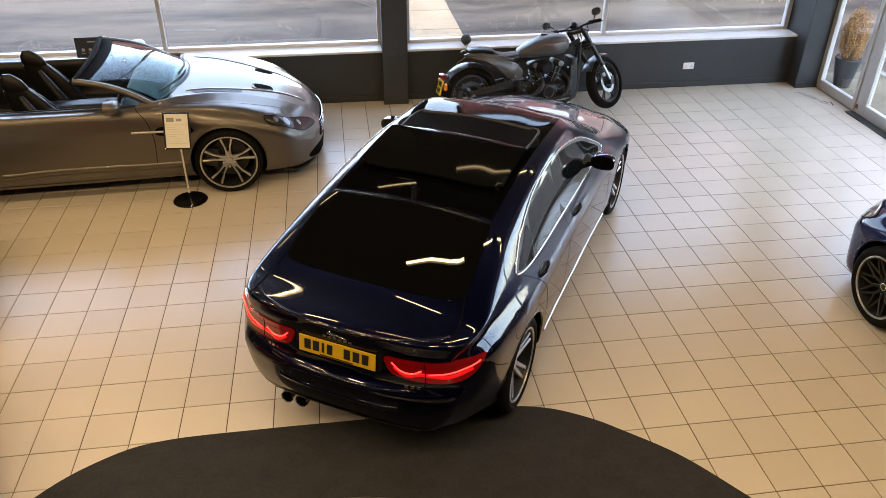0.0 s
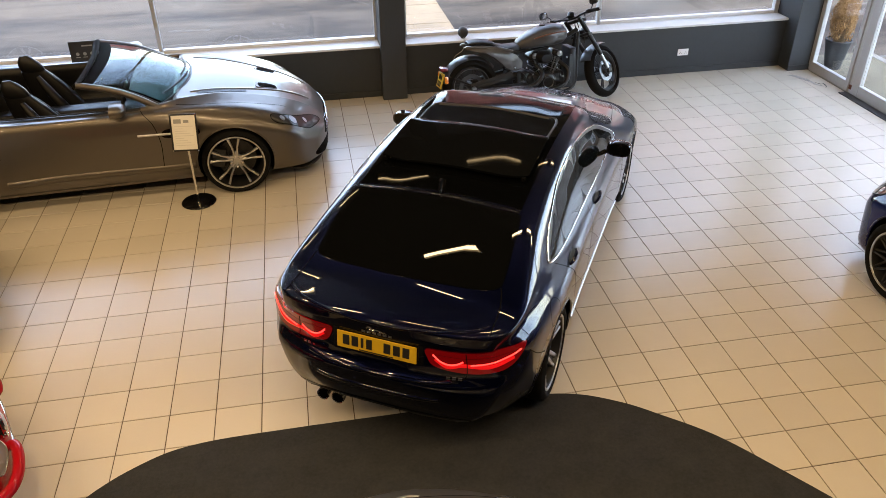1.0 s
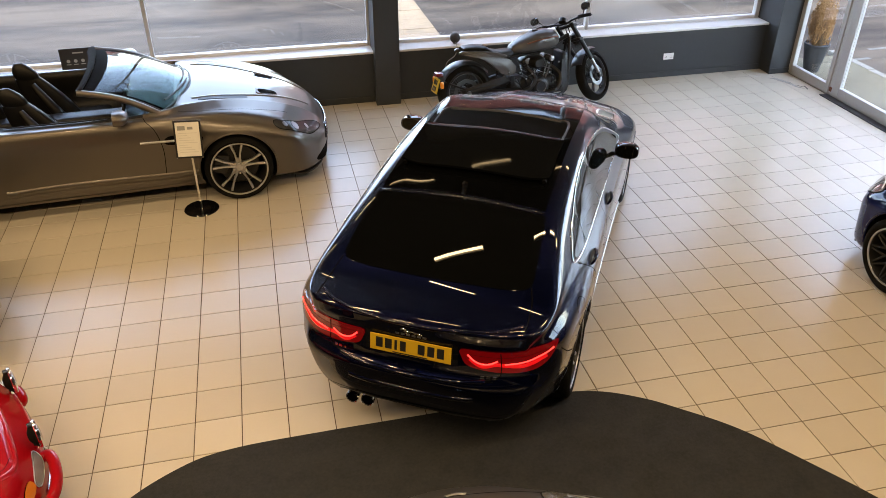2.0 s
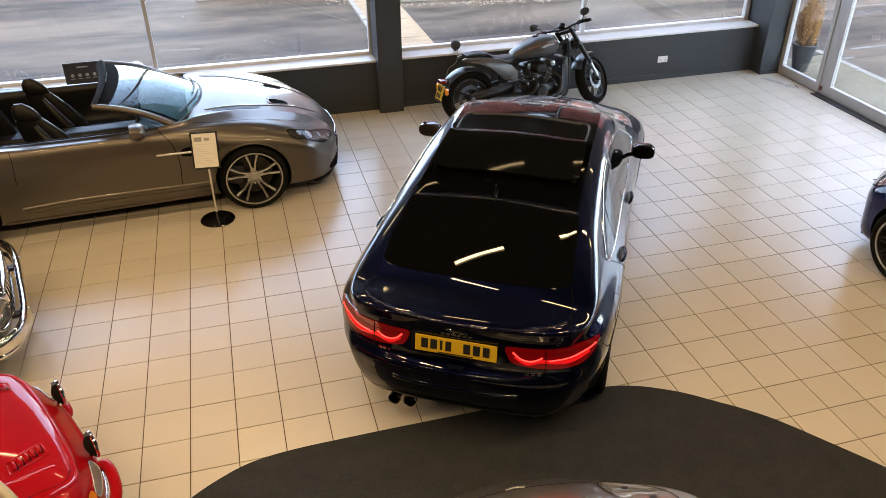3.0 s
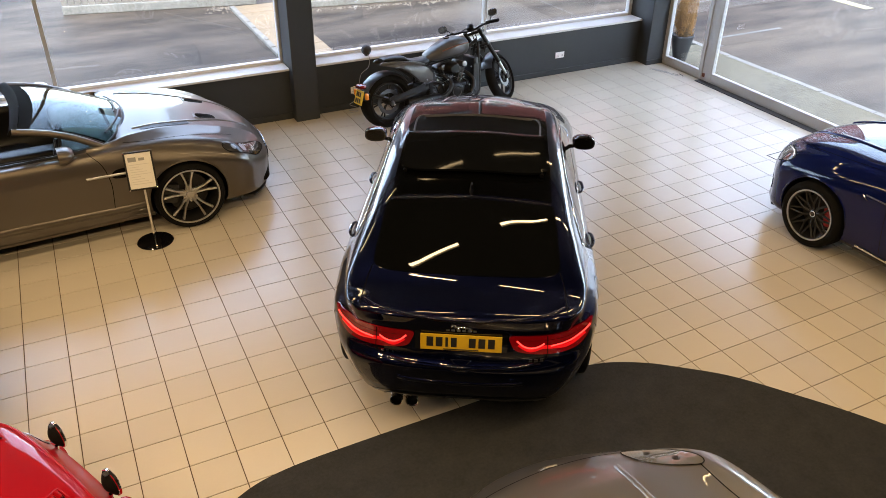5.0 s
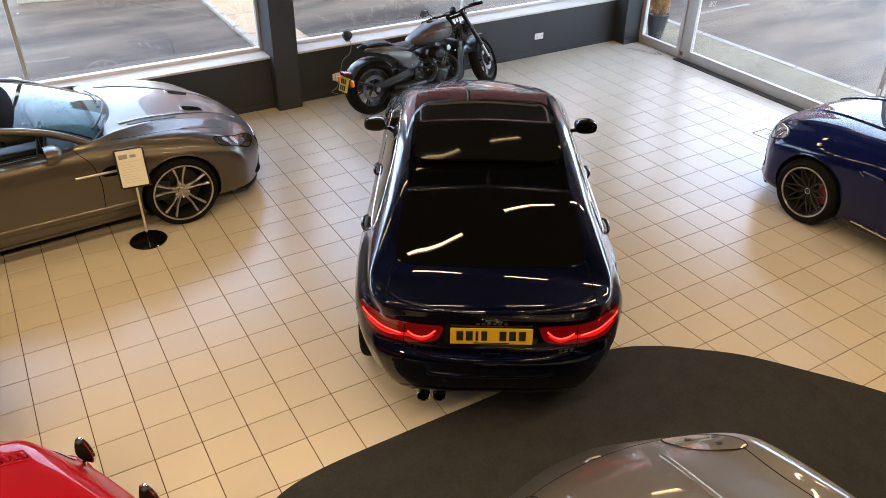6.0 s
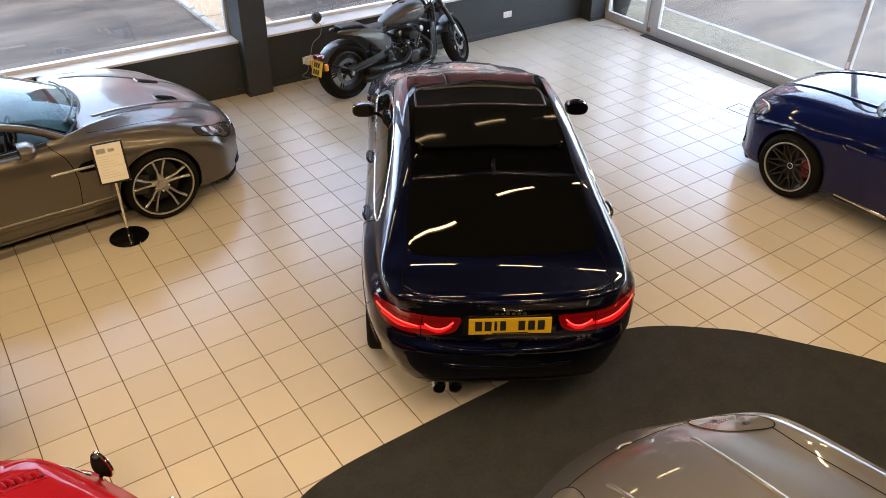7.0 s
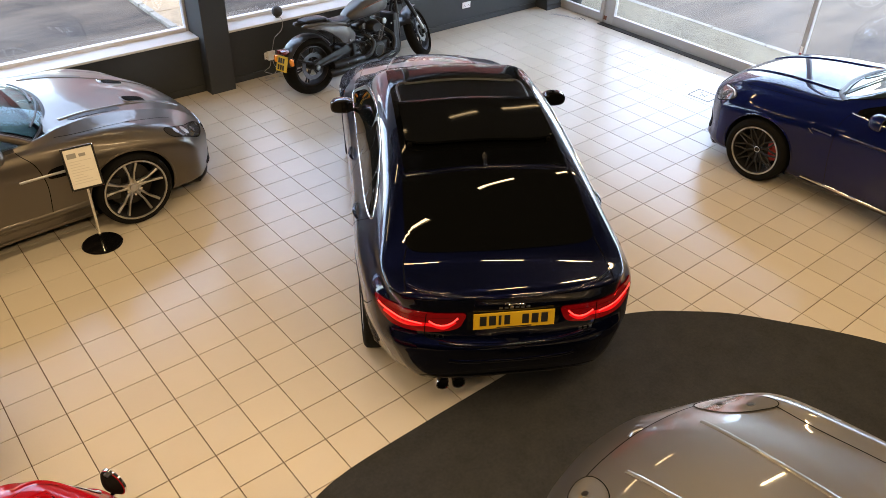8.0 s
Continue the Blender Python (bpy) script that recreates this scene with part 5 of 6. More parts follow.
    for a, b in (((.93, .55), (.80, -.02)), ((.98, .0), (.82, -.52))):
        sh.line("wiper", "black_trim", "top", [a, b], car, width=.016, off=.012, thick=.010)
    sh.patch("grille", "gap_black", "front", [(-.36, .48), (-.38, .62), (0, .66), (.38, .62), (.36, .48), (0, .46)], car, off=.004)
    sh.line("grille_bar", "chrome", "front", [(-.36, .56), (0, .565), (.36, .56)], car, width=.03, off=.006, thick=.008)
    sh.patch("lower_intake", "gap_black", "front", [(-.36, .24), (-.37, .36), (0, .38), (.37, .36), (.36, .24)], car, off=.004)
    sp = [(1.95, .82), (2.06, .70), (2.17, .43), (2.22, 0), (2.17, -.43), (2.06, -.70), (1.95, -.82)]
    sheet("splitter", "black_gloss", [[(x - d, y * (1 - d * .2), .155 + d * .05) for d in (0, .12)] for x, y in smooth_line(sp, 4)], car, .02, "gloss black front splitter")
    part("underbody", boxed(-2.0, 2.0, -.78, .78, .15, .22, .03), "gap_black", car)
    return car


build_coupe()


# ---- silver sports car on the carpet ----
def build_silver():
    car = empty("sports_car", pose(-.215, .615, 0, 0, 0, 87), "warm silver sports car with oval headlamps on the black carpet", "car")
    sh = Shell(-2.3, 2.33,
               low=[(-2.3, .3), (0, .17), (1.8, .16), (2.33, .18)],
               width=[(-2.3, .75), (-1.4, .95), (0, .93), (1.3, .95), (1.75, .935), (2.0, .90), (2.15, .84), (2.33, .74)],
               belt=[(-2.3, .8), (-1.0, .92), (0, .9), (1.0, .87), (1.5, .80), (1.85, .71), (2.1, .60), (2.33, .44)],
               belt_in=[(-2.3, .85), (0, .93), (1.0, .88), (1.6, .84), (2.33, .86)],
               top=[(-2.3, .85), (-1.6, 1.0), (-.8, 1.22), (-.1, 1.28), (.2, 1.24), (.9, .93), (1.3, .865), (1.7, .775), (2.0, .69), (2.18, .61), (2.33, .48)],
               roof_in=[(-2.3, .5), (-.5, .5), (.2, .5), (.9, .66), (1.5, .60), (2.0, .52), (2.33, .42)],
               crown=[(-2.3, .03), (0, .05), (.9, .03), (1.6, .028), (2.33, .04)],
               front=[(.15, .0), (.3, .02), (.5, .0), (.7, .05)], front_plan=.34, rear_plan=.35, plan_power=2.6)
    sh.skin(car, "paint_grey", ((-1.35, .34, .38), (1.35, .34, .38)))
    for x in (-1.35, 1.35):
        for s in (1, -1):
            add_wheel(car, x, s * .83, .34, .25, "y_spoke", .25)
    sh.line("shut_line", "gap_black", "top", [(2.12, -.45), (2.145, -.30), (2.165, 0), (2.145, .30), (2.12, .45)], car, width=.007)
    for s in (1, -1):
        sh.line("shut_line", "gap_black", "top", [(.95, s * .70), (1.25, s * .677), (1.55, s * .669), (1.79, s * .695)], car, width=.007)
        lens = [(1.785, s * .70), (1.83, s * .61), (1.92, s * .49), (2.01, s * .435), (2.10, s * .425), (2.135, s * .48), (2.10, s * .58), (2.01, s * .67), (1.90, s * .725), (1.82, s * .735)]
        sh.patch("headlamp", "lamp_cover", "top", lens, car, off=.004, res=.03)
        sh.line("lamp_seal", "gap_black", "top", lens, car, width=.006, off=.005, closed=True)
        for cx, cy, r in ((1.90, .63, .020), (2.03, .54, .018)):
            sh.patch("lamp_bowl", "brake_iron", "top", [(cx + r * math.cos(a), s * cy + r * math.sin(a)) for a in np.arange(0, 6.2, .7)], car, off=.006)
        sh.line("bonnet_crease", "paint_grey", "top", [(.9, s * .24), (1.3, s * .262), (1.7, s * .285), (1.98, s * .30)], car, width=.036, off=0, thick=.009)
        sh.patch("side_window", "glass_dark", "l" if s > 0 else "r", [(-.9, .95), (.4, .92), (.1, 1.10), (-.3, 1.17), (-.7, 1.13)], car)
        door_mirror(car, sh, .35, .95, 1.0, s, "paint_grey")
    sh.patch("windscreen", "glass_dark", "top", [(.22, -.46), (.25, 0), (.22, .46), (.75, .60), (.88, 0), (.75, -.60)], car)
    sh.patch("grille", "gap_black", "front", [(-.45, .24), (-.48, .36), (0, .42), (.48, .36), (.45, .24)], car, off=.004)
    sh.line("bonnet_badge", "disc", "top", [(2.175, -.055), (2.19, -.02), (2.195, 0), (2.19, .02), (2.175, .055)], car, width=.022, off=.002, thick=.005)
    part("underbody", boxed(-2.0, 1.9, -.78, .78, .15, .22, .03), "gap_black", car)
    return car


build_silver()


# ---- small red classic ----
def build_red():
    car = empty("classic_car", pose(-2.385, 3.955, 0, 0, 0, 25) @ pose(-1.80, 0, 0), "small red classic car with louvred bonnet and covered spot lamps", "car")
    sh = Shell(-2.0, 1.81,
               low=[(-2.0, .3), (0, .2), (1.5, .22), (1.81, .3)],
               width=[(-2.0, .6), (-1.1, .76), (0, .75), (1.1, .78), (1.5, .765), (1.70, .72), (1.81, .66)],
               belt=[(-2.0, .6), (-1.0, .75), (.6, .80), (1.1, .76), (1.45, .70), (1.66, .62), (1.74, .56), (1.81, .46)],
               belt_in=[(-2.0, .85), (0, .9), (1.1, .92), (1.81, .92)],
               top=[(-2.0, .7), (-.8, 1.05), (-.1, 1.12), (.25, 1.05), (.70, .86), (1.1, .80), (1.5, .735), (1.66, .692), (1.705, .668), (1.735, .625), (1.81, .53)],
               roof_in=[(-2.0, .4), (0, .45), (.75, .58), (1.4, .60), (1.66, .58), (1.81, .52)],
               crown=[(-2.0, .05), (0, .06), (.75, .05), (1.4, .03), (1.66, .018), (1.81, .015)],
               front=[(.25, .02), (.4, 0), (.7, .0)], front_plan=.22, rear_plan=.4, plan_power=3.2, reach=.35)
    sh.skin(car, "paint_red", ((-1.1, .29, .33), (1.1, .29, .33)))
    for x in (-1.1, 1.1):
        for s in (1, -1):
            add_wheel(car, x, s * .66, .29, .19, "plain", .18)
    shut = [(.80, .60), (1.2, .575), (1.45, .555), (1.60, .535), (1.66, .44)]
    for s in (1, -1):
        sh.line("shut_line", "gap_black", "top", [(a, s * b) for a, b in shut], car, width=.003)
    for s, v in ((1, "l"), (-1, "r")):
        for k in range(5):
            c = (1.43 + .034 * k, (.475 if s > 0 else -.315) - s * .017 * k)
            sh.line("louvre", "paint_red", "top", [(c[0], c[1] - s * .03), (c[0] + .006, c[1]), (c[0], c[1] + s * .03)], car, width=.024, off=.002, thick=.014)
            sh.patch("louvre_slot", "gap_black", "top", [(c[0] + .013, c[1] - s * .03), (c[0] + .013, c[1] + s * .03), (c[0] + .021, c[1] + s * .028), (c[0] + .021, c[1] - s * .028)], car, off=.003, sharp=True, res=.2)
        o = .475 if s > 0 else -.315
        sh.line("louvre_frame", "paint_red", "top", [(1.405, o + s * .055), (1.405, o - s * .04), (1.59, o - s * .12), (1.60, o - s * .02)], car, width=.012, off=.001, closed=True, thick=.005, smooth=False)
        lens = mirror_pts([(.34, .565), (.34, .53), (.42, .50), (.52, .485), (.55, .51), (.53, .545), (.44, .565)], s)
        sh.patch("headlamp", "lamp_pale", "front", lens, car, off=.004)
        sh.line("lamp_rim", "alloy", "front", lens, car, width=.006, off=.004, closed=True, thick=.003)
        sh.patch("indicator", "lamp_amber", "front", mirror_pts([(.555, .52), (.56, .575), (.63, .57), (.67, .53), (.62, .50)], s), car, off=.005)
        bm = bmesh.new()
        dz, k = (-.13, .90) if s > 0 else (-.01, .97)
        tube(bm, smooth_line([(1.79, s * .335, .50 + dz), (1.835, s * .35, .515 + dz), (1.84, s * .45, .515 + dz), (1.81, s * .60 * k, .505 + dz), (1.74, s * .70 * k, .495 + dz), (1.60, s * .765 * k, .49 + dz), (1.42, s * .785 * k, .485 + dz)], 5), .031, 14)
        part("corner_bumper", bm, "paint_red", car, smooth=True)
        # spot lamp with a black bowl, chrome rim and black cover to the front
        lamp = new("spot_lamp")
        lamp.empty_display_size = .1
        lamp.parent = car
        lamp.matrix_local = pose(1.815, .26 if s > 0 else -.29, .63, 0, 0, 0) @ Matrix.Scale(.86, 4)
        bm = bmesh.new()
        lathe(bm, smooth_line([(.001, -.048), (.030, -.044), (.065, -.024), (.088, -.003), (.088, .012)], 4), 32, axis="x")
        part("bowl", bm, "rubber", lamp, smooth=True)
        bm = bmesh.new()
        lathe(bm, [(.088, -.004), (.095, 0), (.096, .014), (.090, .02), (.084, .012)], 32, axis="x", closed=True)
        part("rim", bm, "chrome", lamp, "chrome lamp rim", smooth=True)
        bm = bmesh.new()
        lathe(bm, [(.001, .034), (.05, .030), (.086, .014), (.086, .008), (.001, .008)], 32, axis="x")
        part("lens", bm, "lamp_clear", lamp, smooth=True)
        bm = bmesh.new()
        tube(bm, [(-.02, 0, -.08), (-.025, 0, -.11), (-.05, 0, -.16)], .014, 8)
        part("bracket", bm, "chrome", lamp, smooth=True)
        bm = bmesh.new()
        box(bm, -.03, .0, -.018, .018, .082, .094, .004)
        part("cap_nut", bm, "black_trim", lamp)
    sh.line("front_trim", "chrome", "front", [(-.50, .40), (-.3, .375), (0, .365), (.3, .375), (.50, .40)], car, width=.03, off=.004, thick=.012)
    sh.line("bonnet_lip", "paint_red", "top", [(1.52, -.60), (1.63, -.555), (1.682, -.45), (1.697, -.2), (1.70, 0), (1.697, .2), (1.682, .45), (1.63, .555), (1.52, .60)], car, width=.03, off=0, thick=.007)
    for s in (1, -1):
        sh.line("bonnet_swage", "paint_red", "top", [(1.20, s * .40), (1.38, s * .42), (1.60, s * .40)], car, width=.02, off=0, thick=.004)
    sh.patch("windscreen", "glass_tint", "top", [(.28, -.42), (.30, 0), (.28, .42), (.62, .52), (.70, 0), (.62, -.52)], car)
    sh.line("windscreen_frame", "beige_tube", "top", [(.26, -.46), (.28, 0), (.26, .46), (.62, .57), (.72, 0), (.62, -.57)], car, width=.035, off=.004, thick=.014, closed=True)
    bm = bmesh.new()
    tube(bm, smooth_line([(1.20, -.20, .80), (1.22, -.24, .90), (1.25, -.34, .965), (1.30, -.52, .955), (1.36, -.68, .88), (1.38, -.72, .74)], 6), .026, 12)
    part("aero_screen_frame", bm, "beige_tube", car, "beige tubular hoop", smooth=True)
    bm = bmesh.new()
    tube(bm, smooth_line([(1.215, -.29, .83), (1.225, -.31, .88), (1.255, -.38, .915), (1.30, -.52, .905), (1.33, -.60, .85), (1.30, -.50, .82)], 6, closed=True), .010, 8, closed=True)
    part("hoop_brace", bm, "beige_tube", car, smooth=True)
    part("underbody", boxed(-1.7, 1.5, -.60, .60, .2, .26, .03), "gap_black", car)
    return car


build_red()


# ---- old chrome-bumpered saloon ----
def build_vintage():
    car = empty("vintage_car", pose(-3.10, 5.45, 0, 0, 0, 14) @ pose(-2.06, .30, 0), "dark green vintage car with broad chrome bumper and pale lamps", "car")
    sh = Shell(-2.2, 2.15,
               low=[(-2.2, .35), (0, .22), (1.8, .26), (2.15, .38)],
               width=[(-2.2, .65), (-1.2, .80), (0, .79), (1.3, .79), (1.8, .77), (2.0, .74), (2.15, .70)],
               belt=[(-2.2, .75), (0, .84), (1.2, .82), (1.8, .74), (2.0, .68), (2.15, .60)],
               belt_in=[(-2.2, .9), (2.15, .90)],
               top=[(-2.2, .85), (-.9, 1.28), (0, 1.34), (.3, 1.28), (.9, .92), (1.5, .86), (1.9, .80), (2.08, .755), (2.15, .70)],
               roof_in=[(-2.2, .5), (0, .52), (.9, .52), (1.6, .40), (2.15, .33)],
               crown=[(-2.2, .03), (0, .05), (2.15, .02)], front_plan=.20, rear_plan=.3, plan_power=3.2)
    sh.skin(car, "paint_green", ((-1.3, .32, .36), (1.3, .32, .36)))
    for x in (-1.3, 1.3):
        for s in (1, -1):
            add_wheel(car, x, s * .68, .32, .18, "plain", .19)
    # broad blade bumper that wraps round the wings, with a lower roll and two short overriders
    half = [(2.245, 0), (2.245, .26), (2.235, .46), (2.20, .62), (2.12, .735), (2.0, .79), (1.85, .815), (1.65, .82)]
    run = [(x, -y) for x, y in half[:0:-1]] + half
    for z, r, d in ((.47, .062, .03), (.395, .022, .02)):
        bm = bmesh.new()
        pts = smooth_line([(x - .015 * (z < .43), y, z) for x, y in run], 5)
        secs = []
        for i, p in enumerate(pts):
            a, b = Vector(pts[max(i - 1, 0)]), Vector(pts[min(i + 1, len(pts) - 1)])
            out = (b - a).normalized().cross(Vector((0, 0, 1)))
            secs.append([tuple(Vector(p) + out * d * math.cos(q) + Vector((0, 0, r * math.sin(q)))) for q in np.linspace(0, 2 * math.pi, 16, endpoint=False)])
        loft(bm, secs)
        part("bumper", bm, "chrome", car, "polished chrome blade bumper", smooth=True)
    for s in (1, -1):
        part("overrider", boxed(2.22, 2.275, s * .40 - .022, s * .40 + .022, .37, .50, .015, 3), "chrome", car, smooth=True)
        part("bumper_bracket", boxed(2.0, 2.23, s * .35 - .03, s * .35 + .03, .42, .45, .005), "black_trim", car)
        lens = mirror_pts([(.42, .50), (.41, .60), (.46, .66), (.56, .665), (.62, .63), (.64, .54), (.58, .485), (.48, .475)], s)
        sh.patch("headlamp", "lamp_clear", "front", lens, car, off=.012)
        sh.line("lamp_rim", "chrome", "front", lens, car, width=.026, off=.008, closed=True, thick=.014)
        sh.patch("indicator", "lamp_amber", "l" if s > 0 else "r", [(1.93, .50), (1.93, .60), (2.02, .60), (2.02, .50)], car, off=.014)
        sh.line("wing_trim", "chrome", "top", [(2.06, s * .36), (1.98, s * .395), (1.6, s * .43), (.9, s * .50)], car, width=.03, off=.002, thick=.012)
    sh.patch("grille", "gap_black", "front", [(-.34, .46), (-.35, .64), (.35, .64), (.34, .46)], car, off=.004)
    sh.line("grille_surround", "chrome", "front", [(-.36, .45), (-.37, .66), (.37, .66), (.36, .45)], car, width=.05, off=.004, closed=True, thick=.018, smooth=False)
    for k in range(9):
        sh.line("grille_bar", "chrome", "front", [(-.28 + .07 * k, .47), (-.28 + .07 * k, .64)], car, width=.012, off=.006, thick=.006)
    sh.line("bonnet_trim", "chrome", "top", [(2.06, -.36), (2.085, -.2), (2.09, 0), (2.085, .2), (2.06, .36)], car, width=.045, off=.002, thick=.014)
    sh.patch("windscreen", "glass_dark", "top", [(.33, -.48), (.35, 0), (.33, .48), (.75, .55), (.85, 0), (.75, -.55)], car)
    return car


build_vintage()

# ---- motorcycle ----
def build_motorcycle():
    lean = -7
    bike = empty("motorcycle", pose(2.418, 8.995, 0, lean, 0, 5.0) @ Matrix.Scale(1.03, 4), "dark grey cruiser motorcycle with black engine, leaning on its stand", "motorcycle")

    def spoked(name, x, r, width, rim_r, par, turn_m, disc_side, disc_r=.138):
        w = new(name)
        w.empty_display_size = .1
        w.parent = par
        w.matrix_local = turn_m
        h = width / 2
        bm = bmesh.new()
        prof = [(rim_r, -h * .55), (rim_r + .025, -h * .9), (r - .06, -h), (r - .02, -h * .72), (r, 0), (r - .02, h * .72), (r - .06, h), (rim_r + .025, h * .9), (rim_r, h * .55)]
        lathe(bm, smooth_line(prof, 3), 56, closed=True)
        part("tyre", bm, "rubber", w, smooth=True, sharp=60)
        bm = bmesh.new()
        lathe(bm, [(rim_r + .004, -h * .6), (rim_r + .006, h * .6), (rim_r - .01, h * .62), (rim_r - .025, h * .4), (rim_r - .025, -h * .4), (rim_r - .01, -h * .62)], 56, closed=True)
        part("rim", bm, "alloy_dark", w, smooth=True)
        bm = bmesh.new()
        lathe(bm, [(rim_r + .002, -h * .615), (rim_r - .008, -h * .64), (rim_r - .012, -h * .60)], 56, closed=True)
        part("rim_edge", bm, "brake_iron", w, "worn dark rim edge", smooth=True)
        for k in range(6):
            a = 2 * math.pi * k / 6 + .2
            bm = bmesh.new()
            for e in (-.10, .10):
                tube(bm, [(.05 * math.cos(a), -.01, .05 * math.sin(a)), ((rim_r - .015) * math.cos(a + e), -.004, (rim_r - .015) * math.sin(a + e))], .010, 6)
            part("spoke", bm, "alloy_dark", w)
        bm = bmesh.new()
        lathe(bm, [(.001, -h * .8), (.032, -h * .8), (.045, -h * .5), (.045, h * .5), (.032, h * .8), (.001, h * .8)], 20)
        part("hub", bm, "alloy_dark", w, smooth=True)
        bm = bmesh.new()
        o = disc_side * (h * .5 + .015)
        n = 48
        inner = [bm.verts.new(((disc_r - .045) * math.cos(2 * math.pi * k / n), o, (disc_r - .045) * math.sin(2 * math.pi * k / n))) for k in range(n)]
        outer = [bm.verts.new(((disc_r + .003 * math.cos(8 * 2 * math.pi * k / n)) * math.cos(2 * math.pi * k / n), o, (disc_r + .003 * math.cos(8 * 2 * math.pi * k / n)) * math.sin(2 * math.pi * k / n))) for k in range(n)]
        fs = [bm.faces.new((inner[k], inner[(k + 1) % n], outer[(k + 1) % n], outer[k])) for k in range(n)]
        g = bmesh.ops.extrude_face_region(bm, geom=fs)
        bmesh.ops.translate(bm, vec=(0, disc_side * .006, 0), verts=[v for v in g["geom"] if isinstance(v, bmesh.types.BMVert)])
        part("brake_disc", bm, "bike_steel", w, "scalloped steel brake disc")
        for k in range(5):
            a = 2 * math.pi * k / 5
            bm = bmesh.new()
            tube(bm, [(.03 * math.cos(a), o, .03 * math.sin(a)), (.09 * math.cos(a + .25), o + disc_side * .003, .09 * math.sin(a + .25))], .008, 6)
            part("disc_carrier", bm, "alloy_dark", w)
        return w

    spoked("wheel", -.85, .33, .24, .225, bike, pose(-.85, 0, .33), -1, .150)
    steer = pose(.54, 0, .78, 0, -33, 0) @ pose(0, 0, 0, 0, 0, 36) @ pose(0, 0, 0, 0, 33, 0)
    front = new("front_end")
    front.empty_display_size = .1
    front.parent = bike
    front.matrix_local = steer
    # in the front end's frame: wheel centre
    wc = Vector((.30, 0, -.45))
    spoked("front_wheel", 0, .315, .135, .240, bike, steer @ pose(*wc), -1, .128)
    head = Vector((-.08, 0, .14))
    for s in (-1, 1):
        bm = bmesh.new()
        tube(bm, [(head.x - .03, s * .10, head.z + .06), (wc.x * .62, s * .10, -.25)], .027, 12)
        part("fork_tube", bm, "bike_black", front, smooth=True)
        bm = bmesh.new()
        tube(bm, [(wc.x * .62, s * .10, -.25), (wc.x, s * .10, wc.z)], .021, 12)
        part("fork_leg", bm, "engine_metal", front, "bright fork slider", smooth=True)
        bm = boxed(wc.x - .03, wc.x + .05, s * .10 - .022, s * .10 + .022, wc.z - .04, wc.z + .06, .015)
        part("fork_foot", bm, "bike_black", front, smooth=True)
    for z, w in ((.15, .13), (-.02, .13)):
        bm = boxed(head.x + .0 - .02 + (.15 - z) * .42, head.x + .07 + (.15 - z) * .42, -w, w, z, z + .035, .012)
        part("fork_yoke", bm, "bike_black", front, smooth=True)
    bm = bmesh.new()
    rows = []
    for k in range(15):
        a = radians(82 + 72 * k / 14)
        rr = .348
        rows.append([(wc.x + rr * math.cos(a), y, wc.z + (rr - .03 * (y / .08) ** 2) * math.sin(a)) for y in np.linspace(-.08, .08, 9)])
    sheet("front_mudguard", "bike_fender", rows, front, .004, "dark grey front mudguard")
    bm = bmesh.new()
    loft(bm, [oval(.02 + .08 * u, 0, .02, .06 * (1 - .5 * (1 - u) ** 2), .08 * (1 - .5 * (1 - u) ** 2), 22) for u in np.linspace(0, 1, 5)])
    part("headlamp", bm, "bike_black", front, smooth=True)
    bm = bmesh.new()
    loft(bm, [oval(.10, 0, .02, .052, .070, 22), oval(.107, 0, .02, .043, .06, 22)])
    part("headlamp_glass", bm, "lamp_clear", front, smooth=True)
    # handlebar, grips, levers, mirrors
    bar = smooth_line([(-.19, -.42, .215), (-.15, -.32, .228), (-.12, -.14, .222), (-.11, -.06, .205), (-.11, .06, .205), (-.12, .14, .222), (-.15, .32, .228), (-.19, .42, .215)], 4)
    bm = bmesh.new()
    tube(bm, bar, .013, 10)
    part("handlebar", bm, "bike_black", front, smooth=True)
    for s in (-1, 1):
        bm = bmesh.new()
        tube(bm, [(-.152, s * .30, .228), (-.192, s * .43, .213)], .020, 12)
        part("grip", bm, "rubber", front, smooth=True)
        bm = bmesh.new()
        tube(bm, [(-.12, s * .26, .230), (-.09, s * .30, .226), (-.12, s * .41, .212)], .007, 8)
        part("lever", bm, "bike_black", front, smooth=True)
        bm = boxed(-.16, -.10, s * .265 - .03, s * .265 + .03, .206, .252, .012)
        part("switch_block", bm, "bike_black", front, smooth=True)
        bm = bmesh.new()
        tube(bm, smooth_line([(-.13, s * .29, .235), (-.115, s * .31, .28), (-.14, s * .35, .315)], 3), .006, 8)
        part("mirror_stem", bm, "bike_black", front, smooth=True)
        bm = bmesh.new()
        loft(bm, [oval(-.16 + .03 * u, s * .37, .325, .062 * math.cos(u * 1.2), .042 * math.cos(u * 1.2), 20) for u in np.linspace(0, 1, 5)])
        part("mirror", bm, "bike_black", front, smooth=True)
        bm = bmesh.new()
        loft(bm, [oval(-.1605, s * .37, .325, .056, .037, 20), oval(-.1635, s * .37, .325, .054, .035, 20)])
        part("mirror_glass", bm, "chrome", front, "mirror glass")
    for k, (y, z) in enumerate(((.08, .20), (-.08, .18), (.03, .10))):
        bm = bmesh.new()
        tube(bm, smooth_line([(-.10, y * 2.6, .21), (-.02, y * 1.5, .25), (.03, y, z), (-.02, y * .6, -.10)], 5), .006, 6)
        part("cable", bm, "bike_black", front, smooth=True)
    bm = bmesh.new()
    lathe(bm, [(.001, .03), (.04, .03), (.045, .02), (.045, -.02), (.001, -.02)], 20, axis="x", m=pose(-.12, 0, .24, 0, -60, 0))
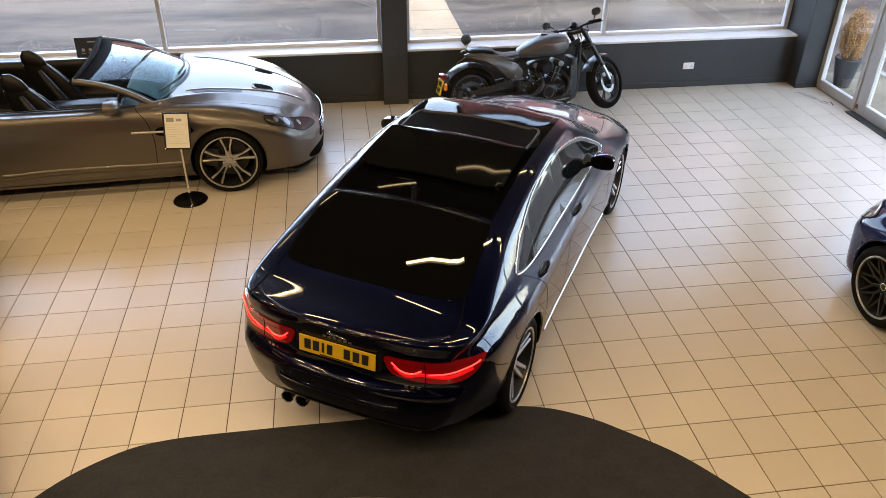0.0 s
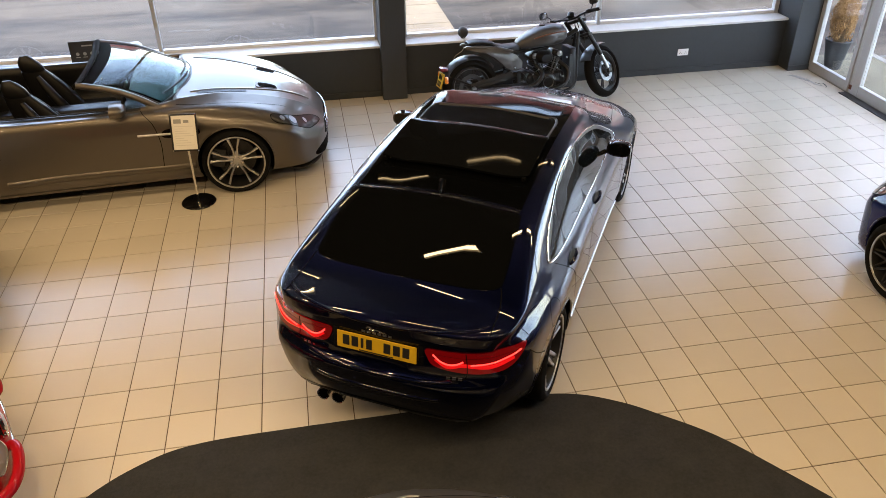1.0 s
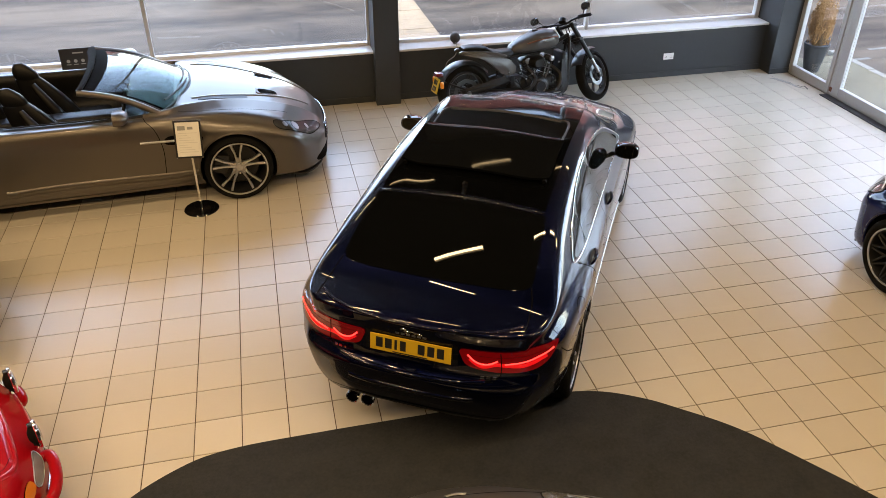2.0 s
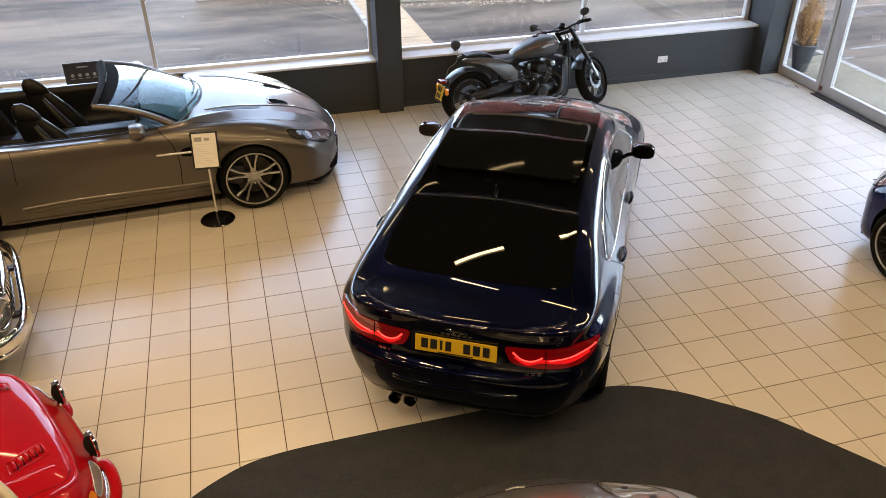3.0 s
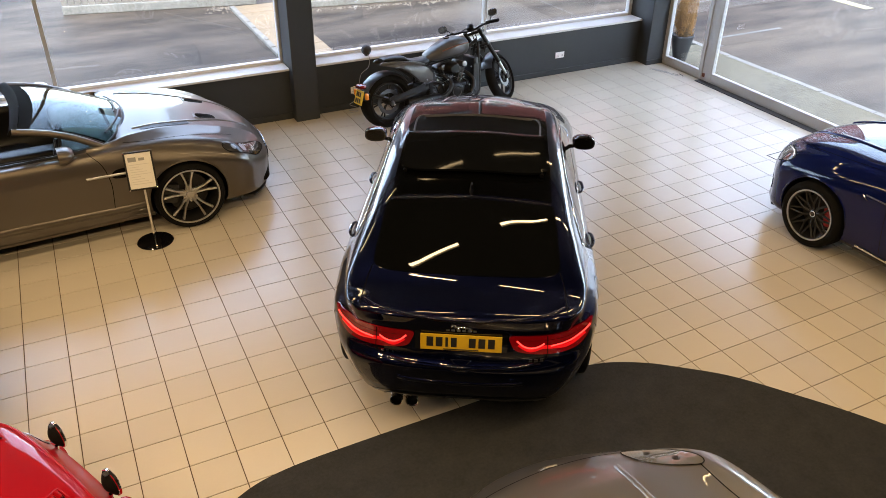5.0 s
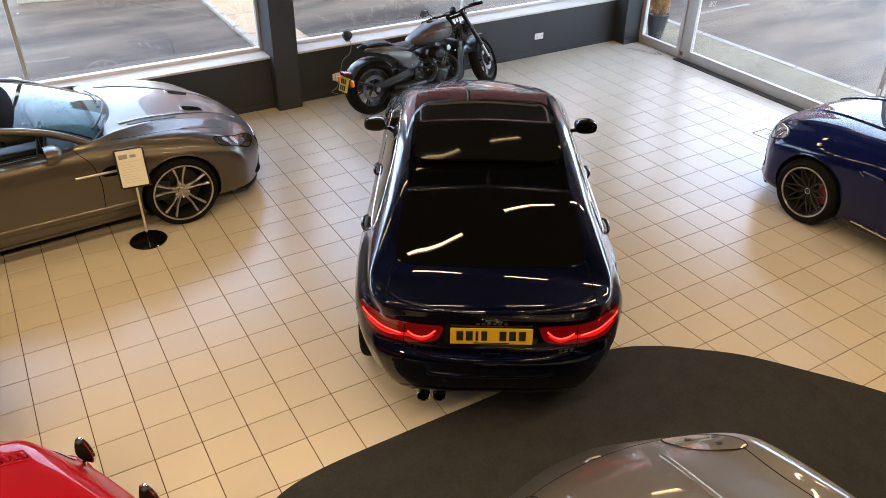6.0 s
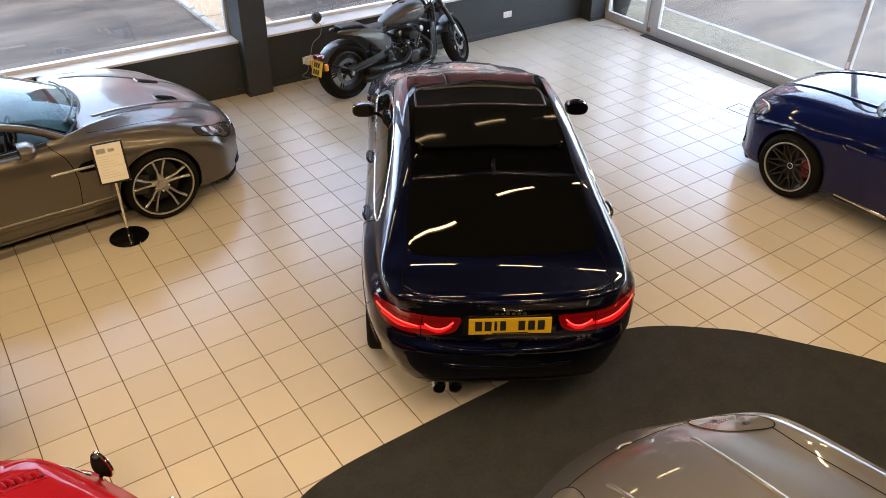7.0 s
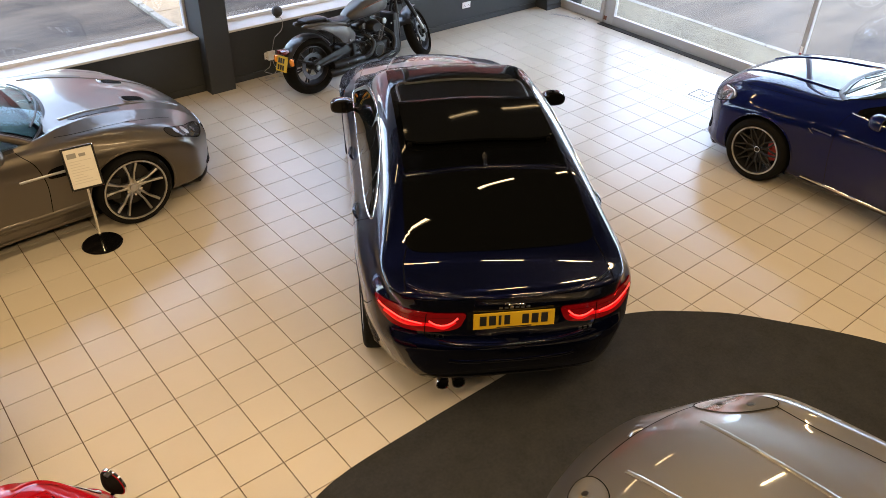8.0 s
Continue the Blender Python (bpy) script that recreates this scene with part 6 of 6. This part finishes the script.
    part("gauge", bm, "bike_black", front, smooth=True)

    # tank with coloured flash
    bm = bmesh.new()
    secs = []
    for u, x, w, zb, zt in ((0, -.30, .05, .72, .755), (.1, -.26, .09, .71, .81), (.3, -.12, .135, .70, .885), (.5, .02, .155, .705, .942), (.7, .16, .15, .71, .960), (.88, .28, .12, .73, .938), (1, .335, .06, .77, .885)):
        secs.append(oval(x, 0, (zb + zt) / 2, w, (zt - zb) / 2, 24, 2.6))
    loft(bm, secs)
    tank = part("fuel_tank", bm, "bike_grey", bike, "satin dark grey fuel tank", smooth=True)
    for s in (-1, 1):
        bm = bmesh.new()
        pts = smooth_line([(-.10, s * .137, .825), (.05, s * .158, .862), (.20, s * .150, .878), (.29, s * .118, .873)], 4)
        tube(bm, pts, .008, 6, radii=None)
        part("tank_stripe", bm, "copper", bike, "copper stripe")
    bm = bmesh.new()
    lathe(bm, [(.001, .02), (.035, .018), (.04, .005), (.04, 0), (.001, 0)], 20, axis="z", centre=(.05, 0, .938))
    part("filler_cap", bm, "bike_black", bike, smooth=True)
    # seat and tail
    bm = bmesh.new()
    secs = []
    for x, w, z, h in ((-.22, .06, .735, .03), (-.30, .11, .725, .045), (-.42, .135, .715, .05), (-.52, .13, .735, .05), (-.57, .118, .772, .045), (-.61, .115, .808, .032), (-.72, .108, .822, .030), (-.84, .098, .822, .026), (-.875, .085, .818, .016)):
        secs.append(oval(x, 0, z, w, h, 20, 3))
    loft(bm, secs)
    part("saddle", bm, "leather", bike, "black leather saddle", smooth=True)
    side = [(-.90, .775), (-.62, .768), (-.50, .735), (-.32, .665), (-.235, .575), (-.25, .50), (-.33, .475), (-.44, .515), (-.60, .655), (-.74, .735)]
    for s in (-1, 1):
        bm = bmesh.new()
        rim = [bm.verts.new((x, s * (.118 + .03 * math.sin(math.pi * (x + .92) / .72)), z)) for x, z in side]
        low = [bm.verts.new((x, s * (.095 + .03 * math.sin(math.pi * (x + .92) / .72)), z)) for x, z in side]
        mid = [bm.verts.new((-.56 + (x + .56) * .72, s * (.132 + .034 * math.sin(math.pi * (x + .92) / .72)), .665 + (z - .665) * .72)) for x, z in side]
        n = len(side)
        for k in range(n):
            q = (k + 1) % n
            bm.faces.new((low[k], low[q], rim[q], rim[k]))
            bm.faces.new((rim[k], rim[q], mid[q], mid[k]))
        bm.faces.new(mid)
        bm.faces.new(low)
        part("side_panel", bm, "bike_grey", bike, "satin grey tail panel", smooth=True, sharp=25)
    for s in (-1, 1):
        bm = bmesh.new()
        loft(bm, [oval(x, s * y, z, w, h, 14, 4) for x, y, z, w, h in ((-.93, .085, .785, .012, .008), (-.90, .10, .787, .024, .022), (-.72, .112, .775, .026, .026), (-.50, .125, .745, .024, .024), (-.36, .128, .705, .016, .016))])
        part("tail_rail", bm, "bike_grey", bike, "satin grey tail rail", smooth=True)
    # rear mudguard close over the wheel
    rows = []
    for k in range(17):
        a = radians(38 + 130 * k / 16)
        rows.append([(-.85 + (.350 - .03 * abs(q) ** 3) * math.cos(a), .108 * q, .33 + (.350 - .03 * abs(q) ** 3) * math.sin(a)) for q in np.linspace(-1, 1, 11)])
    sheet("rear_mudguard", "bike_fender", rows, bike, .005, "satin black rear mudguard")
    # swing arm, frame, stand
    for s in (-1, 1):
        bm = bmesh.new()
        tube(bm, [(-.85, s * .145, .33), (-.62, s * .145, .36), (-.34, s * .11, .42)], .035, 10, radii=[.03, .042, .045])
        part("swing_arm", bm, "bike_black", bike, smooth=True)
        bm = bmesh.new()
        tube(bm, smooth_line([(.49, s * .03, .84), (.46, s * .08, .55), (.40, s * .12, .22), (.10, s * .13, .17), (-.25, s * .12, .20), (-.40, s * .11, .42), (-.30, s * .10, .66)], 5), .019, 10)
        part("frame_tube", bm, "bike_black", bike, smooth=True)
        bm = bmesh.new()
        tube(bm, [(.18, s * .16, .30), (.22, s * .27, .30)], .014, 8)
        part("foot_peg", bm, "bike_black", bike, smooth=True)
    bm = bmesh.new()
    tube(bm, [(.49, 0, .86), (.2, 0, .72), (-.32, 0, .66)], .024, 10)
    part("frame_spine", bm, "bike_black", bike, smooth=True)
    bm = bmesh.new()
    tube(bm, [(.02, .14, .20), (.0, .235, .0305)], .014, 8)
    part("side_stand", bm, "bike_black", bike, smooth=True)
    # engine: crankcase, two finned cylinders, covers, pipes
    bm = boxed(-.20, .30, -.12, .12, .19, .42, .05, 3)
    part("crankcase", bm, "bike_black", bike, smooth=True)
    bm = boxed(-.42, -.14, -.11, .11, .22, .46, .05, 3)
    part("gearbox", bm, "bike_black", bike, smooth=True)
    for x, r, m in ((.07, .105, "bike_black"), (-.27, .075, "bike_black")):
        bm = bmesh.new()
        lathe(bm, smooth_line([(.001, -.165), (r * .7, -.162), (r, -.145), (r, -.10), (.001, -.10)], 3), 28, centre=(x, 0, .31))
        part("engine_cover", bm, m, bike, smooth=True)
        bm = bmesh.new()
        lathe(bm, [(r * .55, -.166), (r * .60, -.170), (r * .64, -.164)], 28, centre=(x, 0, .31), closed=True)
        part("cover_ring", bm, "bike_steel", bike, "steel cover ring", smooth=True)
    for tilt, x in ((22, .12), (-22, .02)):
        cyl = new("cylinder")
        cyl.empty_display_size = .1
        cyl.parent = bike
        cyl.matrix_local = pose(x, 0, .38, 0, tilt, 0)
        bm = boxed(-.062, .062, -.07, .07, .0, .22, .02, 2)
        part("barrel", bm, "bike_black", cyl, smooth=True)
        for k in range(8):
            bm = boxed(-.075, .075, -.085, .085, .03 + .022 * k, .037 + .022 * k, .002, 1)
            part("fin", bm, "engine_metal" if k % 3 == 2 else "bike_black", cyl)
        bm = boxed(-.075, .075, -.09, .09, .215, .29, .03, 3)
        part("rocker_cover", bm, "bike_black", cyl, smooth=True)
        for e in (-.022, .022):
            bm = bmesh.new()
            tube(bm, [(e * .7, -.10, -.02), (e * 1.2, -.098, .22)], .008, 10)
            part("pushrod_tube", bm, "bike_steel", cyl, "steel pushrod tube", smooth=True)
    bm = bmesh.new()
    loft(bm, [oval(.03, -.10 - .11 * u, .60, .105 - .045 * u * u, .075 - .03 * u * u, 24, 2.4, "y") for u in np.linspace(0, 1, 6)])
    part("air_filter", bm, "bike_black", bike, smooth=True)
    for s in (-1, 1):
        sheet("radiator_shroud", "bike_black", [[(.34 + .09 * q, s * (.135 - .02 * q), z) for q in np.linspace(0, 1, 4)] for z in (np.linspace(.22, .60, 6) if s < 0 else np.linspace(.60, .22, 6))], bike, .006)
    bm = boxed(.35, .43, -.13, .13, .24, .68, .02)
    part("radiator", bm, "bike_black", bike, smooth=True)
    bm = bmesh.new()
    tube(bm, smooth_line([(.24, -.06, .52), (.33, -.13, .42), (.27, -.175, .28), (.05, -.185, .225), (-.15, -.185, .215)], 5), .026, 12)
    part("exhaust_pipe", bm, "bike_black", bike, smooth=True)
    bm = bmesh.new()
    tube(bm, smooth_line([(-.07, -.08, .52), (-.01, -.165, .42), (-.10, -.19, .31), (-.25, -.19, .285)], 5), .026, 12)
    part("exhaust_pipe", bm, "bike_black", bike, smooth=True)
    for z, x0, x1 in ((.215, -.72, -.02), (.295, -.66, -.20)):
        bm = bmesh.new()
        tube(bm, [(x1, -.19, z), (x1 - .03, -.19, z), (x0 + .05, -.20, z + .012), (x0, -.20, z + .014)], .045, 16, radii=[.034, .047, .048, .040])
        part("silencer", bm, "bike_black", bike, "matt black silencer", smooth=True)
        for q in (.3, .6):
            bm = bmesh.new()
            xx = x1 + (x0 - x1) * q
            lathe(bm, [(.008, 0), (.008, .006), (.001, .006)], 10, centre=(xx, -.248, z + .008), m=None)
            part("shield_bolt", bm, "engine_metal", bike)
    # black swing arm cover, belt guard, heel plates and bright fasteners
    rows = [[(-.88 + .50 * u, -.155 - .012 * math.sin(math.pi * q), .30 + .05 * u + (.085 + .05 * u) * q) for q in np.linspace(0, 1, 5)] for u in np.linspace(0, 1, 8)]
    sheet("swing_arm_cover", "bike_black", rows, bike, .012)
    bm = bmesh.new()
    lathe(bm, [(.001, -.19), (.026, -.188), (.03, -.17), (.001, -.17)], 16, centre=(-.85, 0, .33))
    part("axle_nut", bm, "engine_metal", bike, smooth=True)
    for x, z, w, h in ((-.30, .40, .05, .16), (.30, .25, .12, .05)):
        part("heel_guard", boxed(x - w / 2, x + w / 2, -.168, -.155, z - h / 2, z + h / 2, .006), "bike_black", bike)
    for tilt, x in ((22, .12), (-22, .02)):
        bm = bmesh.new()
        lathe(bm, [(.001, -.115), (.030, -.112), (.036, -.10), (.001, -.10)], 20, centre=(x + (.11 if tilt > 0 else -.10), 0, .62))
        part("rocker_cap", bm, "engine_metal", bike, smooth=True)
    for k in range(7):
        bm = bmesh.new()
        a = k * 1.1
        tube(bm, smooth_line([(-.35 + .09 * k, -.10, .44), (-.32 + .09 * k, -.145, .40 + .03 * math.sin(a)), (-.26 + .08 * k, -.13, .34)], 3), .008, 6)
        part("hose", bm, "bike_black", bike, smooth=True)
    for x, z in ((-.34, .52), (-.20, .50), (-.05, .47), (.18, .47), (-.42, .44), (.26, .36), (-.12, .42), (.30, .58)):
        bm = bmesh.new()
        lathe(bm, [(.001, -.012), (.009, -.010), (.010, 0), (.001, 0)], 10, centre=(x, -.145, z))
        part("bolt", bm, "engine_metal", bike, smooth=True)
    # side-mounted plate, tail lamp, indicators
    arm = bmesh.new()
    tube(arm, [(-.86, -.10, .36), (-1.10, -.10, .47), (-1.18, -.06, .50)], .012, 8)
    part("plate_arm", arm, "bike_black", bike, smooth=True)
    bm = boxed(-1.21, -1.12, -.07, .07, .53, .58, .018)
    part("tail_lamp", bm, "lamp_red_off", bike, "red tail lamp", smooth=True)
    number_plate(bike, -1.20, 0, .43, 18, 0, .20, .17, rows=[(.055, .035, .03, .055), (.015, .035, .03, .055), (-.03, .035, .03, .055), (.055, -.04, .03, .055), (.01, -.04, .03, .055), (-.035, -.04, .03, .055)])
    for y in (-.15, .15):
        bm = boxed(-1.19, -1.15, y - .025, y + .025, .42, .50, .014)
        part("indicator", bm, "lamp_amber", bike, "amber indicator", smooth=True)
    return bike


build_motorcycle()

# ---- price stand beside the convertible ----
stand = empty("sign_stand", pose(-1.562, 7.278, 0, 0, 0, -6), "floor-standing paper sign holder with round base beside the convertible", "sign stand")
bm = bmesh.new()
lathe(bm, [(.001, 0), (.165, 0), (.168, .006), (.160, .014), (.03, .02), (.001, .02)], 48, axis="z")
part("base", bm, "black_gloss", stand, "round black base", smooth=True)
bm = bmesh.new()
lathe(bm, [(.012, .018), (.012, .62)], 16, axis="z")
part("pole", bm, "chrome", stand, "chrome pole", smooth=True)
holder = new("holder")
holder.parent = stand
holder.empty_display_size = .1
holder.matrix_local = pose(0, -.02, .755, -18, 0, 0)
for x0, x1, z0, z1 in ((-.125, -.110, -.175, .175), (.110, .125, -.175, .175), (-.110, .110, .160, .175), (-.110, .110, -.175, -.160)):
    part("frame_bar", boxed(x0, x1, -.010, .008, z0, z1, .003), "alloy_dark", holder)
part("backing", boxed(-.112, .112, .0, .007, -.162, .162), "black_trim", holder)
part("paper", boxed(-.109, .109, -.004, -.001, -.159, .159), "paper", holder, "printed paper sheet")
for x0, x1, z0, z1 in ((-.09, -.02, .085, .125), (.0, .05, .09, .115)):
    part("print_block", boxed(x0, x1, -.0055, -.0042, z0, z1), "print_grey", holder)
for k in range(9):
    part("text_bar", boxed(-.085, .085 - .03 * ((k * 7) % 4), -.0055, -.0042, .055 - .022 * k, .060 - .022 * k), "print_faint", holder)
for x in (-.118, .118):
    for z in (-.168, .168):
        bm = bmesh.new()
        lathe(bm, [(.001, -.013), (.006, -.012), (.006, -.008), (.001, -.008)], 8, centre=(x, 0, z))
        part("corner_pin", bm, "chrome", holder)

# ---- things on the sill and low wall ----
board = empty("display_board", pose(-2.90, 9.84, .661, 0, 0, 2), "small black information board leaning on the window sill", "board")
part("panel", boxed(-.205, .205, -.012, .012, 0, .245, .004, m=pose(0, 0, 0, -8, 0, 0)), "black_trim", board)
for k in range(4):
    bm = bmesh.new()
    lathe(bm, [(.001, -.0145), (.020, -.0145), (.020, -.012), (.001, -.012)], 14, centre=(-.12 + .08 * k, 0, .10), m=pose(0, 0, 0, -8, 0, 0))
    part("pictogram", bm, "print_grey", board)
part("text_bar", boxed(-.06, .06, -.0145, -.012, .185, .20, m=pose(0, 0, 0, -8, 0, 0)), "print_grey", board)
for k in range(4):
    part("text_bar", boxed(-.145 + .08 * k, -.095 + .08 * k, -.0145, -.012, .058, .066, m=pose(0, 0, 0, -8, 0, 0)), "print_grey", board)

ball = empty("ball_speaker", pose(1.63, 9.80, .66), "small black ball speaker with a trailing cable on the sill", "speaker")
bm = bmesh.new()
lathe(bm, [(max(.001, .066 * math.sin(math.pi * k / 16)), .07 - .066 * math.cos(math.pi * k / 16)) for k in range(17)], 32, axis="z")
part("body", bm, "speaker_mesh", ball, smooth=True)
bm = bmesh.new()
lathe(bm, [(.001, 0), (.03, 0), (.03, .008), (.001, .012)], 20, axis="z")
part("foot", bm, "black_trim", ball, smooth=True)
bm = bmesh.new()
tube(bm, smooth_line([(.0, -.02, .02), (-.01, -.13, .0), (-.03, -.125, -.12), (-.13, -.12, -.20), (-.16, -.10, -.33), (-.19, -.10, -.41)], 6), .004, 6)
part("cable", bm, "cable_grey", ball, smooth=True)


def socket(x, z, double=True, wires=False):
    w = .15 if double else .088
    s = empty("wall_socket", pose(x, 9.72, z), "white plastic double wall socket on the charcoal wall", "socket")
    part("faceplate", boxed(-w / 2, w / 2, -.012, 0, -.044, .044, .004), "socket_white", s)
    for e in ((-.037, .037) if double else (0,)):
        part("switch", boxed(e - .008, e + .008, -.016, -.011, .015, .034, .002), "socket_white", s)
        for dx, dz in ((0, .003), (-.012, -.016), (.012, -.016)):
            part("pin_slot", boxed(e + dx - .004, e + dx + .004, -.0135, -.0119, dz - .004, dz + .004), "gap_black", s)
    if wires:
        part("adapter", boxed(-.05, .05, -.06, -.013, -.05, .06, .01), "socket_white", s)
        for k, (a, b) in enumerate(((-.05, -.12), (.02, .06))):
            bm = bmesh.new()
            tube(bm, smooth_line([(a * .3, -.055, -.045), (a, -.07, -.12), (b, -.06, -.17), (a * .5, -.08, -.22), (b * 1.2, -.10, -.232), (b * .3, -.16, -.234), (b * 1.5, -.18, -.234)], 5), .004, 6)
            part("cable", bm, "cable_grey", s, smooth=True)


socket(4.645, .287)
socket(1.43, .245, True, True)

# floor socket box near the doors
fb = empty("floor_box", pose(5.39, 6.06, 0, 0, 0, 2), "flush floor service box with a metal rim in the tiles", "floor box")
for x0, x1, y0, y1 in ((-.13, .13, -.15, -.138), (-.13, .13, .138, .15), (-.13, -.118, -.138, .138), (.118, .13, -.138, .138)):
    part("rim", boxed(x0, x1, y0, y1, -.004, .003, .001, 1), "brake_iron", fb)
part("lid", boxed(-.118, .118, -.138, .138, -.004, .0015, .001, 1), "tile", fb)
for x0, x1, y0, y1 in ((-.05, .05, -.03, -.022), (-.05, .05, .022, .03), (-.01, -.002, -.02, .02), (.03, .07, .06, .068)):
    part("lid_slot", boxed(x0, x1, y0, y1, .0012, .0028), "brake_iron", fb)

# worn cement streak with dark scuffs inside the fixed light
patch = empty("floor_patch", pose(6.13, 9.05, .001), "faint worn cement streak with dark scuffs by the glazing", "floor patch", kind="structure")
for k, pts in enumerate(([(-.12, .27), (-.04, .22), (.02, .10), (.07, .03)], [(-.06, .16), (.0, .10), (.05, -.02), (.06, -.12), (.12, -.20)], [(.09, -.06), (.13, -.13), (.17, -.12), (.15, -.22), (.11, -.26)])):
    line = smooth_line(pts, 6)
    v, f = [], []
    for i, (x, y) in enumerate(line):
        w = (.030, .024, .011)[k] * math.sin(math.pi * (i + .7) / (len(line) + .4)) * (1 + .5 * math.sin(i * 2.3))
        v += [(x - w, y - w * .4, 0), (x - w * .8, y - w * .3, .002), (x + w * .8, y + w * .3, .002), (x + w, y + w * .4, 0)]
        if i:
            n = 4 * i
            f += [(n - 4 + j, n - 3 + j, n + 1 + j, n + j) for j in range(3)]
    mesh_object("scuff", v, f, "screed" if k < 2 else "brake_iron", patch, smooth=False)

# ---- outside ----
planter = empty("planter", pose(6.83, 9.54, -.02) @ Matrix.Diagonal((.74, .74, .84, 1)), "dark grey tapered pot with a dry orange brown bush", "planter")
bm = bmesh.new()
lathe(bm, smooth_line([(.001, 0), (.13, 0), (.145, .02), (.20, .30), (.225, .42), (.235, .44), (.235, .465), (.215, .465), (.20, .42), (.001, .41)], 2), 36, axis="z")
part("pot", bm, "pot", planter, smooth=True)
rng = random.Random(11)
v, f = [], []
for k in range(260):
    a, r = rng.uniform(0, 6.283), rng.uniform(0, 1) ** .6
    h = rng.uniform(.28, .58)
    bx, by = .13 * r * math.cos(a), .13 * r * math.sin(a)
    tx, ty = bx + .12 * r * math.cos(a), by + .12 * r * math.sin(a)
    w = rng.uniform(.002, .004)
    n = len(v)
    px, py = -math.sin(a) * w, math.cos(a) * w
    v += [(bx - px, by - py, .41), (bx + px, by + py, .41), ((bx + tx) / 2 + px, (by + ty) / 2 + py, .42 + h * .6), ((bx + tx) / 2 - px, (by + ty) / 2 - py, .42 + h * .6), (tx, ty, .42 + h)]
    f += [(n, n + 1, n + 2, n + 3), (n + 3, n + 2, n + 4)]
mesh_object("stems", v, f, "dry_stem", planter, smooth=False)
v, f = [], []
for k in range(9000):
    a, b, r = rng.uniform(0, 6.283), math.asin(rng.uniform(-.75, 1)), rng.uniform(.25, 1) ** .5
    r *= 1 + .16 * math.sin(3 * a + 1.3) * math.cos(4 * b) + .08 * math.sin(7 * a)
    c = Vector((.225 * r * math.cos(a) * math.cos(b), .225 * r * math.sin(a) * math.cos(b), .80 + .44 * r * math.sin(b)))
    u = Vector((rng.gauss(0, 1), rng.gauss(0, 1), rng.gauss(1.4, .8))).normalized() * rng.uniform(.012, .026)
    w = u.cross(Vector((rng.gauss(0, 1), rng.gauss(0, 1), rng.gauss(0, 1)))).normalized() * rng.uniform(.003, .007)
    n = len(v)
    v += [tuple(c - u), tuple(c + w), tuple(c + u), tuple(c - w)]
    f.append((n, n + 1, n + 2, n + 3))
mesh_object("bush_leaves", v, f, "dry_leaf", planter, smooth=False, label="dry orange brown leaves")

# ---- floor tiles: the nearest ones are pieces of their own ----
def tile_mesh(w, d):
    bm = boxed(-w / 2, w / 2, -d / 2, d / 2, -0.006, 0.0, 0.0012, 1)
    me = bpy.data.meshes.new("tile")
    bm.to_mesh(me)
    bm.free()
    me.materials.append(MATS["tile"])
    return me


JOINT = 0.006
whole = tile_mesh(TILE - JOINT, TILE - JOINT)
far_v, far_f = [], []
near_count = 0
rng = random.Random(4)
for i in range(-30, 21):
    for j in range(-20, 32):
        x0, x1 = i * TILE + JOINT / 2, min((i + 1) * TILE - JOINT / 2, 6.40)
        y0, y1 = j * TILE + JOINT / 2, min((j + 1) * TILE - JOINT / 2, 9.70)
        if x1 - x0 < 0.03 or y1 - y0 < 0.03 or x0 < -8.99 or y0 < -5.9:
            continue
        full = x1 - x0 > 0.29 and y1 - y0 > 0.29
        cx, cy = (x0 + x1) / 2, (y0 + y1) / 2
        near = full and ((-3.0 < cx < -0.2 and 4.0 < cy < 7.3) or (1.6 < cx < 4.0 and 3.2 < cy < 7.0)) and near_count < 300
        tz = rng.uniform(-0.0006, 0.0006)
        if near:
            near_count += 1
            ob = new("tile", whole)
            ob.parent = floor
            ob.matrix_local = pose(cx, cy, tz, rng.uniform(-.08, .08), rng.uniform(-.08, .08), 0)
        else:
            b = len(far_v)
            e = 0.0012
            far_v += [(x0, y0, -.006), (x1, y0, -.006), (x1, y1, -.006), (x0, y1, -.006), (x0, y0, tz - e), (x1, y0, tz - e), (x1, y1, tz - e), (x0, y1, tz - e),
                      (x0 + e, y0 + e, tz), (x1 - e, y0 + e, tz), (x1 - e, y1 - e, tz), (x0 + e, y1 - e, tz)]
            for q in (0, 4):
                far_f += [(b + q + k, b + q + (k + 1) % 4, b + q + 4 + (k + 1) % 4, b + q + 4 + k) for k in range(4)]
            far_f.append((b + 8, b + 9, b + 10, b + 11))
rest = mesh_object("tiles", far_v, far_f, "tile_far", floor, smooth=False)
tagged(rest, kind="stuff")
